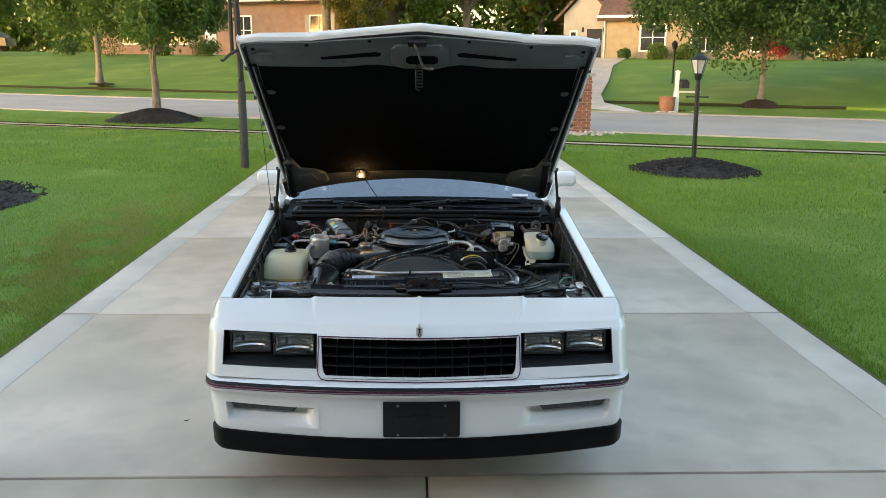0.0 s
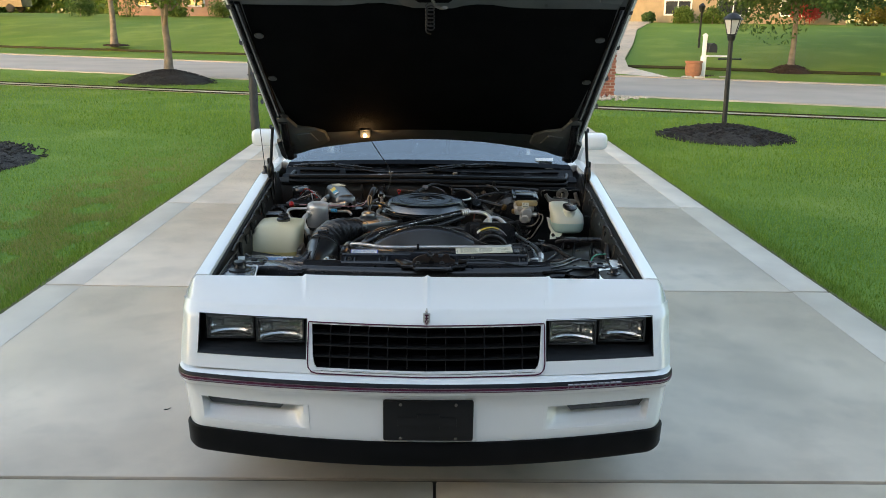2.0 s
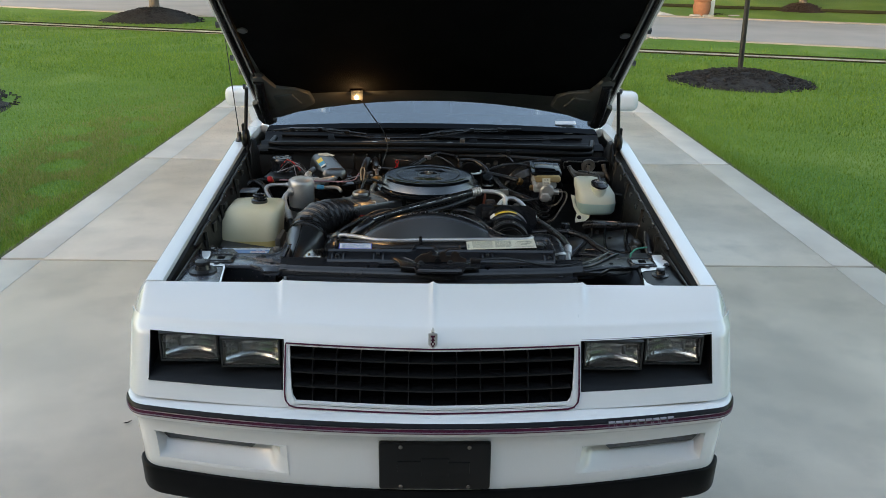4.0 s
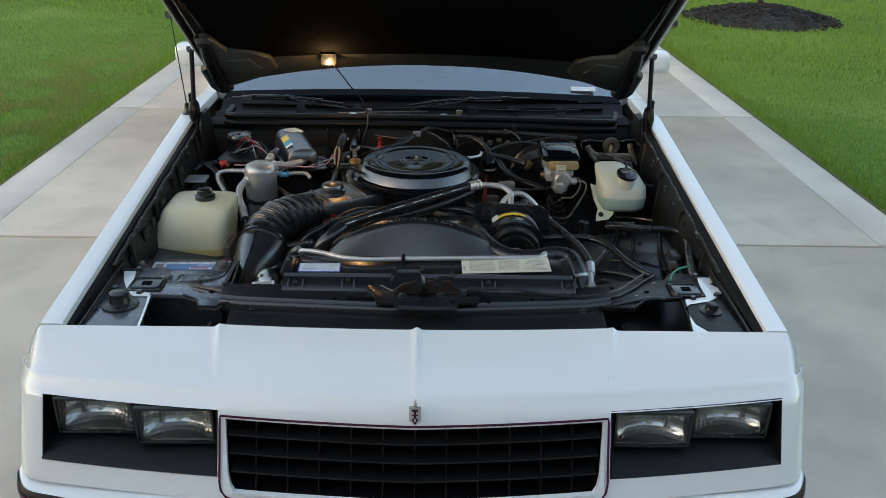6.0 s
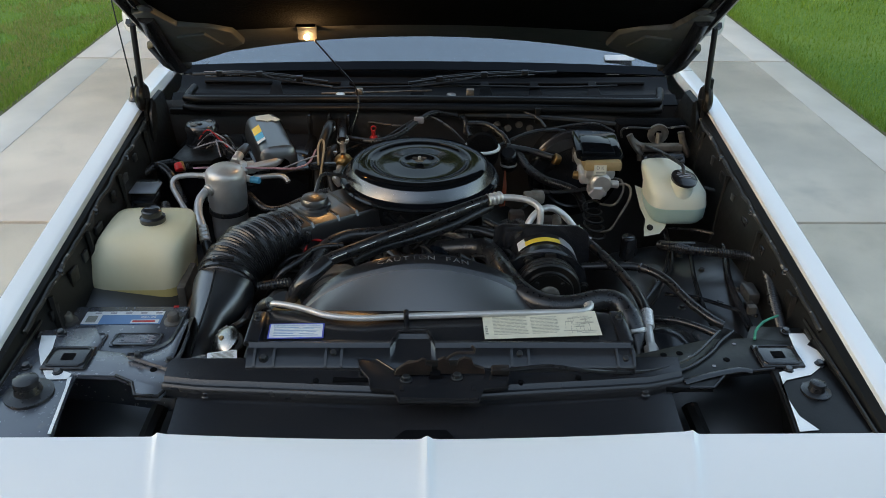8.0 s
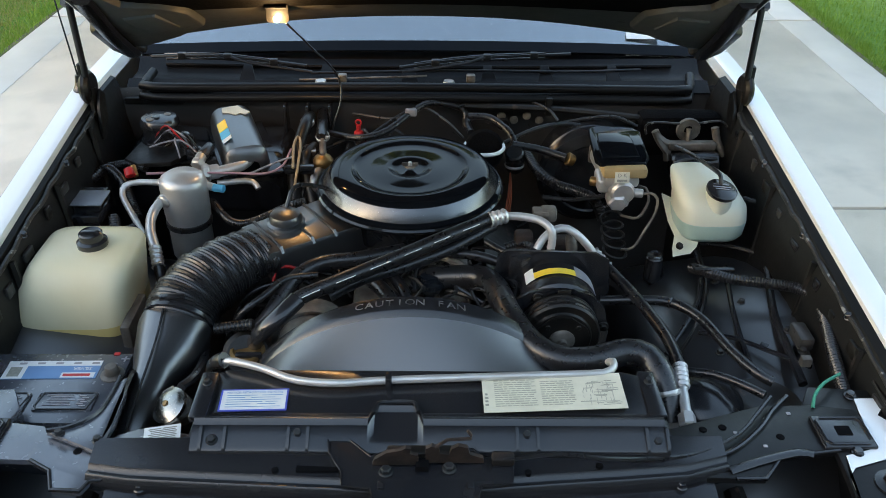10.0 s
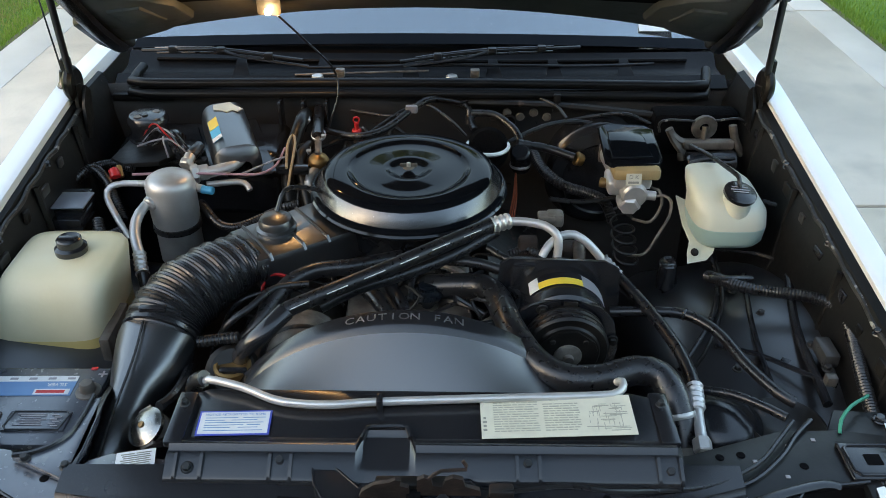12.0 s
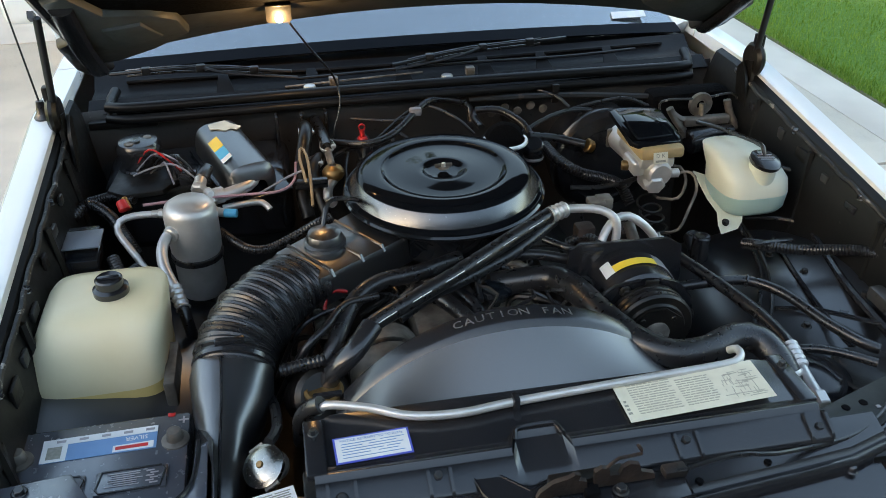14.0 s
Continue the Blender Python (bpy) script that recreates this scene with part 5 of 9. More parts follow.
PATCHES = {-1: [[(-0.801, 0.535, 0.820), (-0.770, 0.535, 0.820), (-0.760, 0.485, 0.820), (-0.757, 0.454, 0.820), (-0.744, 0.431, 0.820), (-0.704, 0.412, 0.820), (-0.692, 0.406, 0.820), (-0.693, 0.390, 0.820), (-0.733, 0.388, 0.820), (-0.761, 0.431, 0.820), (-0.787, 0.485, 0.820)], [(-0.688, 0.396, 0.820), (-0.683, 0.366, 0.820), (-0.665, 0.234, 0.820), (-0.671, 0.234, 0.820), (-0.688, 0.364, 0.820), (-0.695, 0.392, 0.820)]],
           1: [[(0.768, 0.536, 0.820), (0.828, 0.537, 0.820), (0.791, 0.495, 0.820), (0.809, 0.472, 0.820), (0.810, 0.448, 0.820), (0.786, 0.418, 0.820), (0.759, 0.395, 0.820), (0.703, 0.378, 0.820), (0.687, 0.360, 0.820), (0.684, 0.335, 0.820), (0.687, 0.271, 0.820), (0.708, 0.234, 0.820), (0.671, 0.230, 0.820), (0.698, 0.403, 0.820), (0.750, 0.418, 0.820), (0.758, 0.457, 0.820), (0.763, 0.504, 0.820)]]}
PATCHES = {k: [[q[:2] for q in line] for line in v] for k, v in PATCHES.items()}
part("firewall", sheet(B(), [[(x, y + 0.02 * math.sin(x * 9), z) for x in np.linspace(-0.82, 0.82, 15)] for y, z in ((1.63, 0.96), (1.60, 0.9), (1.62, 0.8), (1.6, 0.65), (1.5, 0.4), (1.45, 0.25))], 0.01), INNER, car, "grimy black firewall")
part("undertray", box(B(), (0, 0.9, 0.24), (1.3, 1.3, 0.02)), GREASE, car)
for s in (-1, 1):
    rows = [[(s * x, y, ztop(y) + dz) for y in np.linspace(0.22, 1.62, 15)] for x, dz in ((0.836, -0.012), (0.824, -0.017), (0.812, -0.05), (0.80, -0.1), (0.795, -0.2), (0.78, -0.28), (0.74, -0.42), (0.72, -0.6))]
    part("inner_fender", sheet(B(), rows, 0.006), WALLBLK, car, "black inner fender with dirty seams")
    for y in (0.62, 0.86, 1.12, 1.36):
        part("stiffening_rib", tube(B(), [(s * 0.808, y, ztop(y) - 0.03), (s * 0.797, y - 0.01, ztop(y) - 0.12), (s * 0.79, y - 0.01, ztop(y) - 0.24)], 0.008, 6), GREASE, car)
        bolt(car, (s * 0.815, y + 0.08, ztop(y) - 0.018), (-s * 0.4, 0, 1), 0.007)
    # crimped dirty flange under the fender's edge
    rf = random.Random(40 + s)
    part("crimped_flange", tube(B(), [(s * (0.815 + rf.uniform(-0.002, 0.002)), y, ztop(y) - 0.024 + rf.uniform(-0.003, 0.003)) for y in np.linspace(0.5, 1.5, 34)], 0.0055, 6), FLAKY, car, "crimped flange with flaking dirt")
    for k in range(9):
        y = 0.52 + 0.105 * k + rf.uniform(-0.02, 0.02)
        part("flange_tab", box(B(), (s * 0.806, y, ztop(y) - 0.05 - rf.uniform(0, 0.02)), (0.008, rf.uniform(0.02, 0.045), rf.uniform(0.02, 0.04)), 0.003), rf.choice((INNER, SATIN, GREASE)), car)
    # wheelhouse apron
    rows = []
    for k in range(13):
        f = k / 12
        y = 0.46 + 0.86 * f
        h = 0.565 + 0.185 * math.sin(math.pi * min(1.0, f * 0.95 + 0.02)) ** 0.85
        rows.append([(s * x, y, z) for x, z in ((0.80, h + 0.02), (0.74, h + 0.012), (0.66, h), (0.56, h - 0.02), (0.49, h - 0.07), (0.46, h - 0.18), (0.45, 0.3))])
    part("wheelhouse", sheet(B(), rows, 0.005), APRON, car, "glossy black wheelhouse panel")
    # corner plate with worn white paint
    # left plate takes the black with sky sheen in its colour, right the plain one
    pl = part("corner_plate", prism(B(), [(s * a, b, 0.806) for a, b in ((0.662, 0.215), (0.818, 0.215), (0.818, 0.56), (0.7, 0.57), (0.67, 0.52), (0.688, 0.41), (0.684, 0.36), (0.676, 0.30))], (0, 0, 0.012), 0.003), SHEENBLK if s < 0 else BLACK, car, "black corner plate with chipped paint")
    for outline in PATCHES[s]:
        part("paint_patch", prism(B(), [(x, y, 0.8196) for x, y in outline], (0, 0, 0.0012)), WHITE, pl, "bare white paint patch")
    part("bump_stop", lathe(B(), [(0.0, 0.0), (0.045, 0.0), (0.045, 0.006), (0.026, 0.01), (0.022, 0.024), (0.024, 0.026), (0.023, 0.036), (0.012, 0.04), (0, 0.04)], Matrix.Translation((s * 0.748, 0.345, 0.818)) @ Matrix.Scale(1.0 if s < 0 else 0.62, 4), 20), RUBBER, pl, "black rubber hood stop")
    for a, b in ((0.765, 0.545), (0.72, 0.41), (0.79, 0.43)):
        bolt(pl, (s * a, b, 0.818), r=0.008)
    part("edge_seam", tube(B(), [(s * 0.806, 0.22, 0.822), (s * 0.808, 0.56, 0.84)], 0.004, 6), GREASE, pl)
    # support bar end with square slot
    # again the sheen-coloured black on the left only, plain black on the right
    sup = part("support_end", prism(B(), [(x, y, 0.8085) for x, y in SUPPORT[s]], (0, 0, 0.011), 0.003), SHEENBLK if s < 0 else BLACK, car, "black radiator support end")
    q = Vector((-0.714, 0.453, 0.824)) if s < 0 else Vector((0.713, 0.453, 0.824))
    part("slot_boss", box(B(), (q.x, q.y, 0.8225), (0.088, 0.074, 0.008), 0.0035, seg=3), SATIN, sup)
    part("boss_rim", tube(B(), [(q.x + u, q.y + v, 0.8262) for u, v in ((-0.03, -0.03), (0.03, -0.03), (0.038, -0.022), (0.038, 0.022), (0.03, 0.03), (-0.03, 0.03), (-0.038, 0.022), (-0.038, -0.022), (-0.03, -0.03))], 0.0035, 8, smooth=False), SATIN, sup)
    part("square_slot", box(B(), (q.x, q.y, 0.8272), (0.024, 0.02, 0.002)), PAD, sup)
    for q in (((-0.537, 0.419, 0.820), (-0.431, 0.445, 0.820)) if s < 0 else ((0.483, 0.463, 0.820), (0.517, 0.468, 0.820), (0.607, 0.446, 0.820))):
        part("round_hole", rod(B(), Vector(q) - Vector((0, 0, 0.002)), Vector(q) + Vector((0, 0, 0.0012)), 0.007, n=12), PAD, sup)
    edge = [Vector((x, y, 0.8195)) for x, y in (SUPPORT[s][10:16] if s < 0 else SUPPORT[s][7:12])]
    part("rolled_edge", tube(B(), edge, 0.0035, 8, smooth=False), SATIN, sup)
    if s > 0:
        part("pressed_rim", tube(B(), [(0.40, 0.386, 0.8225), (0.435, 0.393, 0.8225), (0.509, 0.409, 0.8225), (0.574, 0.459, 0.8225), (0.613, 0.505, 0.8225), (0.651, 0.541, 0.8225)], 0.0042, 8), SATIN, sup, "raised pressed rim")
        part("pressed_bead", tube(B(), [(0.50, 0.372, 0.8215), (0.56, 0.392, 0.824), (0.62, 0.408, 0.8245), (0.645, 0.406, 0.8215)], 0.008, 8, flat=0.5), SATIN, sup, "long pressed bead")
        for a, b in ((0.535, 0.455), (0.596, 0.487), (0.64, 0.50), (0.575, 0.425)):
            part("paint_fleck", box(B(), (a, b, 0.8202), (0.007, 0.006, 0.0012), 0.0004), GREYINK, sup)
    # brace down in the dark pocket beside the filler panel
    part("pocket_brace", tube(B(), [(s * 0.54, 0.42, 0.72), (s * 0.56, 0.3, 0.68), (s * 0.60, 0.2, 0.6)], 0.018, 8), GREASE, car)
part("filler_panel", sheet(B(), [[(x, y, z + 0.004 * math.cos(x * 4)) for x in np.linspace(-0.475, 0.475, 13)] for y, z in ((0.372, 0.812), (0.35, 0.806), (0.3, 0.796), (0.214, 0.785), (0.17, 0.765))], 0.004), BAYBLK, car, "black plastic filler panel")
# raised black block drawn for the shade inside a notch
part("panel_notch", prism(B(), [(a, b, 0.791) for a, b in ((-0.062, 0.205), (0.052, 0.205), (0.05, 0.24), (0.035, 0.262), (-0.04, 0.262), (-0.06, 0.24))], (0, 0, 0.0095)), PAD, car, "dark block for the shade in a panel notch")
for x in (-0.2, 0.2, -0.42, 0.42):
    bolt(car, (x, 0.35, 0.809), r=0.006)
part("bumper_beam", box(B(), (0, 0.12, 0.47), (1.5, 0.1, 0.12), 0.01), GREASE, car)
part("radiator_core", box(B(), (0.03, 0.47, 0.6), (0.8, 0.07, 0.44), 0.005), GREASE, car)

# ---- cowl, wipers and antenna ----
cowl = part("cowl_panel", sheet(B(), [[(x, y + 0.03 * x * x, z) for x in np.linspace(-0.8, 0.8, 13)] for y, z in ((1.60, 0.945), (1.64, 0.965), (1.66, 0.955), (1.72, 0.955), (1.765, 0.985))], 0.006), COWL, car, "black cowl panel")
for x in (-0.5, -0.28, -0.05, 0.17, 0.33, 0.52):
    part("cowl_bracket", prism(B(), [(x, 1.655 + 0.03 * x * x, 0.962), (x + 0.045, 1.655 + 0.03 * x * x, 0.962), (x + 0.03, 1.70 + 0.03 * x * x, 0.992), (x + 0.008, 1.70 + 0.03 * x * x, 0.992)], (0, 0.006, 0.002)), COWL, cowl, "thin black wiper linkage bracket")
part("linkage_arm", tube(B(), [(-0.30, 1.665, 0.985), (0.1, 1.668, 0.992), (0.42, 1.69, 0.982), (0.62, 1.70, 0.985)], 0.006, 8, flat=0.6), COWL, cowl, "black wiper linkage arm")
part("cowl_ledge", tube(B(), [(x, 1.735 + 0.03 * x * x, 0.978) for x in (-0.72, -0.36, 0, 0.36, 0.72)], 0.006, 8), COWL, cowl)
for z, y, r in ((0.968, 1.60, 0.0125), (0.944, 1.585, 0.0115)):
    part("cowl_seal", tube(B(), [(-0.74, y + 0.09, z + 0.01), (-0.745, y + 0.03, z + 0.002), (-0.715, y, z), (-0.4, y - 0.008, z + 0.004), (0, y - 0.01, z + 0.006), (0.4, y - 0.008, z + 0.002), (0.7, y, z - 0.004), (0.74, y + 0.02, z - 0.003), (0.755, y + 0.08, z + 0.008)], r, 12), BLACK, car, "glossy black rubber cowl seal")
for pts, back in (([(-0.755, 1.745, 1.003), (-0.55, 1.705, 1.018), (-0.31, 1.668, 1.004)], 0.09), ([(-0.055, 1.662, 1.003), (0.15, 1.685, 1.022), (0.42, 1.705, 1.028)], -0.09)):
    w = part("wiper", tube(B(), pts, 0.007, 8, flat=0.7), BLACK, car, "black wiper with bright blade edge")
    line = smooth_path(pts, 0.01)
    k0, k1 = int(len(line) * 0.1), int(len(line) * 0.9)
    part("wiper_blade", tube(B(), [q + Vector((0, -0.006, 0.008)) for q in line[k0:k1:4]], 0.0022, 6), STEELBAND, w, "bright sprung blade strip")
    part("wiper_blade", tube(B(), [q + Vector((0, 0.004, -0.010)) for q in line[k0:k1:4]], 0.0035, 6), RUBBER, w)
    for f in (0.22, 0.5, 0.78):
        part("wiper_claw", box(B(), line[int(len(line) * f)] + Vector((0, -0.003, 0.001)), (0.022, 0.016, 0.018), 0.003), BLACKMETAL, w)
    mid_ = line[len(line) // 2]
    part("wiper_arm", tube(B(), [mid_ + Vector((0, -0.004, 0.004)), mid_ + Vector((back * 0.8, -0.02, -0.012)), mid_ + Vector((back * 2.6, -0.035, -0.03))], 0.006, 8, flat=0.6), BLACKMETAL, w)
for x in (0.14, -0.21):
    part("washer_nozzle", box(B(), (x, 1.63, 0.985), (0.024, 0.02, 0.022), 0.004), IRON, cowl)
    part("nozzle_dome", lathe(B(), [(0.016, 0), (0.014, 0.006), (0, 0.009)], Matrix.Translation((x - 0.06, 1.63, 0.972)), 14), ALU, cowl)
part("link_rod", tube(B(), [(-0.33, 1.64, 0.975), (0.02, 1.65, 0.983)], 0.003, 6), IRON, cowl)
ant = part("antenna_base", lathe(B(), [(0.018, 0), (0.02, 0.008), (0.012, 0.02), (0.008, 0.045), (0, 0.046)], Matrix.Translation((-0.862, 1.485, ztop(1.485) - 0.002)), 16), RUBBER, car, "black antenna foot")
part("antenna_mast", rod(B(), (-0.862, 1.485, 1.03), (-0.93, 1.53, 1.75), 0.0022, 0.0014, 8), BLACKMETAL, ant, "thin whip antenna")

# ---- the raised hood ----
HO, HV, HN = Vector((0, 1.6, 1.086)), Vector((0, -0.806, 0.592)), Vector((0, 0.592, 0.806))


def hood_at(u, v, w=0.0):
    rear = max(0.0, min(1.0, (0.42 - v) / 0.23)) * max(0.0, 1 - (u / 0.78) ** 2)
    v, w = v - 0.085 * rear, w + 0.046 * rear
    return HO + Vector((u, 0, 0)) + HV * v + HN * w


def v_front(u):
    return 1.528 - 0.052 * min(abs(u), 0.46) / 0.46 - 0.007 * (abs(u) > 0.46) - 0.02 * max(0, (abs(u) - 0.7) / 0.1) ** 2


def v_rear(u):
    return 0.19 * (1 - (abs(u) / 0.8) ** 2)


def hood_half(v):
    return 0.775 + 0.028 * v / 1.5


def hood_grid(w, inset, us=17, vs=9, crown=0.02):
    return [[hood_at(u * (hood_half(f * 1.5) - inset), v_rear(u * 0.8) + inset + (v_front(u * 0.8) - v_rear(u * 0.8) - 2 * inset) * f, w + crown * (1 - u * u)) for u in np.linspace(-1, 1, us)] for f in np.linspace(0, 1, vs)]


hood = part("hood_skin", sheet(B(), hood_grid(0.032, 0.0, crown=0.012), -0.003), WHITE, car, "raised white hood with black underside")
us = list(np.linspace(-1, 1, 81))
rows = [[hood_at(u * hood_half(1.5), v_front(u * 0.8) + dv, w + 0.012 * (1 - u * u) + 0.010 * max(0, 1 - abs(u) * 0.8 / 0.46)) for u in us] for dv, w in ((0.0, 0.032), (0.004, 0.027), (0.005, 0.016), (0.001, 0.006), (-0.013, -0.003))]
part("hood_lip", sheet(B(), rows, 0.003), WHITE, hood, "white front lip")
for s in (-1, 1):
    part("hood_edge", sheet(B(), [[hood_at(s * (hood_half(v) + du), v, w) for v in np.linspace(0.02, 1.46, 12)] for du, w in ((0.0, 0.034), (0.004, 0.02), (0.003, 0.0), (-0.012, -0.004))], 0.003), WHITE, hood)
    part("side_seal", tube(B(), [hood_at(s * (hood_half(v) - 0.02), v, -0.012) for v in (0.05, 0.5, 1.0, 1.44)], 0.011, 8), RUBBER, hood, "black edge seal")
frame_u = part("hood_frame", sheet(B(), hood_grid(0.0, 0.012, crown=0.0), 0.006), HOODGREY, hood, "dark grey pressed steel frame")


def slab_on_hood(outline, w0, w1, bevel=0.004):
    return prism(B(), [hood_at(u, v, w0) for u, v in outline], HN * (w1 - w0), bevel)


rows = []
for f in np.linspace(0, 1, 15):
    half = 0.67 + 0.068 * min(1.0, f * 1.8) ** 0.7
    rows.append([hood_at(half * u, 0.27 + 0.035 * math.cos(u * 2.2) * (1 - f) + (1.012 + 0.022 * math.exp(-((abs(u) - 0.28) / 0.12) ** 2)) * f, -0.008 - 0.012 * min(1.0, 8 * min(f, 1 - f, (1 - abs(u)) / 2 + 0.01))) for u in np.linspace(-1, 1, 25)])
part("insulation_pad", sheet(B(), rows, -0.008), PAD, hood, "black fibre insulation pad")
for s in (-1, 1):
    # black slabs and discs on the frame give the shade of slots and holes
    part("frame_slot", slab_on_hood([(s * 0.17, 1.388), (s * 0.18, 1.368), (s * 0.44, 1.340), (s * 0.447, 1.356), (s * 0.2, 1.396)], -0.006, -0.0085, 0.0), PAD, frame_u, "dark slot in the frame")
    for u, v in ((0.22, 1.475), (0.50, 1.442), (0.74, 1.41)):
        part("frame_hole", rod(B(), hood_at(s * u, v, -0.006), hood_at(s * u, v, -0.0085), 0.009, n=12), PAD, frame_u)
    part("corner_boss", slab_on_hood([(s * 0.66, 1.335), (s * 0.745, 1.325), (s * 0.75, 1.375), (s * 0.71, 1.395), (s * 0.66, 1.385)], -0.006, -0.018, 0.006), HOODGREY, frame_u)
    part("frame_rib", tube(B(), [hood_at(s * 0.73, 0.35, -0.01), hood_at(s * 0.745, 0.9, -0.01), hood_at(s * 0.755, 1.30, -0.01)], 0.012, 8), SATIN, frame_u)
    part("hinge_gusset", slab_on_hood([(s * 0.52, 0.20), (s * 0.60, 0.12), (s * 0.69, 0.06), (s * 0.75, 0.05), (s * 0.75, 0.42), (s * 0.70, 0.44), (s * 0.66, 0.34), (s * 0.58, 0.33), (s * 0.53, 0.29)], -0.008, -0.028, 0.009), HOODGREY, frame_u, "grey stamped hinge gusset")
    part("gusset_step", slab_on_hood([(s * 0.57, 0.22), (s * 0.66, 0.16), (s * 0.68, 0.28), (s * 0.60, 0.30)], -0.027, -0.037, 0.008), HOODGREY, frame_u)
    part("gusset_strap", tube(B(), [hood_at(s * 0.72, 0.4, -0.03), hood_at(s * 0.735, 0.2, -0.04), hood_at(s * 0.74, 0.03, -0.035)], 0.022, 8, flat=0.6), SATIN, frame_u, "black hinge strap")
    for v in (0.45, 0.78, 1.1):
        part("pad_clip", rod(B(), hood_at(s * 0.705, v, -0.02), hood_at(s * 0.705, v, -0.026), 0.02, n=14), INNER, hood, "dark round pad clip")
    for k in range(5):
        part("edge_clip", box(B(), (0, 0, 0), (1, 1, 1), 0.0, m=flat_pose(hood_at(s * (hood_half(1) + 0.004), 0.3 + 0.24 * k, 0.0), (1, 0, 0), HV) @ Matrix.Diagonal((0.012, 0.02, 0.014, 1))), RUBBER, hood)
    # hinge: plate on the fender, disc and strut up to the hood
    h = part("hinge_plate", prism(B(), [(s * 0.80, a, b) for a, b in ((1.405, 0.905), (1.425, 0.895), (1.462, 0.94), (1.475, 1.0), (1.455, 1.02), (1.425, 0.985))], (s * 0.008, 0, 0), 0.002), GREASE, car, "brown-black hood hinge")
    part("hinge_disc", rod(B(), (s * 0.815, 1.447, 1.028), (s * 0.838, 1.447, 1.028), 0.042, n=24), GREASE, h)
    part("hinge_arm", prism(B(), [(s * 0.812, a, b) for a, b in ((1.415, 0.935), (1.435, 0.93), (1.47, 1.02), (1.428, 1.03))], (s * 0.01, 0, 0), 0.002), GREASE, h)
    part("strut", rod(B(), (s * 0.826, 1.445, 1.03), (s * 0.79, 1.36, 1.26), 0.008, n=10), BLACKMETAL, h, "black hood strut")
    part("strut_foot", box(B(), (s * 0.829, 1.443, 1.075), (0.02, 0.024, 0.035), 0.004), GREASE, h)
    part("rear_bracket", slab_on_hood([(s * 0.71, 0.02), (s * 0.77, 0.0), (s * 0.785, 0.05), (s * 0.785, 0.19), (s * 0.755, 0.22), (s * 0.735, 0.10)], -0.01, -0.035, 0.010), GREASE, hood, "dark hinge bracket")
# latch plate, hook and spring
lp = part("latch_plate", slab_on_hood([(-0.125, 1.335), (-0.11, 1.305), (-0.07, 1.29), (0.09, 1.29), (0.125, 1.305), (0.135, 1.335), (0.13, 1.43), (0.10, 1.46), (-0.10, 1.46), (-0.125, 1.43)], -0.006, -0.02, 0.006), HOODGREY, hood, "grey latch reinforcement plate")
part("latch_hole", slab_on_hood([(-0.06, 1.345), (-0.045, 1.33), (0.07, 1.33), (0.085, 1.345), (0.085, 1.375), (0.07, 1.39), (-0.045, 1.39), (-0.06, 1.375)], -0.0205, -0.0225, 0.0), PAD, lp)
part("latch_hook", tube(B(), [hood_at(-0.03, 1.49, -0.01), hood_at(-0.012, 1.46, -0.04), hood_at(0.0, 1.42, -0.05), hood_at(0.016, 1.37, -0.06), hood_at(0.030, 1.36, -0.065), hood_at(0.050, 1.362, -0.072), hood_at(0.056, 1.375, -0.078)], 0.013, 10, flat=0.45), IRON, lp, "bare steel safety hook")
part("latch_lever", box(B(), (0, 0, 0), (1, 1, 1), 0.0, m=flat_pose(hood_at(-0.01, 1.485, -0.02), (1, 0, 0), HV) @ Matrix.Diagonal((0.08, 0.03, 0.02, 1))), GREASE, lp)
coil = [hood_at(0.0 + 0.016 * math.cos(k * 0.7), 1.33 - 0.0011 * k + 0.005 * math.sin(k * 0.7), -0.03 - 0.0012 * k + 0.012 * math.sin(k * 0.7)) for k in range(62)]
part("latch_spring", tube(B(), coil, 0.0028, 6, 0.008), BLACKMETAL, lp, "black coil spring")
# under-hood lamp
lamp_p = Vector((-0.328, 1.390, 1.225))
ul = part("hood_lamp", prism(B(), [lamp_p + Vector((a, 0.006, b)) for a, b in ((-0.026, 0.032), (0.026, 0.032), (0.026, -0.012), (0.02, -0.016), (-0.02, -0.016), (-0.026, -0.012))], (0, 0.012, 0), 0.002), BLACKMETAL, hood, "small metal hood lamp, lit")
part("lamp_hood", sheet(B(), [[lamp_p + Vector((a, y, z)) for a in (-0.026, 0, 0.026)] for y, z in ((0.008, 0.032), (-0.012, 0.031), (-0.018, 0.026))], 0.0015), BLACKMETAL, ul, "dark sheet-metal shade")
part("lamp_stem", rod(B(), lamp_p + Vector((0, 0.01, 0.03)), hood_at(-0.336, 0.29, -0.01), 0.008, n=8), IRON, ul)
bulb = part("bulb", lathe(B(), [(0, -0.008), (0.006, -0.005), (0.008, 0), (0.006, 0.005), (0, 0.008)], Matrix.Translation(lamp_p + Vector((0, -0.008, -0.004))), 14), BULB, ul, "glowing warm bulb")
part("lamp_wire", tube(B(), [lamp_p + Vector((0.02, 0, -0.015)), (-0.27, 1.47, 1.13), (-0.215, 1.54, 1.03), (-0.205, 1.52, 0.97), (-0.225, 1.5, 0.91), (-0.235, 1.5, 0.87)], 0.0024, 6), RUBBER, ul, "thin black lamp wire")
glow = new("hood_lamp_light", bpy.data.lights.new("hood_lamp_light", "POINT"))
glow.data.energy, glow.data.color, glow.data.shadow_soft_size = 0.09, (1.0, 0.52, 0.18), 0.012
glow.matrix_basis = Matrix.Translation(lamp_p + Vector((0, -0.025, -0.022)))

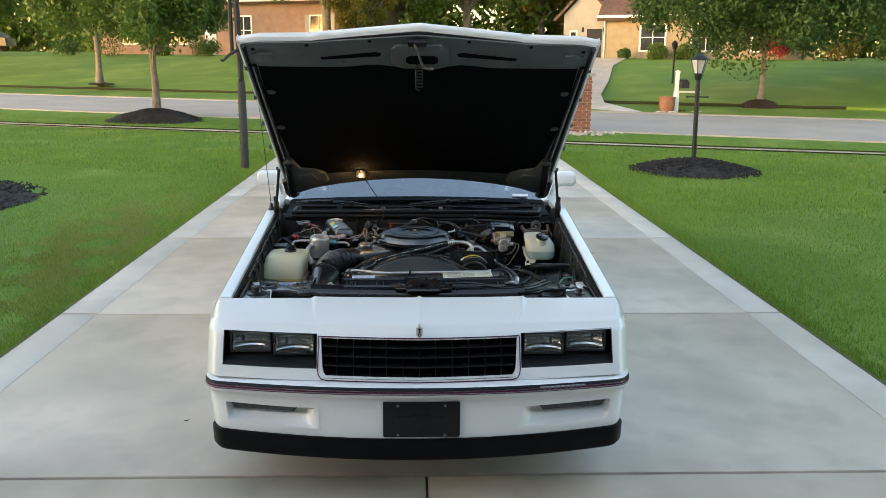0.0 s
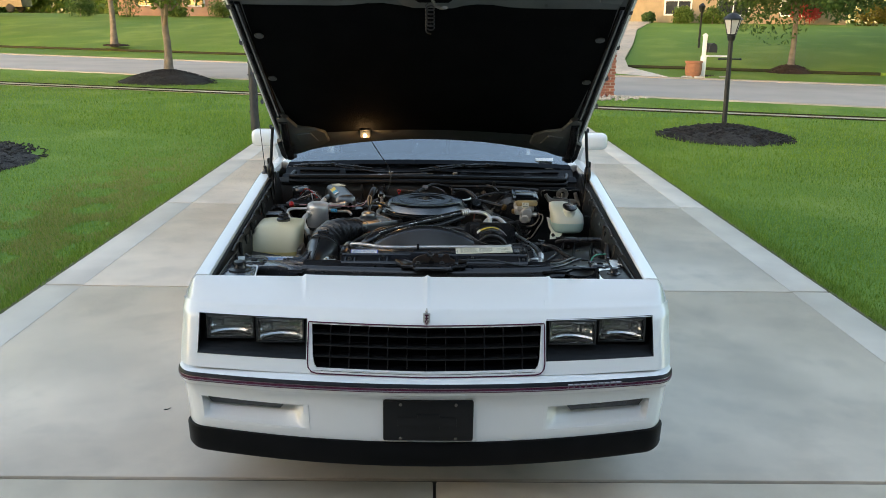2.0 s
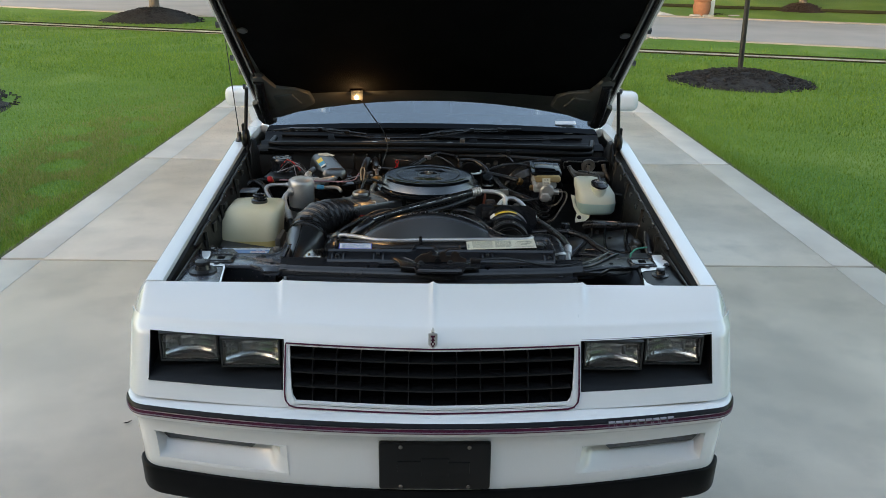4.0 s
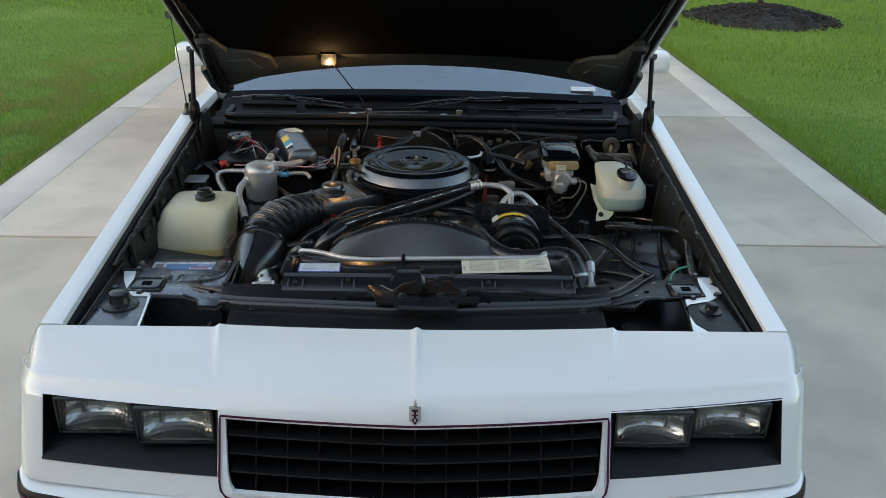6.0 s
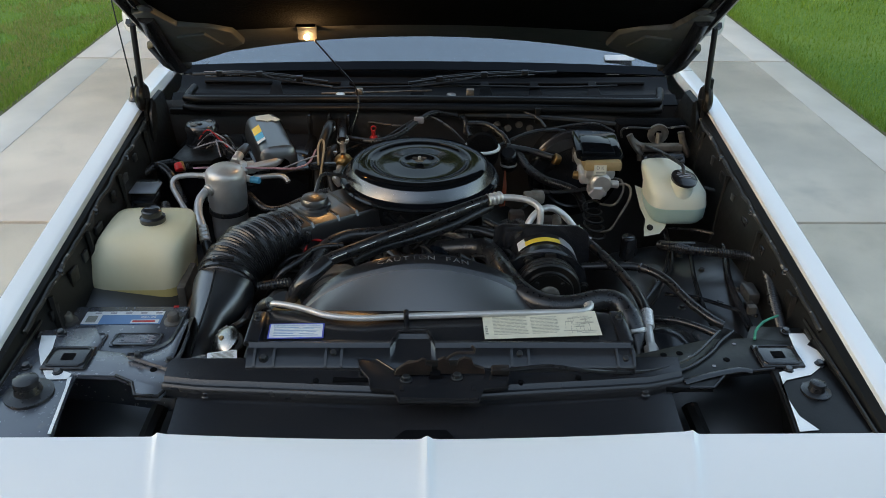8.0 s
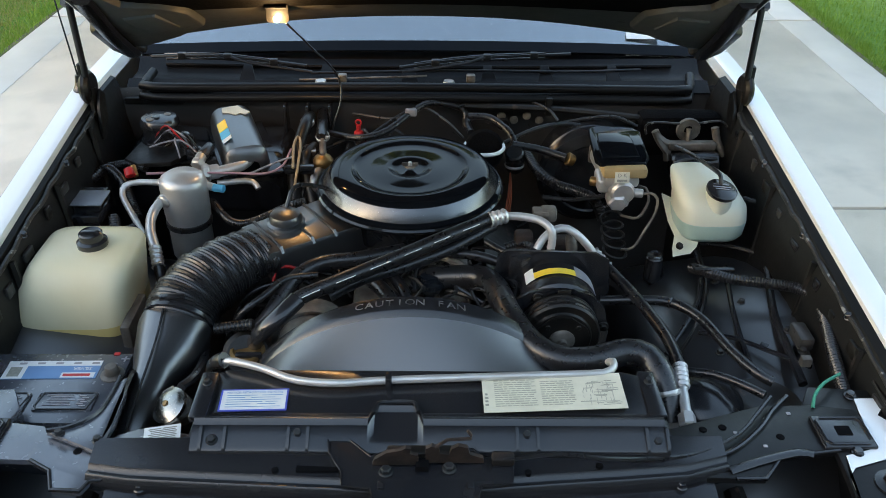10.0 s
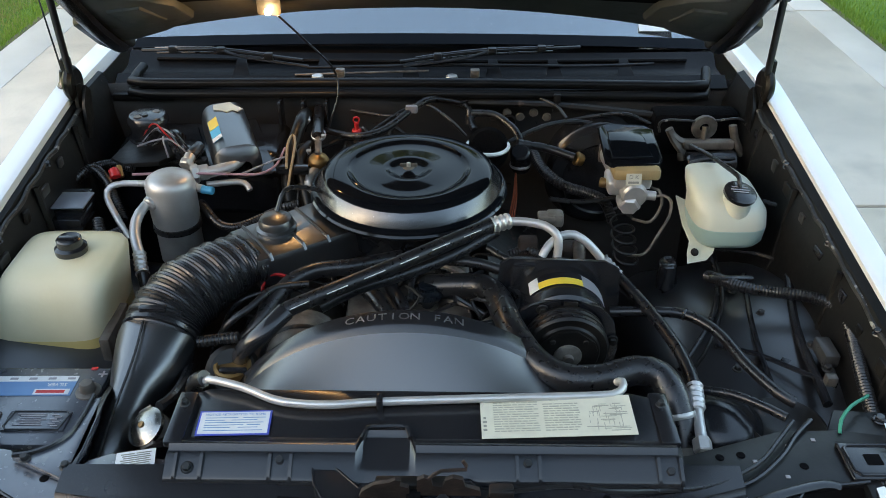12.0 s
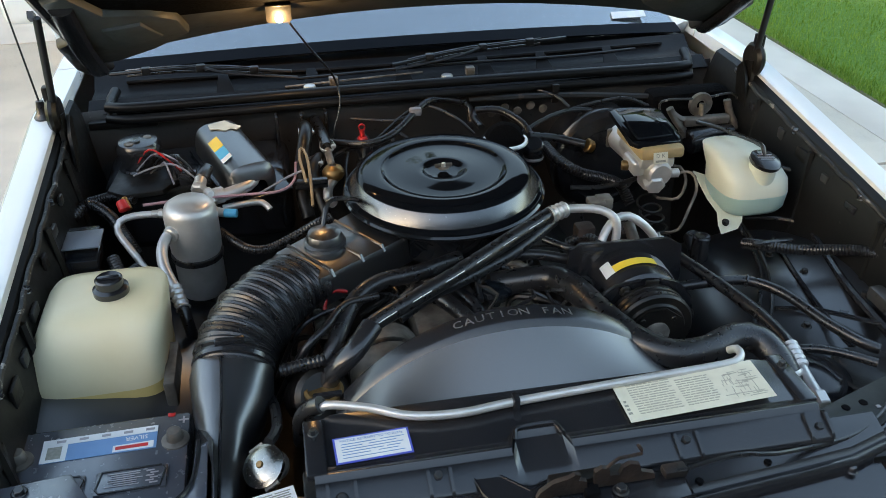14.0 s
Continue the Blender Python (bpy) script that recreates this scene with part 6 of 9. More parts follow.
# ---- radiator cover and latch ----
rc = part("radiator_cover", prism(B(), [(-0.350, 0.448, 0.842), (0.402, 0.440, 0.848), (0.405, 0.545, 0.853), (0.36, 0.56, 0.853), (-0.32, 0.575, 0.848), (-0.352, 0.56, 0.846)], (0, 0, 0.010), 0.004), BAYBLK, car, "black plastic radiator cover")
CB = (-0.352, -0.30, -0.19, -0.072, -0.062, -0.055, 0.001, 0.008, 0.017, 0.17, 0.30, 0.405)


def front_y(x):
    return -0.013 * (x + 0.35) / 0.75


def bay_in(x):
    return 0.030 if -0.063 < x < 0.009 else 0.0


face = [[(x, y + front_y(x) + bay_in(x) * k, z + 0.006 * (x + 0.35) / 0.75) for x in CB] for y, z, k in ((0.476, 0.852, 0.3), (0.462, 0.8555, 0.8), (0.456, 0.8615, 1), (0.450, 0.8625, 1), (0.446, 0.8585, 1), (0.442, 0.8555, 1), (0.438, 0.8585, 1), (0.433, 0.857, 1), (0.404, 0.8435, 0.6), (0.398, 0.838, 0.2), (0.396, 0.828, 0))]
part("cover_front", sheet(B(), face, 0.003), BAYBLK, rc, "ribbed sloping front edge")
for x in (-0.336, -0.298, -0.197, -0.166, 0.166, 0.199, 0.372, 0.404):
    g = front_y(x)
    part("cover_rib", prism(B(), [(x - 0.0025, a + g, b + 0.006 * (x + 0.35) / 0.75) for a, b in ((0.438, 0.8585), (0.430, 0.8625), (0.403, 0.849), (0.397, 0.838))], (0.005, 0, 0)), BAYBLK, rc)
for x in (-0.348, 0.400):
    part("cover_flange", box(B(), (x, 0.505, 0.858), (0.03, 0.11, 0.014), 0.004), BAYBLK, rc)
part("latch_scoop", tube(B(), [(-0.064, 0.458, 0.864), (-0.059, 0.474, 0.866), (-0.050, 0.480, 0.866), (-0.005, 0.480, 0.867), (0.004, 0.474, 0.867), (0.009, 0.458, 0.866)], 0.0042, 8), BAYBLK, rc, "raised rim of the latch recess")
for x, y, z in ((-0.183, 0.425, 0.8515), (-0.318, 0.415, 0.848), (0.182, 0.417, 0.8535), (0.389, 0.405, 0.850)):
    bolt(rc, (x, y, z), (0, -0.4, 0.9), 0.0065, BLACKMETAL)
for x, y in ((-0.348, 0.53), (0.400, 0.53)):
    bolt(rc, (x, y, 0.864), r=0.0055, material=BLACKMETAL)
LIP = [(-0.505, 0.372), (-0.437, 0.361), (-0.35, 0.355), (-0.274, 0.350), (-0.17, 0.343), (-0.07, 0.337), (0.015, 0.335), (0.10, 0.337), (0.22, 0.347), (0.33, 0.355), (0.43, 0.364), (0.50, 0.384)]
rows = [[(x, y + dy, z) for x, y in LIP] for dy, z in ((-0.012, 0.800), (-0.010, 0.818), (-0.004, 0.824), (0.001, 0.8225), (0.005, 0.8195), (0.010, 0.8225), (0.014, 0.828), (0.022, 0.829), (0.03, 0.832))]
rows.append([(x, 0.43, 0.836) for x, y in LIP])
crossbar = part("radiator_support", sheet(B(), rows, 0.003), SATIN, car, "black stamped steel radiator support")
wx, wy = -0.146, 0.376
part("support_window", box(B(), (wx, wy, 0.8335), (0.066, 0.030, 0.003)), PAD, crossbar)
part("window_rim", tube(B(), [(wx + u, wy + v, 0.8365) for u, v in ((-0.036, 0.019), (0.036, 0.019), (0.038, -0.019))], 0.004, 6, smooth=False), SATIN, crossbar)
for q in ((-0.105, 0.400, 0.836), (-0.088, 0.358, 0.833), (0.120, 0.362, 0.834)):
    bolt(crossbar, q, r=0.008, material=BLACKMETAL)
part("bolt_plate", prism(B(), [(0.088, 0.345, 0.831), (0.150, 0.347, 0.832), (0.150, 0.385, 0.834), (0.088, 0.383, 0.833)], (0, 0, 0.004), 0.001), SATIN, crossbar)
for q in ((-0.212, 0.366, 0.834), (0.180, 0.359, 0.834), (0.293, 0.372, 0.834)):
    part("round_hole", rod(B(), Vector(q) - Vector((0, 0, 0.006)), Vector(q) + Vector((0, 0, 0.0012)), 0.0055, n=12), PAD, crossbar)
latch = thing("hood_latch", (0.0, 0.39, 0.84), "rusty brown steel hood latch on the radiator support", "latch")
outline = ((-0.134, 0.415, 0.850), (-0.112, 0.426, 0.850), (-0.088, 0.402, 0.850), (-0.064, 0.378, 0.850), (-0.039, 0.388, 0.850), (0.096, 0.392, 0.850), (0.109, 0.376, 0.850), (0.156, 0.372, 0.850), (0.152, 0.324, 0.850), (0.105, 0.318, 0.850), (0.094, 0.281, 0.850), (-0.051, 0.283, 0.850), (-0.061, 0.315, 0.850), (-0.104, 0.320, 0.850), (-0.108, 0.350, 0.850), (-0.128, 0.385, 0.850))
part("base_plate", prism(B(), [Vector(q) - Vector((0, 0, 0.009)) for q in outline], (0, 0, 0.009), 0.003), SATIN, latch, "black stamped latch plate")
part("plate_edge", tube(B(), [Vector(q) + Vector((0, 0, -0.001)) for q in outline + outline[:1]], 0.0024, 6, smooth=False), BAYBLK, latch, "rolled plate edge")
for x in (-0.046, 0.088):
    part("plate_lug", box(B(), (x, 0.318, 0.851), (0.010, 0.014, 0.006), 0.002), BAYBLK, latch)
part("plate_rib", tube(B(), ((-0.048, 0.291, 0.851), (0.024, 0.287, 0.851), (0.093, 0.289, 0.851)), 0.004, 6), SATIN, latch)
P1, P2 = Vector((-0.023, 0.357, 0.852)), Vector((0.055, 0.357, 0.852))
part("striker_cheek", prism(B(), [P1 + Vector((u, 0, v)) for u, v in ((-0.038, 0), (-0.034, 0.012), (-0.016, 0.026), (0.006, 0.031), (0.014, 0.036), (0.022, 0.034), (0.02, 0.024), (0.032, 0.02), (0.034, 0))], (0, 0.007, 0)), RUST, latch, "rusted latch cheek")
part("striker_cheek", prism(B(), [P2 + Vector((u, 0.004, v)) for u, v in ((-0.034, 0), (-0.034, 0.03), (-0.024, 0.036), (-0.014, 0.032), (-0.012, 0.02), (0.002, 0.018), (0.006, 0.03), (0.016, 0.036), (0.03, 0.032), (0.034, 0.018), (0.054, 0.01), (0.056, 0))], (0, 0.007, 0)), RUST, latch, "rusted latch cheek")
part("cheek_web", box(B(), P1.lerp(P2, 0.5) + Vector((0.0, 0.018, 0.008)), (0.11, 0.02, 0.016), 0.004), GREASE, latch)
part("throat", box(B(), P1.lerp(P2, 0.5) + Vector((0.0, 0.004, 0.002)), (0.02, 0.03, 0.012), 0.001), PAD, latch)
part("release_lever", tube(B(), [P2 + Vector((-0.02, 0.006, 0.03)), P2 + Vector((0.0, 0.01, 0.044)), P2 + Vector((0.035, 0.014, 0.042)), P2 + Vector((0.03, 0.018, 0.055))], 0.0028, 6), RUST, latch)
part("pivot_block", box(B(), (0.140, 0.364, 0.858), (0.035, 0.02, 0.014), 0.004), RUST, latch)
for q in ((-0.039, 0.344, 0.851), (0.057, 0.350, 0.851)):
    bolt(latch, q, r=0.008, material=BLACKMETAL)
part("release_cable", tube(B(), [(0.140, 0.358, 0.862), (0.233, 0.368, 0.864), (0.291, 0.364, 0.858), (0.365, 0.380, 0.840), (0.441, 0.394, 0.832), (0.493, 0.415, 0.832), (0.540, 0.445, 0.832), (0.581, 0.489, 0.832), (0.617, 0.529, 0.832)], 0.0035, 6), RUBBER, latch, "thin black release cable")

# printed labels
def sticker(name, o, ex, ey, w, h, material, parent, label):
    """A thin label lying on a face; returns it and its pose (x along, y up)."""
    m = flat_pose(o, ex, ey)
    ob = part(name, box(B(), (0, 0, 0), (1, 1, 1), m=m @ Matrix.Diagonal((w, h, 0.0012, 1))), material, parent, label)
    return ob, m


def print_bars(parent, m, rows, h, material=INK, name="print_line", lift=0.0009):
    bm = B()
    for x, y, w in rows:
        box(bm, (0, 0, 0), (1, 1, 1), m=m @ Matrix.Translation((x, y, lift)) @ Matrix.Diagonal((w, h, 0.0006, 1)))
    tagged(part(name, bm, material, parent), kind="stuff")


lab, m = sticker("emission_label", (0.234, 0.503, 0.8665), (0.235, 0.002, 0.008), (0, 1, 0.04), 0.236, 0.082, PAPER, car, "yellowed printed emission label")
rr_ = random.Random(4)
words = []
for left, right, top, count in ((-0.098, -0.028, 0.031, 13), (-0.020, 0.036, 0.026, 12)):
    for k in range(count):
        x = left
        while x < right - 0.006:
            w = min(rr_.uniform(0.005, 0.016), right - x)
            words.append((x + w / 2, top - k * 0.0049, w))
            x += w + 0.0018
print_bars(lab, m, words, 0.0017, FADEDINK)
pipes, risers = [], []
for k in range(26):
    pipes.append((rr_.uniform(0.05, 0.10), -0.032 + 0.06 * rr_.random(), rr_.uniform(0.006, 0.026)))
    risers.append((-0.028 + 0.05 * rr_.random(), -rr_.uniform(0.048, 0.104), rr_.uniform(0.005, 0.016)))
print_bars(lab, m, pipes, 0.0010, FADEDINK)
print_bars(lab, m @ Matrix.Rotation(math.pi / 2, 4, "Z"), risers, 0.0010, FADEDINK)
print_bars(lab, m, [(-0.112, 0.0, 0.004), (-0.112, -0.008, 0.006), (-0.112, -0.016, 0.005), (-0.112, -0.024, 0.006)], 0.004)
bm = text_mesh(B(), "CATALYST", 0.009, m @ Matrix.Translation((-0.01, 0.036, 0.001)), 0.0002)
part("print_word", bm, INK, lab)
lab, m = sticker("service_label", (-0.265, 0.497, 0.857), (0.11, 0.004, -0.001), (0, 1, 0.04), 0.112, 0.05, BLUEINK, car, "white service label with blue border")
part("label_face", box(B(), (0, 0, 0), (1, 1, 1), m=m @ Matrix.Translation((0, 0, 0.0008)) @ Matrix.Diagonal((0.106, 0.044, 0.0006, 1))), PAPERW, lab)
print_bars(lab, m, [(-0.02, 0.010, 0.05), (0.03, 0.010, 0.035), (-0.03, 0.005, 0.03), (0.015, 0.005, 0.04), (0, 0.0, 0.09), (-0.015, -0.005, 0.06), (0.03, -0.005, 0.02), (-0.025, -0.010, 0.04), (0.022, -0.010, 0.03), (0, -0.016, 0.09)], 0.0010, BLUELAB, lift=0.0013)
part("print_word", text_mesh(B(), "NOTICE: RETROFITTED TO R134a", 0.0062, m @ Matrix.Translation((0, 0.0165, 0.0014)), 0.0002), BLUELAB, lab)
lab, m = sticker("small_label", (-0.408, 0.447, 0.829), (0.06, 0.012, 0.0), (-0.1, 1, 0), 0.058, 0.038, PAPERW, car, "small white printed label")
print_bars(lab, m, [(-0.012 + 0.002 * (k % 3), 0.013 - 0.0042 * k, 0.02) for k in range(7)] + [(0.012 - 0.002 * (k % 2), 0.013 - 0.0042 * k, 0.022) for k in range(7)], 0.0018)

# silver line over the cover
line = thing("cooler_line", (0, 0.54, 0.87), "bare silver metal line across the radiator cover", "pipe")
part("pipe", tube(B(), [(-0.338, 0.590, 0.850), (-0.324, 0.586, 0.866), (-0.263, 0.564, 0.869), (-0.213, 0.538, 0.869), (-0.174, 0.528, 0.869), (-0.119, 0.525, 0.869), (-0.042, 0.532, 0.869), (0.155, 0.540, 0.870), (0.303, 0.546, 0.870), (0.332, 0.551, 0.870), (0.346, 0.563, 0.870), (0.349, 0.582, 0.867), (0.344, 0.594, 0.855)], 0.0068, 12), ALUPAINT, line)
part("clip", box(B(), (-0.042, 0.532, 0.870), (0.011, 0.022, 0.022), 0.004), BAYBLK, line, "black plastic clip")
part("sleeve", tube(B(), [(-0.332, 0.59, 0.865), (-0.35, 0.60, 0.85), (-0.365, 0.62, 0.81), (-0.37, 0.65, 0.74)], 0.014, 10), RUBBER, line, "black rubber sleeve")

# ---- fan shroud ----
shroud = thing("fan_shroud", (0, 0.62, 0.6), "arched matte black fan shroud with raised caution lettering", "fan shroud")
SC, SR = -0.008, 0.36


def arc_z(x):
    return 0.562 + math.sqrt(max(0.0, SR * SR - (x - SC) ** 2))


def flat_z(x):
    a = abs(x - SC)
    return 0.832 - 0.35 * max(0, a - 0.22) ** 1.5 * 8


rows = []
sx = np.linspace(-0.305, 0.29, 33)
for f in np.linspace(0, 1, 13):
    g = f
    rows.append([(x, 0.545 + 0.115 * f, max(0.5, flat_z(x) * (1 - g) + (arc_z(x) - 0.008) * g)) for x in sx])
part("shroud_top", sheet(B(), rows, 0.004), mat("matte_shroud", (0.012, 0.012, 0.014), (0.018, 0.018, 0.02), rough=0.42, coarse=5, fine=160, bump=0.02, spread=0.04, spec=1.0, ior=1.95), shroud, "smooth black arch")
rows = [[(x, y, arc_z(x) + dz) for x in sx] for y, dz in ((0.654, -0.012), (0.660, -0.004), (0.666, 0.0), (0.694, 0.0), (0.698, -0.006), (0.699, -0.05))]
part("shroud_band", sheet(B(), rows, 0.004), BAYBLK, shroud, "rear band")
LETTER = mat("worn_raised_letter", (0.16, 0.16, 0.16), (0.05, 0.05, 0.05), rough=0.4, coarse=60, bump=0.1)
for k, ch in enumerate("CAUTION FAN"):
    if ch == " ":
        continue
    x = SC - 0.092 + k * 0.0184
    part("letter", text_mesh(B(), ch, 0.025, flat_pose((x, 0.677, arc_z(x) + 0.0012), (1, 0, -(x - SC) / math.sqrt(SR * SR - (x - SC) ** 2)), (0, 1, 0.0)), 0.003), LETTER, shroud)
for s in (-1, 1):
    x = SC + s * 0.122
    part("arrow_mark", text_mesh(B(), "-", 0.03, flat_pose((x, 0.680, arc_z(x) + 0.0012), (1, 0, -(x - SC) / math.sqrt(SR * SR - (x - SC) ** 2)), (0, 1, 0.0)), 0.003), BAYBLK, shroud)
part("shroud_skirt", sheet(B(), [[(x, 0.545, z) for x in (-0.36, 0, 0.38)] for z in (0.845, 0.35)], 0.006), BAYBLK, shroud)

# ---- engine ----
engine = thing("engine", (0, 1.0, 0.35), "black V8 engine with belts, hoses and wiring", "engine")
part("block", box(B(), (-0.01, 1.06, 0.52), (0.46, 0.6, 0.36), 0.03), GREASE, engine)
for s in (-1, 1):
    part("valve_cover", box(B(), (0, 0, 0), (1, 1, 1), m=Matrix.Translation((-0.01 + s * 0.21, 1.08, 0.70)) @ Matrix.Rotation(s * 0.5, 4, "Y") @ Matrix.Diagonal((0.15, 0.52, 0.09, 1))), GREASE, engine, "oily black valve cover")
    part("exhaust_manifold", tube(B(), [(s * 0.33, 0.85, 0.58), (s * 0.35, 1.1, 0.57), (s * 0.33, 1.3, 0.5)], 0.035, 10), RUST, engine)
part("intake_manifold", box(B(), (-0.01, 1.04, 0.73), (0.26, 0.44, 0.07), 0.02), IRON, engine)
part("timing_cover", box(B(), (-0.01, 0.765, 0.6), (0.3, 0.06, 0.3), 0.02), GREASE, engine)
part("thermostat_housing", rod(B(), (0.022, 1.016, 0.740), (0.033, 0.939, 0.800), 0.032, 0.028), GREASE, engine)
part("front_valve", lathe(B(), [(0.0, 0.0), (0.012, 0.0), (0.012, 0.02), (0.03, 0.022), (0.034, 0.032), (0.03, 0.04), (0.02, 0.044), (0.018, 0.05), (0, 0.052)], Matrix.Translation((0.027, 0.914, 0.770)), 20), GLOSSBLK, engine, "round black vacuum valve")
part("choke_housing", box(B(), (-0.053, 1.004, 0.790), (0.06, 0.05, 0.05), 0.01), GREASE, engine)
# fan and pulleys behind the shroud
for z, y, r, x in ((0.60, 0.71, 0.075, -0.01), (0.43, 0.72, 0.085, -0.01)):
    part("pulley", lathe(B(), [(0, -0.02), (r * 0.5, -0.02), (r * 0.55, -0.01), (r, -0.02), (r * 0.86, -0.008), (r, 0.004), (r * 0.86, 0.014), (r, 0.024), (0, 0.024)], Matrix.Translation((x, y, z)) @ Matrix.Rotation(-math.pi / 2, 4, "X"), 28), GREASE, engine)
# alternator
alt = part("alternator", lathe(B(), [(0, 0), (0.052, 0), (0.066, 0.012), (0.070, 0.03), (0.070, 0.09), (0.064, 0.1), (0.064, 0.115), (0.045, 0.13), (0, 0.13)], Matrix.Translation((-0.205, 0.72, 0.755)) @ Matrix.Rotation(-math.pi / 2, 4, "X"), 36), IRON, engine, "grey cast alternator")
part("alternator_fan", lathe(B(), [(0.02, -0.012), (0.058, -0.010), (0.06, -0.004), (0.02, -0.004)], Matrix.Translation((-0.205, 0.72, 0.755)) @ Matrix.Rotation(-math.pi / 2, 4, "X"), 28), IRON, alt)
for k in range(10):
    a = 2 * math.pi * k / 10
    part("cooling_slot", box(B(), (-0.205 + 0.05 * math.cos(a), 0.712, 0.755 + 0.05 * math.sin(a)), (0.012, 0.008, 0.012), 0.002), PAD, alt)
part("alternator_band", lathe(B(), [(0.0712, 0.05), (0.0724, 0.053), (0.0724, 0.06), (0.0712, 0.063)], Matrix.Translation((-0.205, 0.72, 0.755)) @ Matrix.Rotation(-math.pi / 2, 4, "X"), 36), GREASE, alt)
part("alternator_pulley", rod(B(), (-0.205, 0.68, 0.755), (-0.205, 0.71, 0.755), 0.035, n=20), GREASE, alt)
part("alternator_bracket", tube(B(), [(-0.17, 0.75, 0.82), (-0.1, 0.78, 0.83), (-0.05, 0.80, 0.80)], 0.012, 8, flat=0.5), GREASE, engine)
bolt(alt, (-0.155, 0.735, 0.828), r=0.009, material=IRON)
# round cap beside the fan (power steering)
ps = part("steering_pump", rod(B(), (-0.349, 0.795, 0.700), (-0.324, 0.715, 0.770), 0.05, 0.05, 24), GREASE, engine, "black steering pump")
part("pump_cap", lathe(B(), [(0.0, 0.0), (0.032, 0.0), (0.034, 0.008), (0.034, 0.014), (0.028, 0.016), (0.026, 0.012), (0, 0.012)], Matrix.Translation((-0.324, 0.715, 0.770)), 24), BRASS, ps, "black cap with brass rim")
part("cap_grip", box(B(), (-0.319, 0.698, 0.785), (0.05, 0.012, 0.01), 0.003), BAYBLK, ps)
# filler neck on the near left
cap = part("filler_neck", rod(B(), (-0.432, 0.601, 0.730), (-0.410, 0.544, 0.800), 0.026, 0.024, 20), IRON, engine, "metal filler neck")
CAPM = flat_pose((-0.426, 0.544, 0.800), (0.85, 0.15, 0.5), (-0.1, 0.9, 0.3))
part("pressure_cap", lathe(B(), [(0, -0.008), (0.030, -0.008), (0.034, -0.004), (0.034, 0.003), (0.028, 0.006), (0.022, 0.010), (0.008, 0.011), (0, 0.012)], CAPM, 26), CHROME, cap, "bright plated pressure cap")
part("cap_rivet", lathe(B(), [(0.006, 0.011), (0.005, 0.014), (0, 0.015)], CAPM, 12), BRASS, cap)
for s in (-1, 1):
    part("cap_ear", box(B(), (0, 0, 0), (1, 1, 1), m=CAPM @ Matrix.Translation((0, s * 0.034, -0.002)) @ Matrix.Diagonal((0.024, 0.008, 0.005, 1))), IRON, cap)
part("neck_hose", tube(B(), [(-0.418, 0.592, 0.800), (-0.405, 0.631, 0.790), (-0.411, 0.726, 0.760), (-0.441, 0.840, 0.720)], 0.009, 8), RUBBER, cap)

# compressor with pulley
CX, CZ = 0.286, 0.793
YM = Matrix.Rotation(-math.pi / 2, 4, "X")
comp = thing("ac_compressor", (CX, 0.8, CZ), "black round air-conditioning compressor with yellow label", "compressor")
part("body", lathe(B(), [(0, 0.09), (0.078, 0.09), (0.084, 0.096), (0.084, 0.22), (0.078, 0.23), (0, 0.23)], Matrix.Translation((CX, 0.71, CZ)) @ YM, 40), SATIN, comp)
part("pulley", lathe(B(), [(0.03, 0.0), (0.058, 0.0), (0.061, 0.005), (0.074, 0.005), (0.078, 0.010), (0.066, 0.017), (0.078, 0.024), (0.066, 0.031), (0.078, 0.038), (0.076, 0.046), (0.03, 0.05)], Matrix.Translation((CX, 0.742, CZ - 0.004)) @ YM, 48), GREASE, comp, "grooved belt pulley")
part("clutch_plate", prism(B(), [(CX + 0.056 * math.cos(a), 0.737, CZ - 0.004 + 0.056 * math.sin(a)) for a in (0.15, 0.55, 1.3, 2.0, 2.65, 3.4, 4.1, 4.75, 5.4)], (0, 0.006, 0), 0.001), GREASE, comp, "riveted clutch plate")
for a in (0.8, 2.3, 3.8, 5.2):
    part("rivet", rod(B(), (CX + 0.044 * math.cos(a), 0.738, CZ - 0.004 + 0.044 * math.sin(a)), (CX + 0.044 * math.cos(a), 0.734, CZ - 0.004 + 0.044 * math.sin(a)), 0.005, n=10), GREASE, comp)
part("hub_nut", lathe(B(), [(0, -0.014), (0.009, -0.014), (0.010, -0.005), (0.022, -0.003), (0.026, 0.0), (0.026, 0.004), (0, 0.004)], Matrix.Translation((CX, 0.734, CZ - 0.004)) @ YM, 20), IRON, comp, "bare steel hub nut")
for d in (0.013, 0.027):
    part("belt", lathe(B(), [(0.068, d), (0.0775, d), (0.0775, d + 0.008), (0.068, d + 0.008)], Matrix.Translation((CX, 0.742, CZ - 0.004)) @ YM, 48), RUBBER, comp)


def drum_label(name, y0, y1, a0, a1, r, material, label):
    rows = [[(CX + r * math.cos(a), y, CZ + r * math.sin(a)) for a in np.linspace(a0, a1, 11)] for y in (y0, y1)]
    part(name, sheet(B(), rows, 0.001), material, comp, label)


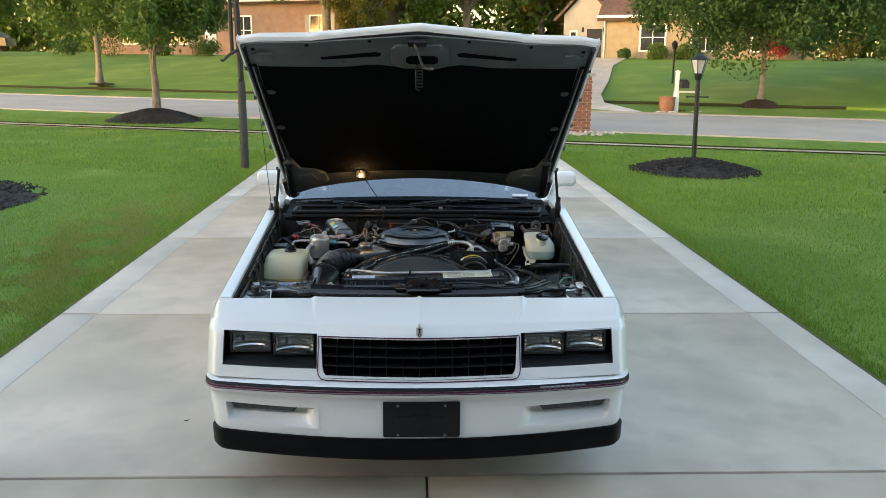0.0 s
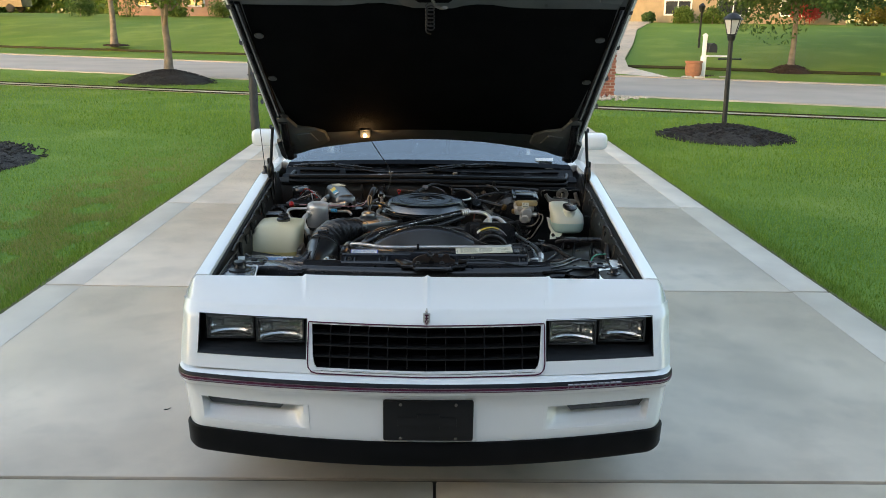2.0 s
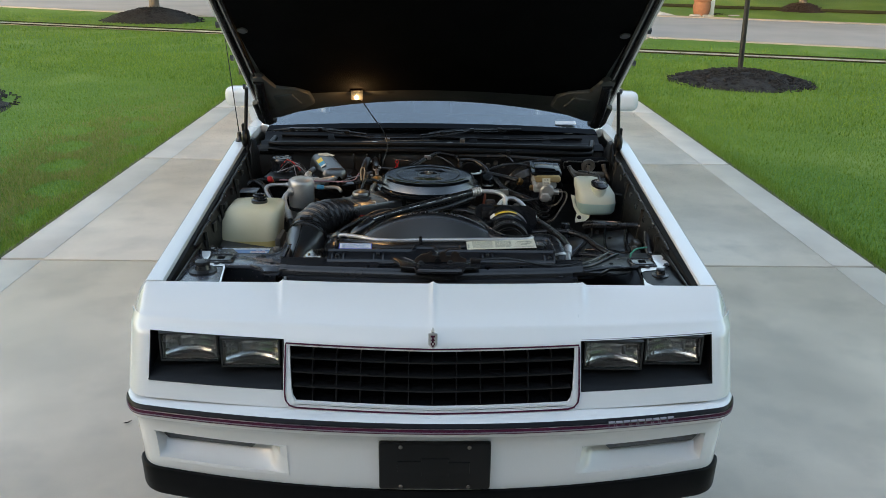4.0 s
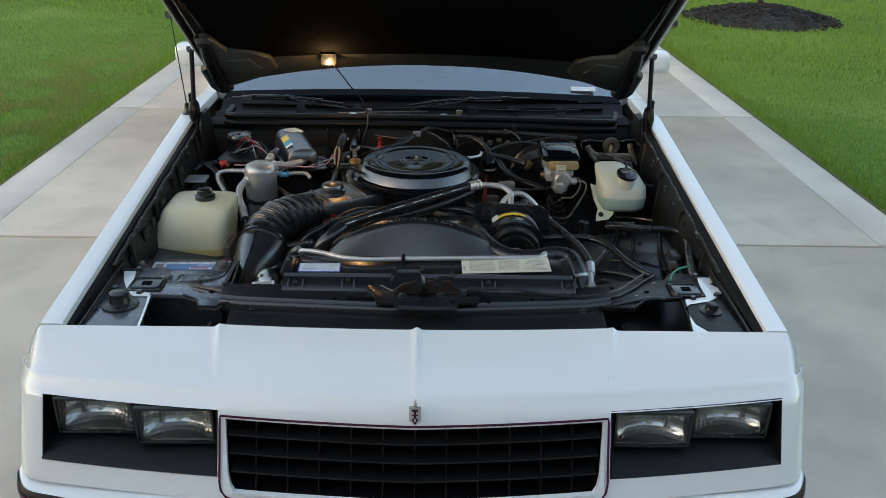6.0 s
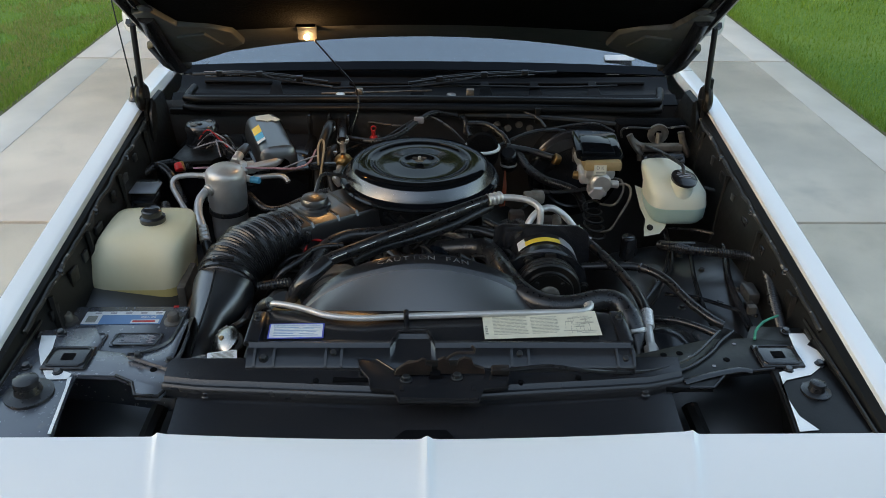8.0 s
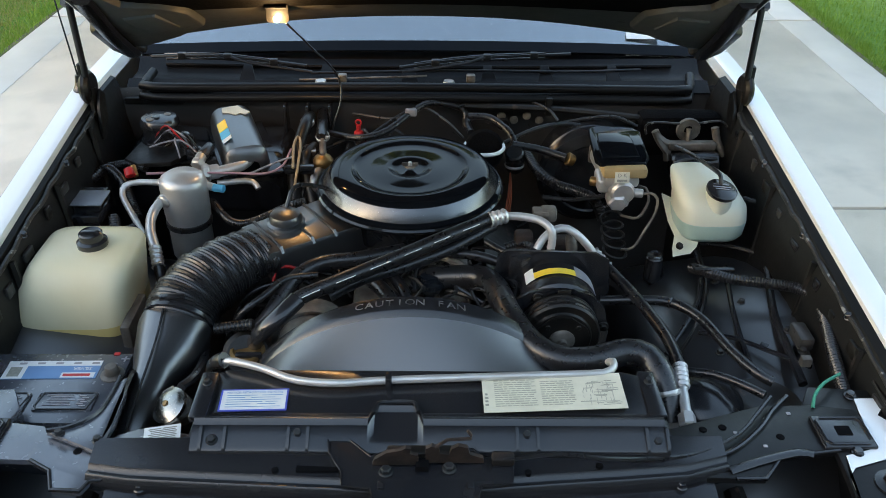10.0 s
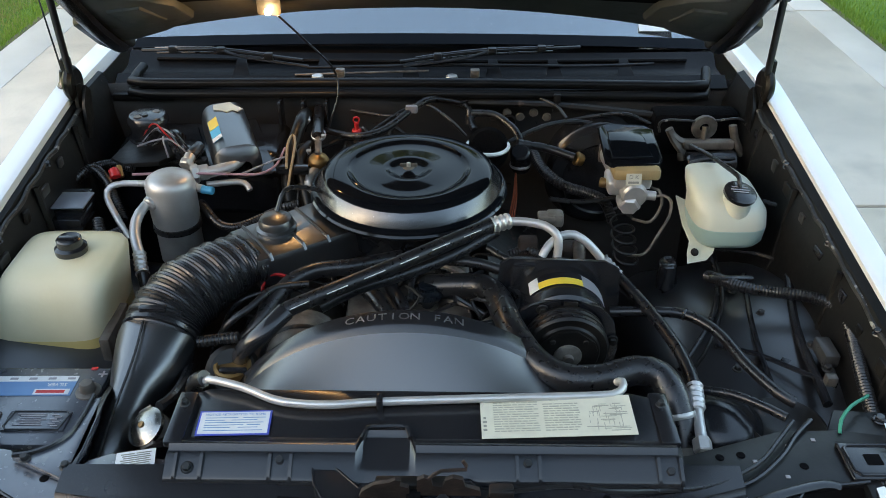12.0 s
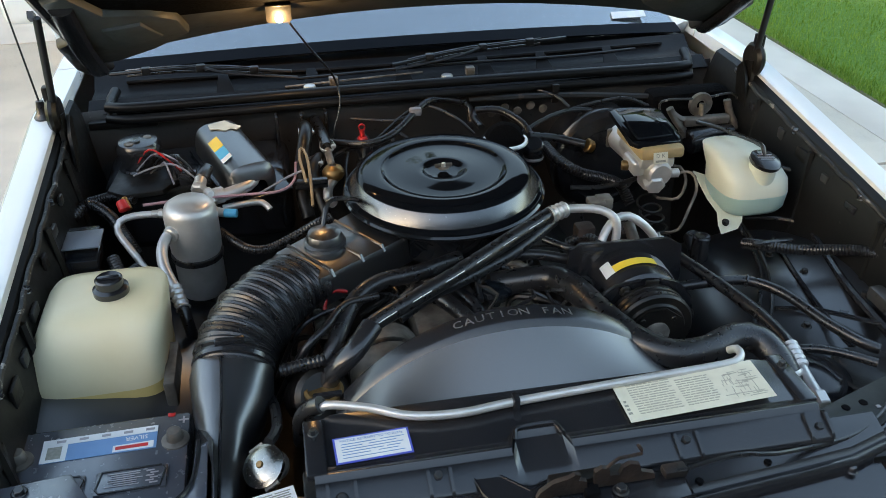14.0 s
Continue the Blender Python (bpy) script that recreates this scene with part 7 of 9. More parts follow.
drum_label("label_band", 0.840, 0.876, 0.35, 2.3, 0.0862, GREYINK, "grey label strip")
drum_label("label_end", 0.838, 0.876, 2.12, 2.4, 0.0868, PAPERW, "white label end")
drum_label("yellow_label", 0.838, 0.857, 1.15, 2.15, 0.0874, YELLOW, "yellow warning label")
drum_label("black_label", 0.859, 0.876, 1.15, 2.15, 0.0874, STRIPEBLK, "black label strip")
part("mount_bracket", prism(B(), [(CX + a, 0.795, CZ + b) for a, b in ((-0.118, 0.0), (-0.10, 0.045), (-0.062, 0.068), (-0.014, 0.078), (-0.010, 0.062), (0.022, 0.062), (0.026, 0.076), (0.064, 0.062), (0.092, 0.028), (0.105, -0.03), (0.098, -0.085), (0.06, -0.105), (-0.06, -0.105), (-0.105, -0.055))], (0, 0.012, 0), 0.003), BAYBLK, comp, "black mounting bracket")
part("bracket_hook", box(B(), (CX + 0.006, 0.79, CZ + 0.07), (0.026, 0.006, 0.018), 0.002), GREASE, comp)
part("rear_bracket", prism(B(), [(CX + a, 0.90, CZ + b) for a, b in ((-0.125, 0.0), (-0.118, 0.088), (-0.10, 0.100), (0.085, 0.094), (0.115, 0.075), (0.122, 0.0), (0.11, -0.06))], (0, 0.008, 0), 0.002), BAYBLK, comp, "black rear plate")
for a, b in ((-0.10, 0.025), (0.092, -0.012), (0.085, -0.075), (-0.045, 0.06)):
    bolt(comp, (CX + a, 0.793, CZ + b), (0, -1, 0), 0.008, GREASE)
part("belt", tube(B(), [(CX - 0.075, 0.708, CZ - 0.02), (0.12, 0.71, 0.66), (0.03, 0.712, 0.6)], 0.006, 6), RUBBER, engine)
part("belt", tube(B(), [(-0.24, 0.70, 0.73), (-0.14, 0.705, 0.62), (-0.08, 0.71, 0.58)], 0.006, 6), RUBBER, engine)
part("tensioner_bracket", prism(B(), [(a, 0.76, b) for a, b in ((0.08, 0.76), (0.12, 0.835), (0.2, 0.85), (0.22, 0.81), (0.17, 0.78), (0.16, 0.7), (0.1, 0.69))], (0, 0.02, 0), 0.003), GLOSSBLK, engine, "black slotted bracket")
part("bracket_arm", rod(B(), (0.131, 0.791, 0.820), (0.165, 0.818, 0.820), 0.006), IRON, engine)
part("relay_can", box(B(), (0.215, 0.910, 0.850), (0.05, 0.04, 0.07), 0.01), BAYBLK, engine)

# ---- air cleaner ----
AX, AY = -0.018, 1.195
ac = thing("air_cleaner", (AX, AY, 0.84), "round glossy black air cleaner with wide snorkel", "air cleaner")
TM = Matrix.Translation((AX, AY, 0.0))
part("base_pan", lathe(B(), [(0.0, 0.80), (0.13, 0.80), (0.175, 0.806), (0.185, 0.82), (0.19, 0.868), (0.205, 0.874), (0.216, 0.882), (0.218, 0.888), (0.214, 0.892), (0.2, 0.889), (0.19, 0.885)], TM, 72), GLOSSBLK, ac)
lid = part("lid", lathe(B(), [(0.213, 0.892), (0.2125, 0.896), (0.210, 0.8975), (0.206, 0.8985), (0.202, 0.902), (0.187, 0.928), (0.184, 0.9315), (0.179, 0.9345), (0.172, 0.9362), (0.160, 0.9372), (0.146, 0.9378), (0.137, 0.9376), (0.132, 0.9364), (0.128, 0.9340), (0.124, 0.9325), (0.118, 0.9320), (0.09, 0.9326), (0.06, 0.9342), (0.052, 0.9345), (0.047, 0.9338), (0.043, 0.9315), (0.038, 0.9285), (0.03, 0.9278), (0.0, 0.9278)], TM, 128), LIDBLK, ac, "glossy black dished lid", 60)
for r_, z_ in ((0.1330, 0.9364), (0.2125, 0.8955)):
    part("lid_bead", lathe(B(), [(r_ + 0.0014 * math.cos(a), z_ + 0.0014 * math.sin(a)) for a in np.linspace(0, 2 * math.pi, 9)], TM, 128), LIDBLK, lid)
# separate metallic band stands in for sky reflected on the black skirt
part("lid_band", lathe(B(), [(0.2030, 0.9018), (0.2020, 0.9040), (0.1882, 0.9280), (0.1870, 0.9295)], TM, 96), STEELBAND, lid, "metallic band for the sky sheen on the lid's skirt")
nut = part("wing_nut", rod(B(), (AX, AY, 0.934), (AX, AY, 0.948), 0.0045, n=12), ALU, lid, "bright wing nut")
for s in (-1, 1):
    part("wing", box(B(), (AX + s * 0.012, AY, 0.942), (0.014, 0.004, 0.009), 0.0015), IRON, nut)
part("nut_washer", rod(B(), (AX, AY, 0.934), (AX, AY, 0.939), 0.013, n=16), IRON, nut)
part("breather", rod(B(), (0.169, 1.427, 0.860), (0.164, 1.358, 0.905), 0.050, n=28), PAD, ac, "breather with silver rim")
part("breather_rim", lathe(B(), [(0.046, 0.0), (0.052, 0.0), (0.054, 0.004), (0.052, 0.008), (0.046, 0.008)], Matrix.Translation((0.164, 1.358, 0.905)), 30), ALUPAINT, ac)
# snorkel: flat ribbed duct from the pan to the round flexible hose
s0, s1 = Vector((-0.165, 1.108, 0.842)), Vector((-0.348, 0.976, 0.842))
dirn = (s1 - s0).normalized()
acr = Vector((-dirn.y, dirn.x, 0))
pts = [s0 + acr * 0.082 - dirn * 0.02, s0 - acr * 0.08 + dirn * 0.01, s1 - acr * 0.07, s1 + acr * 0.07]
sn = part("snorkel", prism(B(), [p - Vector((0, 0, 0.035)) for p in pts], (0, 0, 0.066), 0.012), DUCT, ac, "flat ribbed black snorkel")
for f in (0.06, 0.3, 0.54, 0.86):
    a = s0.lerp(s1, f)
    w_ = 0.079 - 0.010 * f
    part("snorkel_rib", tube(B(), [a + acr * w_ + Vector((0, 0, 0.02)), a + acr * (w_ - 0.006) + Vector((0, 0, 0.031)), a - acr * (w_ - 0.006) + Vector((0, 0, 0.031)), a - acr * w_ + Vector((0, 0, 0.016)), a - acr * w_ - Vector((0, 0, 0.02))], 0.0042, 8, smooth=False), DUCT, sn)
part("snorkel_seam", tube(B(), [s0 - acr * 0.079, s1 - acr * 0.070], 0.0055, 6), DUCT, sn)
for f in (0.18, 0.42, 0.68):
    a = s0.lerp(s1, f) - acr * (0.079 - 0.010 * f)
    part("seam_clip", box(B(), a, (0.010, 0.012, 0.022), 0.003), DUCT, sn)
hp = Vector((-0.288, 1.040, 0.872))
mo = part("vacuum_motor", lathe(B(), [(0.040, 0.0), (0.042, 0.012), (0.036, 0.016), (0.036, 0.024), (0.032, 0.032), (0.02, 0.037), (0, 0.038)], Matrix.Translation(hp - Vector((0, 0, 0.004))), 28), DUCT, sn, "round black vacuum motor")
part("motor_slot", box(B(), hp + Vector((0.002, 0, 0.033)), (0.05, 0.006, 0.004), 0.001, m=Matrix.Translation(hp + Vector((0.002, 0.0, 0.032))) @ Matrix.Rotation(0.5, 4, "Z") @ Matrix.Diagonal((0.05, 0.005, 0.004, 1))), PAD, mo)
part("vacuum_line", tube(B(), [hp + Vector((0.0, 0.02, 0.03)), hp + Vector((0.015, 0.05, 0.065)), hp + Vector((0.05, 0.08, 0.055)), hp + Vector((0.1, 0.12, 0.02))], 0.005, 8), RUBBER, sn)

# flexible intake hose and its lower duct
intake = thing("intake_duct", (-0.45, 0.75, 0.7), "black corrugated intake hose with angled plastic duct", "intake duct")
part("flex_hose", tube(B(), [(-0.338, 0.984, 0.842), (-0.372, 0.952, 0.842), (-0.408, 0.908, 0.838), (-0.442, 0.862, 0.828), (-0.464, 0.820, 0.813), (-0.472, 0.785, 0.795)], lambda w: 0.077 - 0.006 * w + 0.002 * math.sin(w * 57) + 0.0015 * math.sin(w * 23 + 1), 30, ribs=0.0026, pitch=0.0062, flat=lambda w: 0.52 + 0.46 * min(1.0, w * 1.6)), RUBBER, intake, "corrugated black hose")
part("hose_clamp", lathe(B(), [(0.069, -0.006), (0.0715, -0.004), (0.0715, 0.004), (0.069, 0.006)], frame_of((-0.472, 0.79, 0.798), (-0.476, 0.765, 0.787))[0], 30), BAYBLK, intake)
part("clamp_latch", box(B(), (-0.47, 0.775, 0.866), (0.05, 0.014, 0.012), 0.003), BAYBLK, intake)
rows = []
for y, z, w, h, x in ((0.785, 0.795, 0.069, 0.064, -0.474), (0.755, 0.785, 0.070, 0.063, -0.476), (0.70, 0.768, 0.058, 0.055, -0.482), (0.64, 0.755, 0.038, 0.05, -0.490), (0.56, 0.745, 0.03, 0.045, -0.492), (0.50, 0.735, 0.026, 0.042, -0.494), (0.46, 0.70, 0.026, 0.04, -0.494)):
    e = 2.6 if y < 0.76 else 2.0
    ring = []
    for k in range(25):
        a = 2 * math.pi * k / 24
        c, s_ = math.cos(a), math.sin(a)
        ring.append((x + w * math.copysign(abs(c) ** (2 / e), c), y + 0.3 * h * s_, z + h * math.copysign(abs(s_) ** (2 / e), s_)))
    rows.append(ring)
part("lower_duct", sheet(B(), rows), DUCT, intake, "smooth black plastic duct")
part("duct_seam", tube(B(), [(-0.487, 0.785, 0.858), (-0.488, 0.70, 0.824), (-0.491, 0.6, 0.803), (-0.494, 0.5, 0.779)], 0.0025, 6), BAYBLK, intake)

# ---- battery ----
bat = thing("battery", (-0.69, 0.63, 0.58), "black car battery with blue and white label", "battery")
# case and cover carry the sky sheen in their base colour
part("case", box(B(), (-0.688, 0.625, 0.67), (0.28, 0.185, 0.18), 0.008), SHEENBLK, bat)
part("cover", box(B(), (-0.688, 0.625, 0.765), (0.286, 0.19, 0.018), 0.006), SHEENBLK, bat)
for x in (-0.80, -0.565):
    part("terminal", lathe(B(), [(0.022, 0.0), (0.022, 0.003), (0.014, 0.006), (0.0115, 0.02), (0.010, 0.022), (0, 0.022)], Matrix.Translation((x, 0.655, 0.774)), 18), IRON, bat, "grey lead terminal post")
lab, m = sticker("label", (-0.682, 0.669, 0.7748), (1, 0.01, 0), (0, 1, 0), 0.175, 0.05, BLUELAB, bat, "blue and white battery label")
part("label_top", box(B(), (0, 0, 0), (1, 1, 1), m=m @ Matrix.Translation((0.0, 0.0175, 0.0008)) @ Matrix.Diagonal((0.175, 0.014, 0.0006, 1))), PAPERW, lab)
print_bars(lab, m, [(-0.06 + 0.034 * k, 0.0175, 0.014) for k in range(5)], 0.005, GREYINK, lift=0.0013)
part("label_end", box(B(), (0, 0, 0), (1, 1, 1), m=m @ Matrix.Translation((-0.068, -0.007, 0.0008)) @ Matrix.Diagonal((0.038, 0.036, 0.0006, 1))), PAPERW, lab)
part("label_code", box(B(), (0, 0, 0), (1, 1, 1), m=m @ Matrix.Translation((-0.068, -0.006, 0.0012)) @ Matrix.Diagonal((0.022, 0.026, 0.0006, 1))), INK, lab)
part("label_badge", box(B(), (0, 0, 0), (1, 1, 1), m=m @ Matrix.Translation((0.052, -0.016, 0.0008)) @ Matrix.Diagonal((0.062, 0.014, 0.0006, 1))), PAPERW, lab)
part("badge_bar", box(B(), (0, 0, 0), (1, 1, 1), m=m @ Matrix.Translation((0.05, -0.016, 0.0012)) @ Matrix.Diagonal((0.05, 0.007, 0.0006, 1))), RED, lab, "small red bar")
part("print_word", text_mesh(B(), "SILVER", 0.012, m @ Matrix.Translation((0.056, 0.002, 0.0012)) @ Matrix.Rotation(math.pi, 4, "Z"), 0.0003), PAPERW, lab)
for x in (-0.745, -0.625):
    plug = part("vent_cover", box(B(), (x, 0.58, 0.776), (0.105, 0.046, 0.006), 0.0025), SHEENBLK, bat)
    part("cover_rim", tube(B(), [(x + a, 0.58 + b, 0.779) for a, b in ((-0.05, -0.012), (-0.044, 0.021), (0.044, 0.021), (0.05, 0.012), (0.044, -0.021), (-0.044, -0.021), (-0.05, -0.012))], 0.002, 6, smooth=False), BAYBLK, plug)
    print_bars(plug, Matrix.Translation((x, 0.58, 0.7792)), [(-0.012 + 0.004 * (k % 2), 0.014 - 0.0042 * k, 0.050 - 0.008 * (k % 3)) for k in range(7)], 0.0016, GREYINK)
    print_bars(plug, Matrix.Translation((x + 0.031, 0.58, 0.7792)), [(0.006 * (k % 2) - 0.003, 0.012 - 0.005 * k, 0.012) for k in range(6)], 0.0024, GREYINK)
part("red_mark", box(B(), (-0.575, 0.715, 0.775), (0.012, 0.008, 0.002), 0.0008), RED, bat)
plus = B()
box(plus, (-0.555, 0.70, 0.775), (0.016, 0.003, 0.001))
box(plus, (-0.555, 0.70, 0.775), (0.003, 0.016, 0.001))
part("plus_mark", plus, GREYINK, bat)
bk = thing("battery_bracket", (-0.6, 0.5, 0.8), "black steel battery hold-down brace", "bracket")
# brace shares the black with sky sheen in its colour
part("brace_plate", prism(B(), [Vector(q) - Vector((0, 0, 0.01)) for q in ((-0.597, 0.452, 0.832), (-0.582, 0.458, 0.832), (-0.547, 0.469, 0.832), (-0.526, 0.496, 0.832), (-0.519, 0.542, 0.832), (-0.518, 0.576, 0.832), (-0.504, 0.583, 0.832), (-0.494, 0.533, 0.832), (-0.492, 0.467, 0.832), (-0.501, 0.407, 0.832))], (0, 0, 0.01), 0.003), SHEENBLK, bk)
part("brace_edge", tube(B(), ((-0.595, 0.452, 0.833), (-0.570, 0.457, 0.833), (-0.544, 0.472, 0.833), (-0.524, 0.499, 0.833), (-0.518, 0.543, 0.833), (-0.517, 0.584, 0.833)), 0.004, 6), SATIN, bk)
part("brace_web", prism(B(), ((-0.504, 0.583, 0.832), (-0.501, 0.407, 0.832), (-0.537, 0.513, 0.760), (-0.540, 0.701, 0.760)), (0.008, 0, 0)), SATIN, bk)
for q in ((-0.573, 0.445, 0.832), (-0.506, 0.430, 0.832)):
    bolt(bk, q, r=0.006, material=BLACKMETAL)

# ---- coolant reservoir ----
def tank(name, rings, material, parent, label="", n=32, e=5.0):
    """A moulded tank from rings of (x, y, half width, half depth, z), with rounded corners."""
    rows = []
    for x, y, w, d, z in rings:
        row = []
        for k in range(n + 1):
            a = 2 * math.pi * k / n
            c, s = math.cos(a), math.sin(a)
            row.append((x + w * math.copysign(abs(c) ** (2 / e), c), y + d * math.copysign(abs(s) ** (2 / e), s), z))
        rows.append(row)
    bm = sheet(B(), rows)
    for row in (rows[0], rows[-1]):
        bm.faces.new([bm.verts.new(p) for p in row[:-1]])
    bmesh.ops.remove_doubles(bm, verts=bm.verts, dist=1e-5)
    return part(name, bm, material, parent, label, 60)


res = thing("coolant_reservoir", (-0.7, 0.92, 0.63), "yellowed plastic coolant reservoir half full of amber fluid", "reservoir")
tank("tank_upper", [(-0.7115, 0.915, 0.121, 0.109, 0.762), (-0.710, 0.916, 0.120, 0.11, 0.78), (-0.698, 0.928, 0.112, 0.105, 0.835), (-0.69, 0.938, 0.106, 0.096, 0.862), (-0.688, 0.943, 0.098, 0.088, 0.873), (-0.688, 0.943, 0.08, 0.07, 0.878), (-0.688, 0.943, 0.02, 0.02, 0.879)], CREAM, res, "empty yellowed upper part")
tank("tank_lower", [(-0.715, 0.913, 0.10, 0.09, 0.618), (-0.715, 0.913, 0.112, 0.10, 0.626), (-0.715, 0.913, 0.119, 0.106, 0.65), (-0.713, 0.913, 0.1222, 0.1082, 0.735), (-0.7115, 0.915, 0.1212, 0.1092, 0.762)], COOLANT, res, "amber fluid level")
part("moulded_line", box(B(), (-0.70, 0.8045, 0.675), (0.09, 0.003, 0.003), 0.001), CREAM, res)
part("moulded_line", box(B(), (-0.70, 0.8045, 0.69), (0.075, 0.003, 0.009), 0.001), CREAM, res)
capm = Matrix.Translation((-0.677, 0.945, 0.876))
cp = part("cap", lathe(B(), [(0.030, 0.0), (0.031, 0.004), (0.031, 0.014), (0.026, 0.017), (0.024, 0.018), (0.024, 0.032), (0.021, 0.035), (0.017, 0.033), (0, 0.033)], capm, 28), BAYBLK, res, "black screw cap")
part("cap_grip", box(B(), (-0.677, 0.945, 0.9105), (0.036, 0.01, 0.006), 0.002), BAYBLK, cp)
part("strap", tube(B(), [(-0.835, 0.81, 0.76), (-0.832, 0.80, 0.70), (-0.82, 0.79, 0.62)], 0.004, 6), RUBBER, res)
part("side_bracket", box(B(), (-0.585, 0.85, 0.70), (0.02, 0.12, 0.16), 0.004), IRON, res)

# ---- accumulator and its lines ----
AM = Matrix.Translation((-0.553, 1.205, 0.0))
acc = thing("accumulator", (-0.553, 1.205, 0.65), "dull aluminium refrigerant accumulator canister", "canister")
part("canister", lathe(B(), [(0, 0.69), (0.045, 0.69), (0.05, 0.70), (0.05, 0.795), (0.053, 0.80), (0.053, 0.812), (0.054, 0.815), (0.055, 0.886), (0.05, 0.903), (0.038, 0.911), (0, 0.914)], AM, 40), ALU, acc)
part("strap", lathe(B(), [(0.0535, 0.778), (0.0545, 0.78), (0.0545, 0.79), (0.0535, 0.792), (0.049, 0.792)], AM, 40), RUBBER, acc, "black strap")


def fitting(parent, a, b, r=0.013, material=None):
    a, b = Vector(a), Vector(b)
    bm = hexnut(B(), a, a.lerp(b, 0.45), r)
    rod(bm, a.lerp(b, 0.4), b, r * 0.8)
    part("fitting", bm, material or ALU, parent)


c0 = Vector((-0.553, 1.205, 0.87))
fitting(acc, (-0.540, 1.285, 0.890), (-0.532, 1.318, 0.903), 0.017)
part("sensor_boot", rod(B(), (-0.532, 1.316, 0.902), (-0.516, 1.352, 0.914), 0.015, 0.012, 16), RUBBER, acc, "black rubber boot")
fitting(acc, (-0.526, 1.275, 0.875), (-0.487, 1.290, 0.875), 0.023)
fitting(acc, (-0.574, 1.192, 0.868), (-0.594, 1.160, 0.858), 0.022)
fitting(acc, (-0.516, 1.229, 0.870), (-0.482, 1.213, 0.870), 0.012)
part("blue_cap", rod(B(), (-0.486, 1.213, 0.870), (-0.459, 1.206, 0.870), 0.0095, n=14), CYAN, acc, "blue service cap")
part("suction_pipe", tube(B(), [(-0.506, 1.278, 0.875), (-0.472, 1.289, 0.877), (-0.435, 1.306, 0.882), (-0.420, 1.339, 0.885), (-0.432, 1.399, 0.870)], 0.0135, 12), ALU, acc, "bare aluminium pipe")
part("thin_pipe", tube(B(), [(-0.492, 1.271, 0.850), (-0.441, 1.283, 0.850), (-0.408, 1.284, 0.848), (-0.393, 1.272, 0.835)], 0.0075, 10), ALU, acc)
part("down_pipe", tube(B(), [(-0.581, 1.190, 0.862), (-0.603, 1.160, 0.855), (-0.610, 1.118, 0.845), (-0.601, 1.071, 0.830), (-0.584, 1.035, 0.810)], 0.0115, 12), ALUPAINT, acc, "silver down pipe")
part("ferrule", tube(B(), [(-0.585, 1.036, 0.812), (-0.570, 0.995, 0.790)], 0.015, 14, ribs=0.003, pitch=0.012), ALUPAINT, acc)
part("down_hose", tube(B(), [(-0.571, 0.999, 0.790), (-0.563, 0.979, 0.760), (-0.563, 0.999, 0.700)], 0.012, 10), RUBBER, acc)
part("side_pipe", tube(B(), [(-0.624, 1.235, 0.872), (-0.670, 1.235, 0.872), (-0.698, 1.225, 0.868), (-0.703, 1.209, 0.850), (-0.674, 1.171, 0.820), (-0.649, 1.150, 0.780)], 0.0075, 10), ALUPAINT, acc, "thin silver side pipe")
fitting(acc, (-0.611, 1.235, 0.872), (-0.635, 1.235, 0.872), 0.010)
part("service_valve", rod(B(), (-0.681, 1.259, 0.875), (-0.692, 1.281, 0.893), 0.007), BRASS, acc)
part("red_cap", rod(B(), (-0.686, 1.240, 0.885), (-0.694, 1.254, 0.900), 0.0125, 0.011, 14), RED, acc, "red service cap")

# ---- relay box ----
rl = thing("relay_box", (-0.75, 1.17, 0.80), "small black relay box with grey lid", "relay box")
part("base", box(B(), (-0.801, 1.169, 0.825), (0.13, 0.085, 0.03), 0.006), BAYBLK, rl)
part("box", box(B(), (-0.777, 1.195, 0.840), (0.075, 0.075, 0.045), 0.005), BAYBLK, rl)
part("lid", box(B(), (-0.764, 1.173, 0.863), (0.072, 0.072, 0.004), 0.0015), mat("grey_relay_lid", (0.20, 0.22, 0.25), (0.17, 0.19, 0.22), rough=0.3, coarse=20, bump=0.03), rl, "smooth grey lid")
for k in range(4):
    part("connector", box(B(), Vector((-0.825, 1.145, 0.845)) + Vector((0.012 * k - 0.012, 0.012 * (k % 2), 0)), (0.012, 0.018, 0.016), 0.003), BAYBLK, rl)
part("bracket", box(B(), (-0.814, 1.194, 0.790), (0.07, 0.05, 0.06), 0.005), GREASE, rl)

# ---- heater case, blower and cruise gear on the left ----
hv = thing("heater_case", (-0.5, 1.5, 0.8), "black moulded heater case with torn paper label", "heater case")
part("case_body", box(B(), (-0.55, 1.5, 0.775), (0.42, 0.2, 0.18), 0.03, seg=3), SATIN, hv)
M_ = Matrix.Translation((-0.464, 1.428, 0.897)) @ Matrix.Rotation(0.36, 4, "Z") @ Matrix.Rotation(0.08, 4, "X")
cover_rows = []
for f_, k_ in ((-0.128, 0.55), (-0.122, 0.85), (-0.11, 1.0), (0.0, 1.0), (0.11, 1.0), (0.122, 0.85), (0.128, 0.55)):
    cover_rows.append([M_ @ Vector((0.056 * k_ * math.copysign(abs(math.cos(a)) ** 0.55, math.cos(a)), f_, -0.04 + 0.078 * k_ * abs(math.sin(a)) ** 0.55)) for a in np.linspace(0, math.pi, 19)])
part("evaporator_cover", sheet(B(), cover_rows, 0.003), DUCT, hv, "glossy black evaporator cover")
part("box_rim", box(B(), (0, 0, 0), (1, 1, 1), 0.006, m=M_ @ Matrix.Translation((0.01, 0, -0.036)) @ Matrix.Diagonal((0.15, 0.28, 0.010, 1))), SATIN, hv)
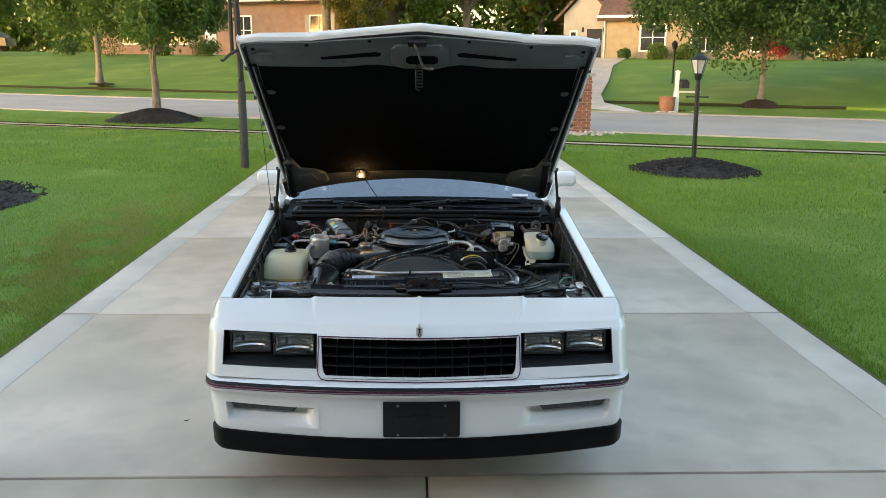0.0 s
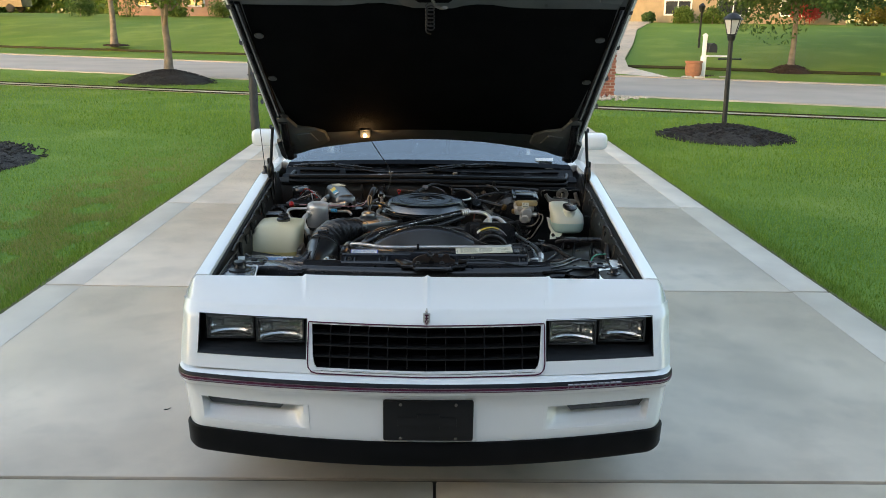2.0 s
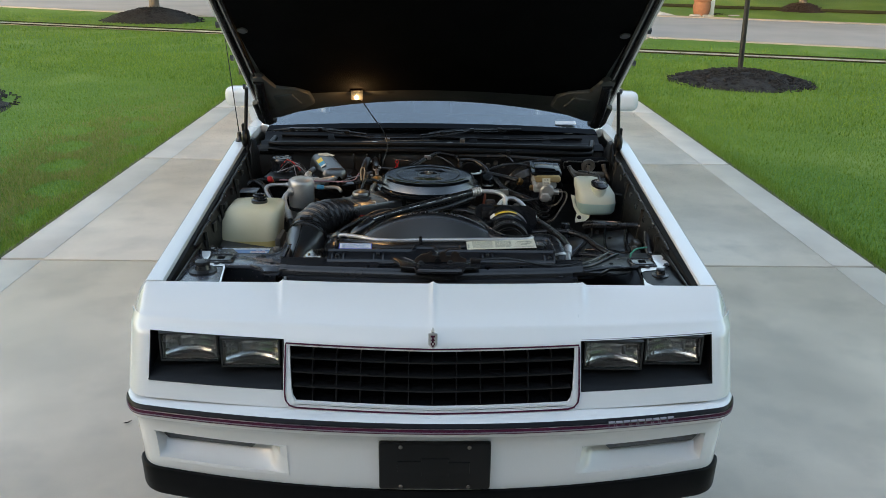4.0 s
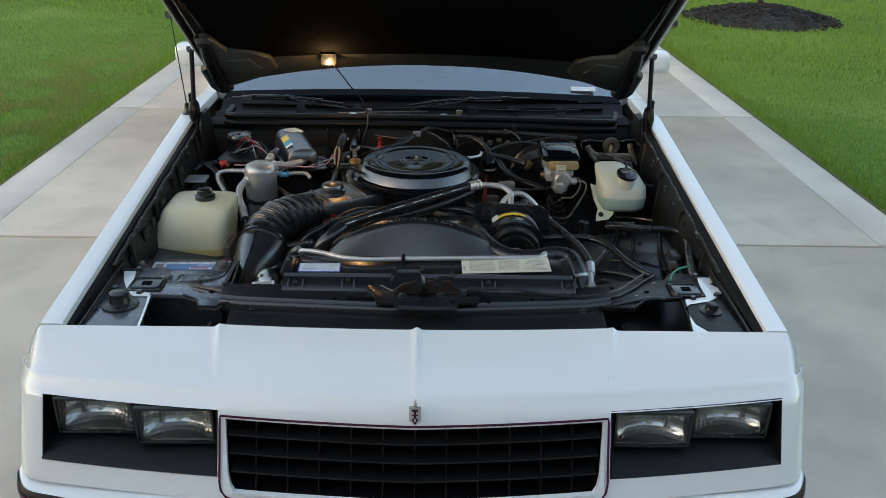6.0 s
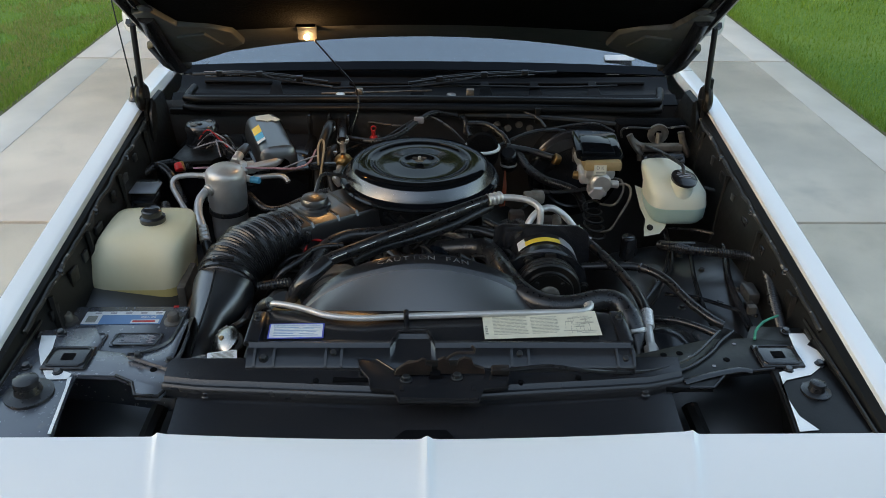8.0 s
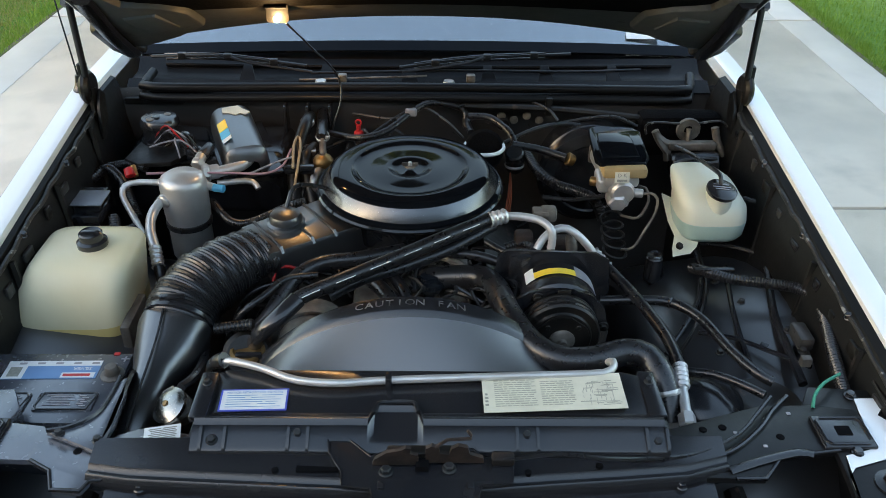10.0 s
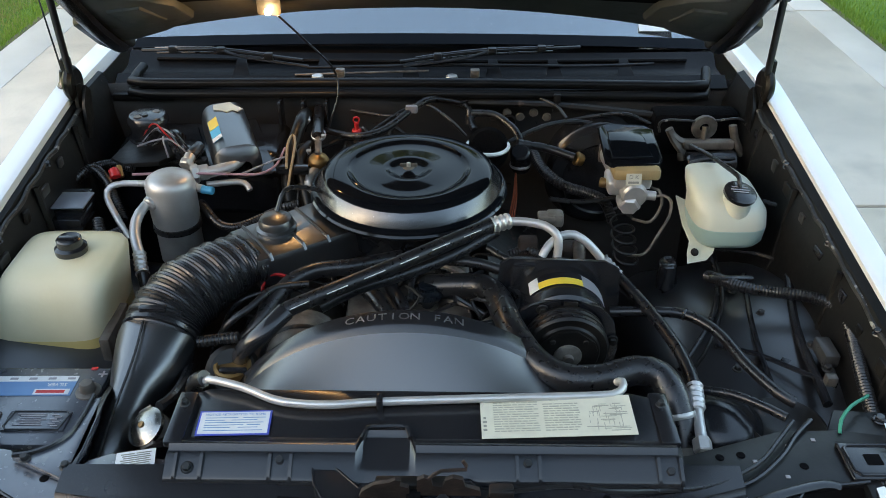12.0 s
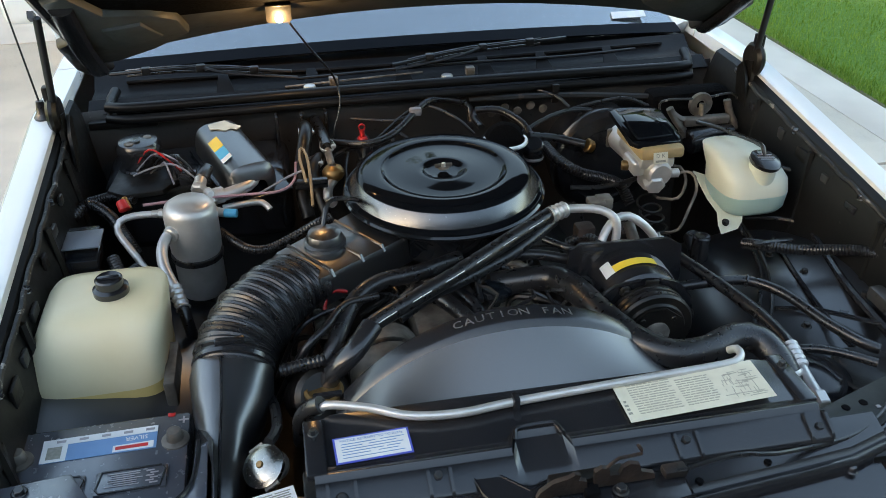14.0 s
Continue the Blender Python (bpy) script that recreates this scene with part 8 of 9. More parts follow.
lb = part("colour_label", box(B(), (0, 0, 0), (1, 1, 1), m=M_ @ Matrix.Translation((-0.036, -0.018, 0.0355)) @ Matrix.Rotation(-0.55, 4, "Y") @ Matrix.Diagonal((0.026, 0.1, 0.002, 1))), CYAN, hv, "blue part of a service label")
part("label_part", box(B(), (0, 0, 0), (1, 1, 1), m=M_ @ Matrix.Translation((-0.036, 0.009, 0.0367)) @ Matrix.Rotation(-0.55, 4, "Y") @ Matrix.Diagonal((0.026, 0.046, 0.001, 1))), YELLOW, lb, "yellow label part")
part("label_part", box(B(), (0, 0, 0), (1, 1, 1), m=M_ @ Matrix.Translation((-0.036, -0.061, 0.0367)) @ Matrix.Rotation(-0.55, 4, "Y") @ Matrix.Diagonal((0.026, 0.016, 0.001, 1))), PAPERW, lb)
part("torn_paper", prism(B(), [M_ @ Vector((a, b, 0.0384)) for a, b in ((-0.022, 0.10), (0.02, 0.105), (0.028, 0.085), (0.045, 0.06), (0.03, 0.05), (0.02, 0.062), (0.005, 0.055), (-0.01, 0.07), (-0.025, 0.075))], M_.to_3x3() @ Vector((0, 0, 0.002))), PAPER, hv, "torn piece of white paper")
for x in (-0.30, -0.36, -0.24):
    part("case_fin", box(B(), (x, 1.56, 0.90), (0.008, 0.05, 0.08), 0.002), SATIN, hv)
bl = thing("blower_motor", (-0.66, 1.47, 0.80), "grimy black blower motor with wiring plug", "blower motor")
part("mount_plate", prism(B(), [(-0.74, 1.36, 0.862), (-0.70, 1.33, 0.862), (-0.62, 1.34, 0.862), (-0.58, 1.4, 0.862), (-0.6, 1.50, 0.862), (-0.72, 1.52, 0.862)], (0, 0, 0.012), 0.004), GREASE, bl)
part("motor_can", lathe(B(), [(0.05, 0.87), (0.052, 0.875), (0.046, 0.88), (0.044, 0.915), (0.05, 0.917), (0.05, 0.925), (0.043, 0.936), (0.02, 0.94), (0, 0.94)], Matrix.Translation((-0.675, 1.475, 0.0)), 28), SATIN, bl, "dusty motor can")
for k, (q, r, c) in enumerate((((-0.69, 1.455, 0.937), 0.012, IRON), ((-0.655, 1.485, 0.938), 0.010, IRON), ((-0.675, 1.46, 0.94), 0.008, RUBBER))):
    part("can_dimple", rod(B(), q, Vector(q) + Vector((0, 0, 0.003)), r, n=12), c, bl)
rw = random.Random(3)
for k in range(9):
    a = Vector((-0.66 + rw.uniform(-0.03, 0.03), 1.42 + rw.uniform(-0.02, 0.02), 0.885))
    b = Vector((-0.57 + rw.uniform(-0.03, 0.04), 1.36 + rw.uniform(-0.03, 0.03), 0.885))
    part("wire", tube(B(), [a, a.lerp(b, 0.35) + Vector((0, 0.01, 0.045 * rw.random() + 0.01)), a.lerp(b, 0.7) + Vector((0, -0.01, 0.04)), b], 0.0022, 6), (RUBBER, GREYINK, RUBBER, GREYINK, RUBBER, RED)[k % 6], bl)
part("plug", box(B(), (-0.565, 1.37, 0.885), (0.04, 0.03, 0.03), 0.005), BAYBLK, bl)
part("plug", box(B(), (-0.60, 1.43, 0.89), (0.03, 0.04, 0.03), 0.005), BAYBLK, bl)
part("resistor_tower", rod(B(), (-0.59, 1.40, 0.87), (-0.59, 1.40, 0.925), 0.014, 0.012), BAYBLK, bl)
lm = thing("wiring_loom", (-0.72, 1.3, 0.8), "black corrugated wiring loom along the fender", "wiring")
part("conduit", tube(B(), [(-0.806, 1.290, 0.850), (-0.777, 1.329, 0.860), (-0.732, 1.291, 0.850), (-0.697, 1.231, 0.830), (-0.671, 1.192, 0.800)], 0.013, 12, ribs=0.002, pitch=0.006), RUBBER, lm)
part("conduit", tube(B(), [(-0.783, 1.363, 0.850), (-0.732, 1.359, 0.860), (-0.681, 1.330, 0.860)], 0.010, 12, ribs=0.002, pitch=0.006), RUBBER, lm)
part("conduit", tube(B(), [(-0.714, 1.158, 0.820), (-0.693, 1.118, 0.800), (-0.669, 1.158, 0.790)], 0.014, 12, ribs=0.002, pitch=0.006), RUBBER, lm)
part("conduit", tube(B(), [(-0.513, 1.272, 0.800), (-0.453, 1.182, 0.800), (-0.406, 1.148, 0.810), (-0.352, 1.150, 0.830), (-0.301, 1.162, 0.850), (-0.266, 1.183, 0.850)], 0.010, 12, ribs=0.0018, pitch=0.006), RUBBER, lm)
part("conduit", tube(B(), [(-0.392, 0.761, 0.800), (-0.349, 0.757, 0.810), (-0.316, 0.756, 0.815)], 0.012, 12, ribs=0.002, pitch=0.007), RUBBER, lm)
part("pink_wire", tube(B(), [(-0.650, 1.245, 0.890), (-0.564, 1.261, 0.885), (-0.434, 1.267, 0.880), (-0.368, 1.268, 0.880), (-0.335, 1.311, 0.880), (-0.326, 1.392, 0.885)], 0.003, 6), mat("pink_wire_cover", (0.45, 0.25, 0.28), rough=0.5, bump=0), lm)
part("grey_wire", tube(B(), [(-0.412, 1.286, 0.870), (-0.337, 1.331, 0.885), (-0.311, 1.336, 0.890)], 0.0025, 6), GREYINK, lm)
part("red_wire", tube(B(), [(-0.305, 0.916, 0.800), (-0.300, 0.928, 0.820), (-0.283, 0.938, 0.830), (-0.259, 0.944, 0.820)], 0.004, 6), RED, lm)
# steel bracket row under the cowl on the left
part("cowl_shelf", box(B(), (-0.72, 1.62, 0.93), (0.16, 0.06, 0.02), 0.004), GREASE, car)
bolt(car, (-0.735, 1.60, 0.94), r=0.012)
bolt(car, (-0.69, 1.625, 0.94), r=0.009)

# ---- pipes behind the engine, left of the air cleaner ----
ap = thing("air_pipe", (-0.27, 1.35, 0.75), "dark metal air pipes with clamps and brass check valve", "pipe")
part("pipe", tube(B(), [(-0.310, 1.309, 0.780), (-0.320, 1.362, 0.830), (-0.310, 1.418, 0.880), (-0.294, 1.482, 0.920), (-0.296, 1.562, 0.900)], 0.016, 12), GREASE, ap, "greasy dark hose")
part("pipe", tube(B(), [(-0.268, 1.313, 0.770), (-0.285, 1.363, 0.830), (-0.286, 1.391, 0.870), (-0.269, 1.429, 0.875)], 0.014, 12), GREASE, ap)
part("pipe", tube(B(), [(-0.266, 1.599, 0.900), (-0.255, 1.481, 0.905), (-0.250, 1.426, 0.900)], 0.014, 12), RUBBER, ap)
for q in ((-0.294, 1.493, 0.915), (-0.249, 1.435, 0.900), (-0.283, 1.403, 0.875)):
    part("clamp", lathe(B(), [(0.0165, -0.005), (0.018, -0.004), (0.018, 0.004), (0.0165, 0.005)], Matrix.Translation(q) @ Matrix.Rotation(0.5, 4, "X"), 20), ALU, ap, "bright hose clamp")
    part("clamp_screw", box(B(), Vector(q) + Vector((0.014, -0.01, 0.002)), (0.012, 0.01, 0.008), 0.002), ALU, ap)
part("steel_pipe", tube(B(), [(-0.250, 1.436, 0.895), (-0.245, 1.391, 0.875), (-0.241, 1.366, 0.860)], 0.009, 10), IRON, ap)
part("check_valve", lathe(B(), [(0.008, -0.02), (0.02, -0.014), (0.026, -0.004), (0.026, 0.004), (0.02, 0.014), (0.008, 0.02)], Matrix.Translation((-0.243, 1.368, 0.862)), 20), BRASS, ap, "brass check valve")
part("elbow", tube(B(), [(-0.242, 1.361, 0.850), (-0.257, 1.335, 0.845), (-0.263, 1.311, 0.830), (-0.251, 1.313, 0.810)], 0.011, 10), ALU, ap, "aluminium elbow")
part("hook_wire", tube(B(), [(-0.308, 1.297, 0.880), (-0.316, 1.377, 0.900), (-0.311, 1.424, 0.905), (-0.300, 1.393, 0.900), (-0.298, 1.311, 0.880), (-0.300, 1.241, 0.850)], 0.0035, 6), mat("ochre_wire_cover", (0.35, 0.25, 0.14), rough=0.5, bump=0), ap, "looped ochre wire")
part("bracket", box(B(), (-0.297, 1.320, 0.865), (0.075, 0.02, 0.022), 0.004), BAYBLK, ap)
ds = thing("dipstick", (-0.16, 1.49, 0.87), "bright red plastic dipstick handle", "dipstick")
part("handle_base", rod(B(), (-0.16, 1.485, 0.872), (-0.16, 1.485, 0.893), 0.014, 0.012, 14), RED, ds)
part("handle_stem", rod(B(), (-0.16, 1.485, 0.89), (-0.16, 1.488, 0.91), 0.006), RED, ds)
part("handle_loop", lathe(B(), [(0.006, -0.003), (0.009, -0.003), (0.009, 0.003), (0.006, 0.003), (0.006, -0.003)], Matrix.Translation((-0.16, 1.488, 0.916)) @ Matrix.Rotation(math.pi / 2, 4, "X"), 14), RED, ds)
part("tube", tube(B(), [(-0.16, 1.485, 0.875), (-0.165, 1.46, 0.80), (-0.17, 1.4, 0.7)], 0.006, 8), IRON, ds)
di = thing("distributor", (-0.02, 1.47, 0.8), "black distributor cap with spark plug leads", "distributor")
part("cap_body", lathe(B(), [(0.07, 0.75), (0.075, 0.79), (0.07, 0.83), (0.05, 0.845), (0, 0.848)], Matrix.Translation((-0.11, 1.475, 0.0)), 24), BAYBLK, di)
for k in range(6):
    a = 2 * math.pi * k / 6
    part("lead", tube(B(), [(-0.11 + 0.05 * math.cos(a), 1.475 + 0.05 * math.sin(a), 0.835), (-0.11 + 0.08 * math.cos(a), 1.475 + 0.08 * math.sin(a), 0.87), (-0.11 + 0.17 * math.cos(a), 1.44 + 0.1 * math.sin(a), 0.83), (-0.11 + 0.2 * math.cos(a), 1.38 + 0.1 * math.sin(a), 0.74)], 0.005, 8), RUBBER, di, "black spark plug lead")

# ---- firewall pipes, booster, master cylinder ----
fp = thing("firewall_harness", (0.2, 1.55, 0.9), "black wiring and vacuum hoses along the firewall", "wiring")
part("rod_pipe", tube(B(), [(0.124, 1.569, 0.930), (0.344, 1.550, 0.930), (0.537, 1.518, 0.925), (0.712, 1.484, 0.915)], 0.009, 8), GREASE, fp, "long dark brown pipe")
part("rod_bracket", box(B(), (0.348, 1.553, 0.935), (0.018, 0.012, 0.05), 0.003), GREASE, fp)
for pts, r in (([(-0.241, 1.501, 0.880), (-0.156, 1.448, 0.890), (-0.086, 1.471, 0.900), (-0.015, 1.534, 0.930), (0.035, 1.566, 0.940), (0.117, 1.570, 0.920), (0.125, 1.541, 0.880)], 0.009),
               ([(-0.129, 1.465, 0.890), (-0.045, 1.538, 0.920), (0.013, 1.552, 0.930), (0.072, 1.487, 0.920), (0.115, 1.473, 0.880)], 0.004),
               ([(0.130, 1.523, 0.920), (0.188, 1.513, 0.920), (0.237, 1.465, 0.900), (0.249, 1.432, 0.880)], 0.009),
               ([(0.241, 1.422, 0.885), (0.313, 1.425, 0.870), (0.379, 1.395, 0.860)], 0.0105),
               ([(0.222, 1.441, 0.880), (0.301, 1.472, 0.905), (0.376, 1.497, 0.910), (0.450, 1.502, 0.900)], 0.006),
               ([(0.102, 1.561, 0.930), (0.193, 1.613, 0.945), (0.266, 1.595, 0.945), (0.342, 1.539, 0.935), (0.367, 1.492, 0.920)], 0.004),
               ([(0.365, 1.518, 0.900), (0.449, 1.510, 0.920), (0.518, 1.496, 0.930), (0.576, 1.482, 0.910)], 0.0045),
               ([(0.137, 1.485, 0.890), (0.128, 1.532, 0.900), (0.146, 1.546, 0.910)], 0.009),
               ([(-0.179, 1.559, 0.910), (-0.074, 1.525, 0.910), (-0.023, 1.527, 0.925)], 0.004)):
    part("hose", tube(B(), pts, r, 10), RUBBER, fp)
part("loom", tube(B(), [(0.279, 1.428, 0.860), (0.302, 1.366, 0.840), (0.348, 1.325, 0.820), (0.405, 1.325, 0.800), (0.448, 1.318, 0.780), (0.469, 1.290, 0.740)], 0.014, 12, ribs=0.002, pitch=0.006), RUBBER, fp, "corrugated wiring loom")
part("hose", tube(B(), [(0.312, 1.296, 0.800), (0.372, 1.282, 0.800), (0.428, 1.289, 0.800), (0.474, 1.288, 0.810)], 0.006, 8), RUBBER, fp)
part("connector", box(B(), (-0.022, 1.523, 0.930), (0.03, 0.016, 0.02), 0.004), GREYINK, fp, "grey wiring connector")
part("canister", rod(B(), (0.252, 1.419, 0.820), (0.244, 1.388, 0.880), 0.024, 0.024, 20), BAYBLK, fp, "small black filter canister")
part("canister_clamp", lathe(B(), [(0.0245, -0.004), (0.026, 0), (0.0245, 0.004)], Matrix.Translation((0.247, 1.396, 0.840)), 20), ALU, fp)
for k in range(3):
    part("red_wire", tube(B(), [(0.237, 1.388, 0.820), (0.225 + 0.004 * k, 1.30, 0.80), (0.215 + 0.006 * k, 1.27, 0.76)], 0.0022, 6), mat("orange_wire_cover_" + str(k), (0.4, 0.08, 0.03), rough=0.5, bump=0), fp, "orange-red wires")
part("grille_dimple", lathe(B(), [(0.02, 0.0), (0.016, 0.006), (0, 0.008)], Matrix.Translation((0.23, 1.583, 0.87)) @ Matrix.Rotation(math.pi / 2, 4, "X"), 14), GREASE, fp)
for k in range(5):
    part("grille_dimple", lathe(B(), [(0.012, 0.0), (0.01, 0.004), (0, 0.005)], Matrix.Translation((0.19 + 0.035 * k, 1.59, 0.88 + 0.012 * (k % 2))) @ Matrix.Rotation(math.pi / 2, 4, "X"), 12), IRON, fp)
BM = Matrix.Translation((0.46, 1.48, 0.775)) @ Matrix.Rotation(math.pi / 2, 4, "X")
bo = thing("brake_booster", (0.445, 1.52, 0.85), "round black brake booster drum on the firewall", "brake booster")
part("drum", lathe(B(), [(0.13, -0.08), (0.136, -0.04), (0.136, 0.0), (0.142, 0.004), (0.142, 0.012), (0.134, 0.018), (0.128, 0.03), (0.1, 0.042), (0.095, 0.038), (0.06, 0.044), (0, 0.048)], BM, 48), SATIN, bo)
part("check_valve", rod(B(), (0.382, 1.396, 0.858), (0.401, 1.397, 0.850), 0.018, 0.015, 18), BRASS, bo, "amber vacuum check valve")
mc = thing("master_cylinder", (0.49, 1.28, 0.85), "cast brake master cylinder with glossy black lid", "master cylinder")
part("lid", prism(B(), [(0.422, 1.369, 0.945), (0.443, 1.385, 0.945), (0.532, 1.394, 0.940), (0.554, 1.367, 0.938), (0.552, 1.244, 0.925), (0.537, 1.216, 0.925), (0.429, 1.208, 0.930), (0.419, 1.227, 0.930)], (0, 0, 0.011), 0.005), LIDBLK, mc, "glossy black ribbed lid")
part("lid_panel", prism(B(), [(0.437, 1.328, 0.957), (0.519, 1.338, 0.953), (0.527, 1.238, 0.938), (0.433, 1.222, 0.944)], (0, 0, 0.005), 0.003), LIDBLK, mc)
part("cast_body", box(B(), (0.484, 1.275, 0.888), (0.085, 0.14, 0.03), 0.01), ALU, mc, "bare cast body")
part("reservoir", box(B(), (0.487, 1.27, 0.918), (0.105, 0.155, 0.028), 0.008), mat("tan_reservoir_plastic", (0.42, 0.30, 0.14), (0.34, 0.25, 0.13), rough=0.45, coarse=20, bump=0.1), mc, "tan plastic reservoir")
lab, m = sticker("tag", (0.478, 1.187, 0.912), (1, 0, 0), (0, 0.25, 1), 0.034, 0.026, PAPER, mc, "small white lettered tag")
part("print_word", text_mesh(B(), "D K", 0.013, m @ Matrix.Translation((0, 0.005, 0.001)), 0.0003), INK, lab)
print_bars(lab, m, [(0, -0.007, 0.024)], 0.005)
part("cylinder", rod(B(), (0.475, 1.42, 0.865), (0.487, 1.19, 0.865), 0.034, 0.03, 24), ALU, mc, "grey cast cylinder")
part("front_block", box(B(), (0.484, 1.232, 0.848), (0.052, 0.05, 0.062), 0.010, seg=3), ALUPAINT, mc)
part("side_port", box(B(), (0.446, 1.25, 0.872), (0.03, 0.07, 0.036), 0.008, seg=3), ALUPAINT, mc)
part("nose_plug", hexnut(B(), (0.481, 1.219, 0.845), (0.477, 1.188, 0.838), 0.024), ALUPAINT, mc)
part("outlet", rod(B(), (0.507, 1.211, 0.860), (0.538, 1.206, 0.860), 0.011), ALU, mc)
part("outlet", rod(B(), (0.435, 1.255, 0.865), (0.419, 1.261, 0.865), 0.012), BRASS, mc)
part("mount_ear", box(B(), (0.455, 1.41, 0.865), (0.03, 0.014, 0.05), 0.006), IRON, mc)
bp_ = thing("brake_lines", (0.5, 1.12, 0.75), "coiled steel brake lines", "pipe")
coil = []
c0, c1 = Vector((0.467, 1.204, 0.800)), Vector((0.469, 1.116, 0.740))
for k in range(64):
    a = k * 0.42
    q = c0.lerp(c1, k / 63)
    coil.append(q + Vector((0.026 * math.cos(a), 0.020 * math.sin(a), 0.006 * math.sin(a))))
part("coil", tube(B(), coil, 0.0032, 7, 0.008), GREASE, bp_, "spring-like coiled line")
part("line", tube(B(), [(0.531, 1.201, 0.860), (0.555, 1.198, 0.865), (0.566, 1.180, 0.860), (0.559, 1.151, 0.840), (0.535, 1.127, 0.810), (0.505, 1.106, 0.770), coil[-1]], 0.0035, 7), IRON, bp_)
part("line", tube(B(), [(0.520, 1.246, 0.860), (0.546, 1.219, 0.868), (0.548, 1.185, 0.850), (0.521, 1.159, 0.820), coil[0]], 0.0035, 7), IRON, bp_)

# steering column bracket behind the washer tank
sb = thing("steering_bracket", (0.62, 1.42, 0.85), "bare cast steering column bracket in a dark recess", "bracket")
part("crossbar", box(B(), (0.708, 1.42, 0.885), (0.125, 0.022, 0.024), 0.006, seg=3), IRON, sb, "pale cast cross bar")
for pts, r in (([(0.610, 1.432, 0.920), (0.626, 1.426, 0.892), (0.650, 1.418, 0.862)], 0.012), ([(0.612, 1.43, 0.915), (0.636, 1.424, 0.895), (0.665, 1.42, 0.888)], 0.009), ([(0.764, 1.432, 0.930), (0.774, 1.424, 0.895), (0.795, 1.416, 0.858)], 0.012), ([(0.697, 1.424, 0.885), (0.697, 1.428, 0.905), (0.698, 1.432, 0.926)], 0.009), ([(0.645, 1.418, 0.862), (0.648, 1.412, 0.845)], 0.012)):
    part("bracket_arm", tube(B(), pts, r, 10, flat=0.8), IRON, sb)
part("bushing", lathe(B(), [(0.012, 0.0), (0.03, 0.0), (0.032, 0.006), (0.03, 0.012), (0.012, 0.012)], Matrix.Translation((0.70, 1.452, 0.918)) @ Matrix.Rotation(math.pi / 2, 4, "X"), 24), IRON, sb, "cast ring")
part("motor_drum", rod(B(), (0.652, 1.392, 0.842), (0.774, 1.394, 0.848), 0.031, 0.031, 24), BAYBLK, sb, "black motor drum")
part("drum_strap", tube(B(), [(0.652, 1.365, 0.862), (0.70, 1.362, 0.876), (0.76, 1.364, 0.874)], 0.004, 6), RUBBER, sb)
part("opening_rim", tube(B(), [(0.592, 1.445, 0.905), (0.588, 1.445, 0.928), (0.61, 1.445, 0.938), (0.70, 1.445, 0.934), (0.78, 1.445, 0.942), (0.80, 1.445, 0.925)], 0.0032, 6), FLAKY, sb, "torn bright sheet-metal edge")
# solid black box in place of the shade inside the recess
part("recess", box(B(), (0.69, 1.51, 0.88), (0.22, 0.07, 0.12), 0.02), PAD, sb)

# ---- washer reservoir ----
wr = thing("washer_reservoir", (0.68, 1.15, 0.76), "pale translucent washer reservoir with blue fluid", "reservoir")
tank("tank_upper", [(0.682, 1.155, 0.081, 0.08, 0.845), (0.68, 1.16, 0.079, 0.08, 0.875), (0.668, 1.175, 0.072, 0.075, 0.902), (0.655, 1.20, 0.056, 0.058, 0.917), (0.65, 1.205, 0.04, 0.045, 0.922), (0.65, 1.205, 0.01, 0.01, 0.923)], WASHER, wr, "pale empty upper part", e=3.4)
tank("tank_lower", [(0.684, 1.155, 0.055, 0.055, 0.792), (0.684, 1.155, 0.068, 0.068, 0.797), (0.684, 1.155, 0.077, 0.076, 0.81), (0.682, 1.155, 0.0812, 0.0802, 0.845)], WASHBLUE, wr, "blue fluid level", e=3.4)
ft = part("mount_tab", prism(B(), [(0.594, 1.224, 0.835), (0.643, 1.185, 0.825), (0.705, 1.136, 0.810), (0.666, 1.119, 0.805), (0.647, 1.085, 0.785), (0.631, 1.072, 0.775), (0.589, 1.066, 0.770), (0.604, 1.111, 0.790), (0.594, 1.168, 0.815)], (0, 0.022, 0.008), 0.004), WASHER, wr, "moulded mounting tab")
bolt(ft, (0.608, 1.089, 0.785), (0, -0.7, 0.7), 0.006, RUST)
cp = part("cap", lathe(B(), [(0.033, 0.0), (0.035, 0.003), (0.035, 0.010), (0.030, 0.014), (0, 0.015)], Matrix.Translation((0.684, 1.105, 0.918)) @ Matrix.Rotation(0.25, 4, "X") @ Matrix.Rotation(0.12, 4, "Y"), 26), BAYBLK, wr, "black snap cap with raised lettering")
print_bars(cp, Matrix.Translation((0.684, 1.103, 0.933)) @ Matrix.Rotation(0.25, 4, "X") @ Matrix.Rotation(0.12, 4, "Y"), [(0, 0.008, 0.036), (0, 0.0, 0.042), (0, -0.007, 0.034)], 0.003, GREYINK)
part("neck", rod(B(), (0.684, 1.11, 0.87), (0.684, 1.106, 0.92), 0.03, 0.03, 20), WASHER, wr)
part("hose", tube(B(), [(0.684, 1.11, 0.93), (0.683, 1.12, 0.95), (0.68, 1.15, 0.95), (0.66, 1.26, 0.935), (0.64, 1.34, 0.92)], 0.005, 8), RUBBER, wr)
part("hose", tube(B(), [(0.647, 1.096, 0.770), (0.652, 1.047, 0.750), (0.620, 0.942, 0.750), (0.574, 0.860, 0.740), (0.512, 0.778, 0.720)], 0.005, 8), RUBBER, wr)

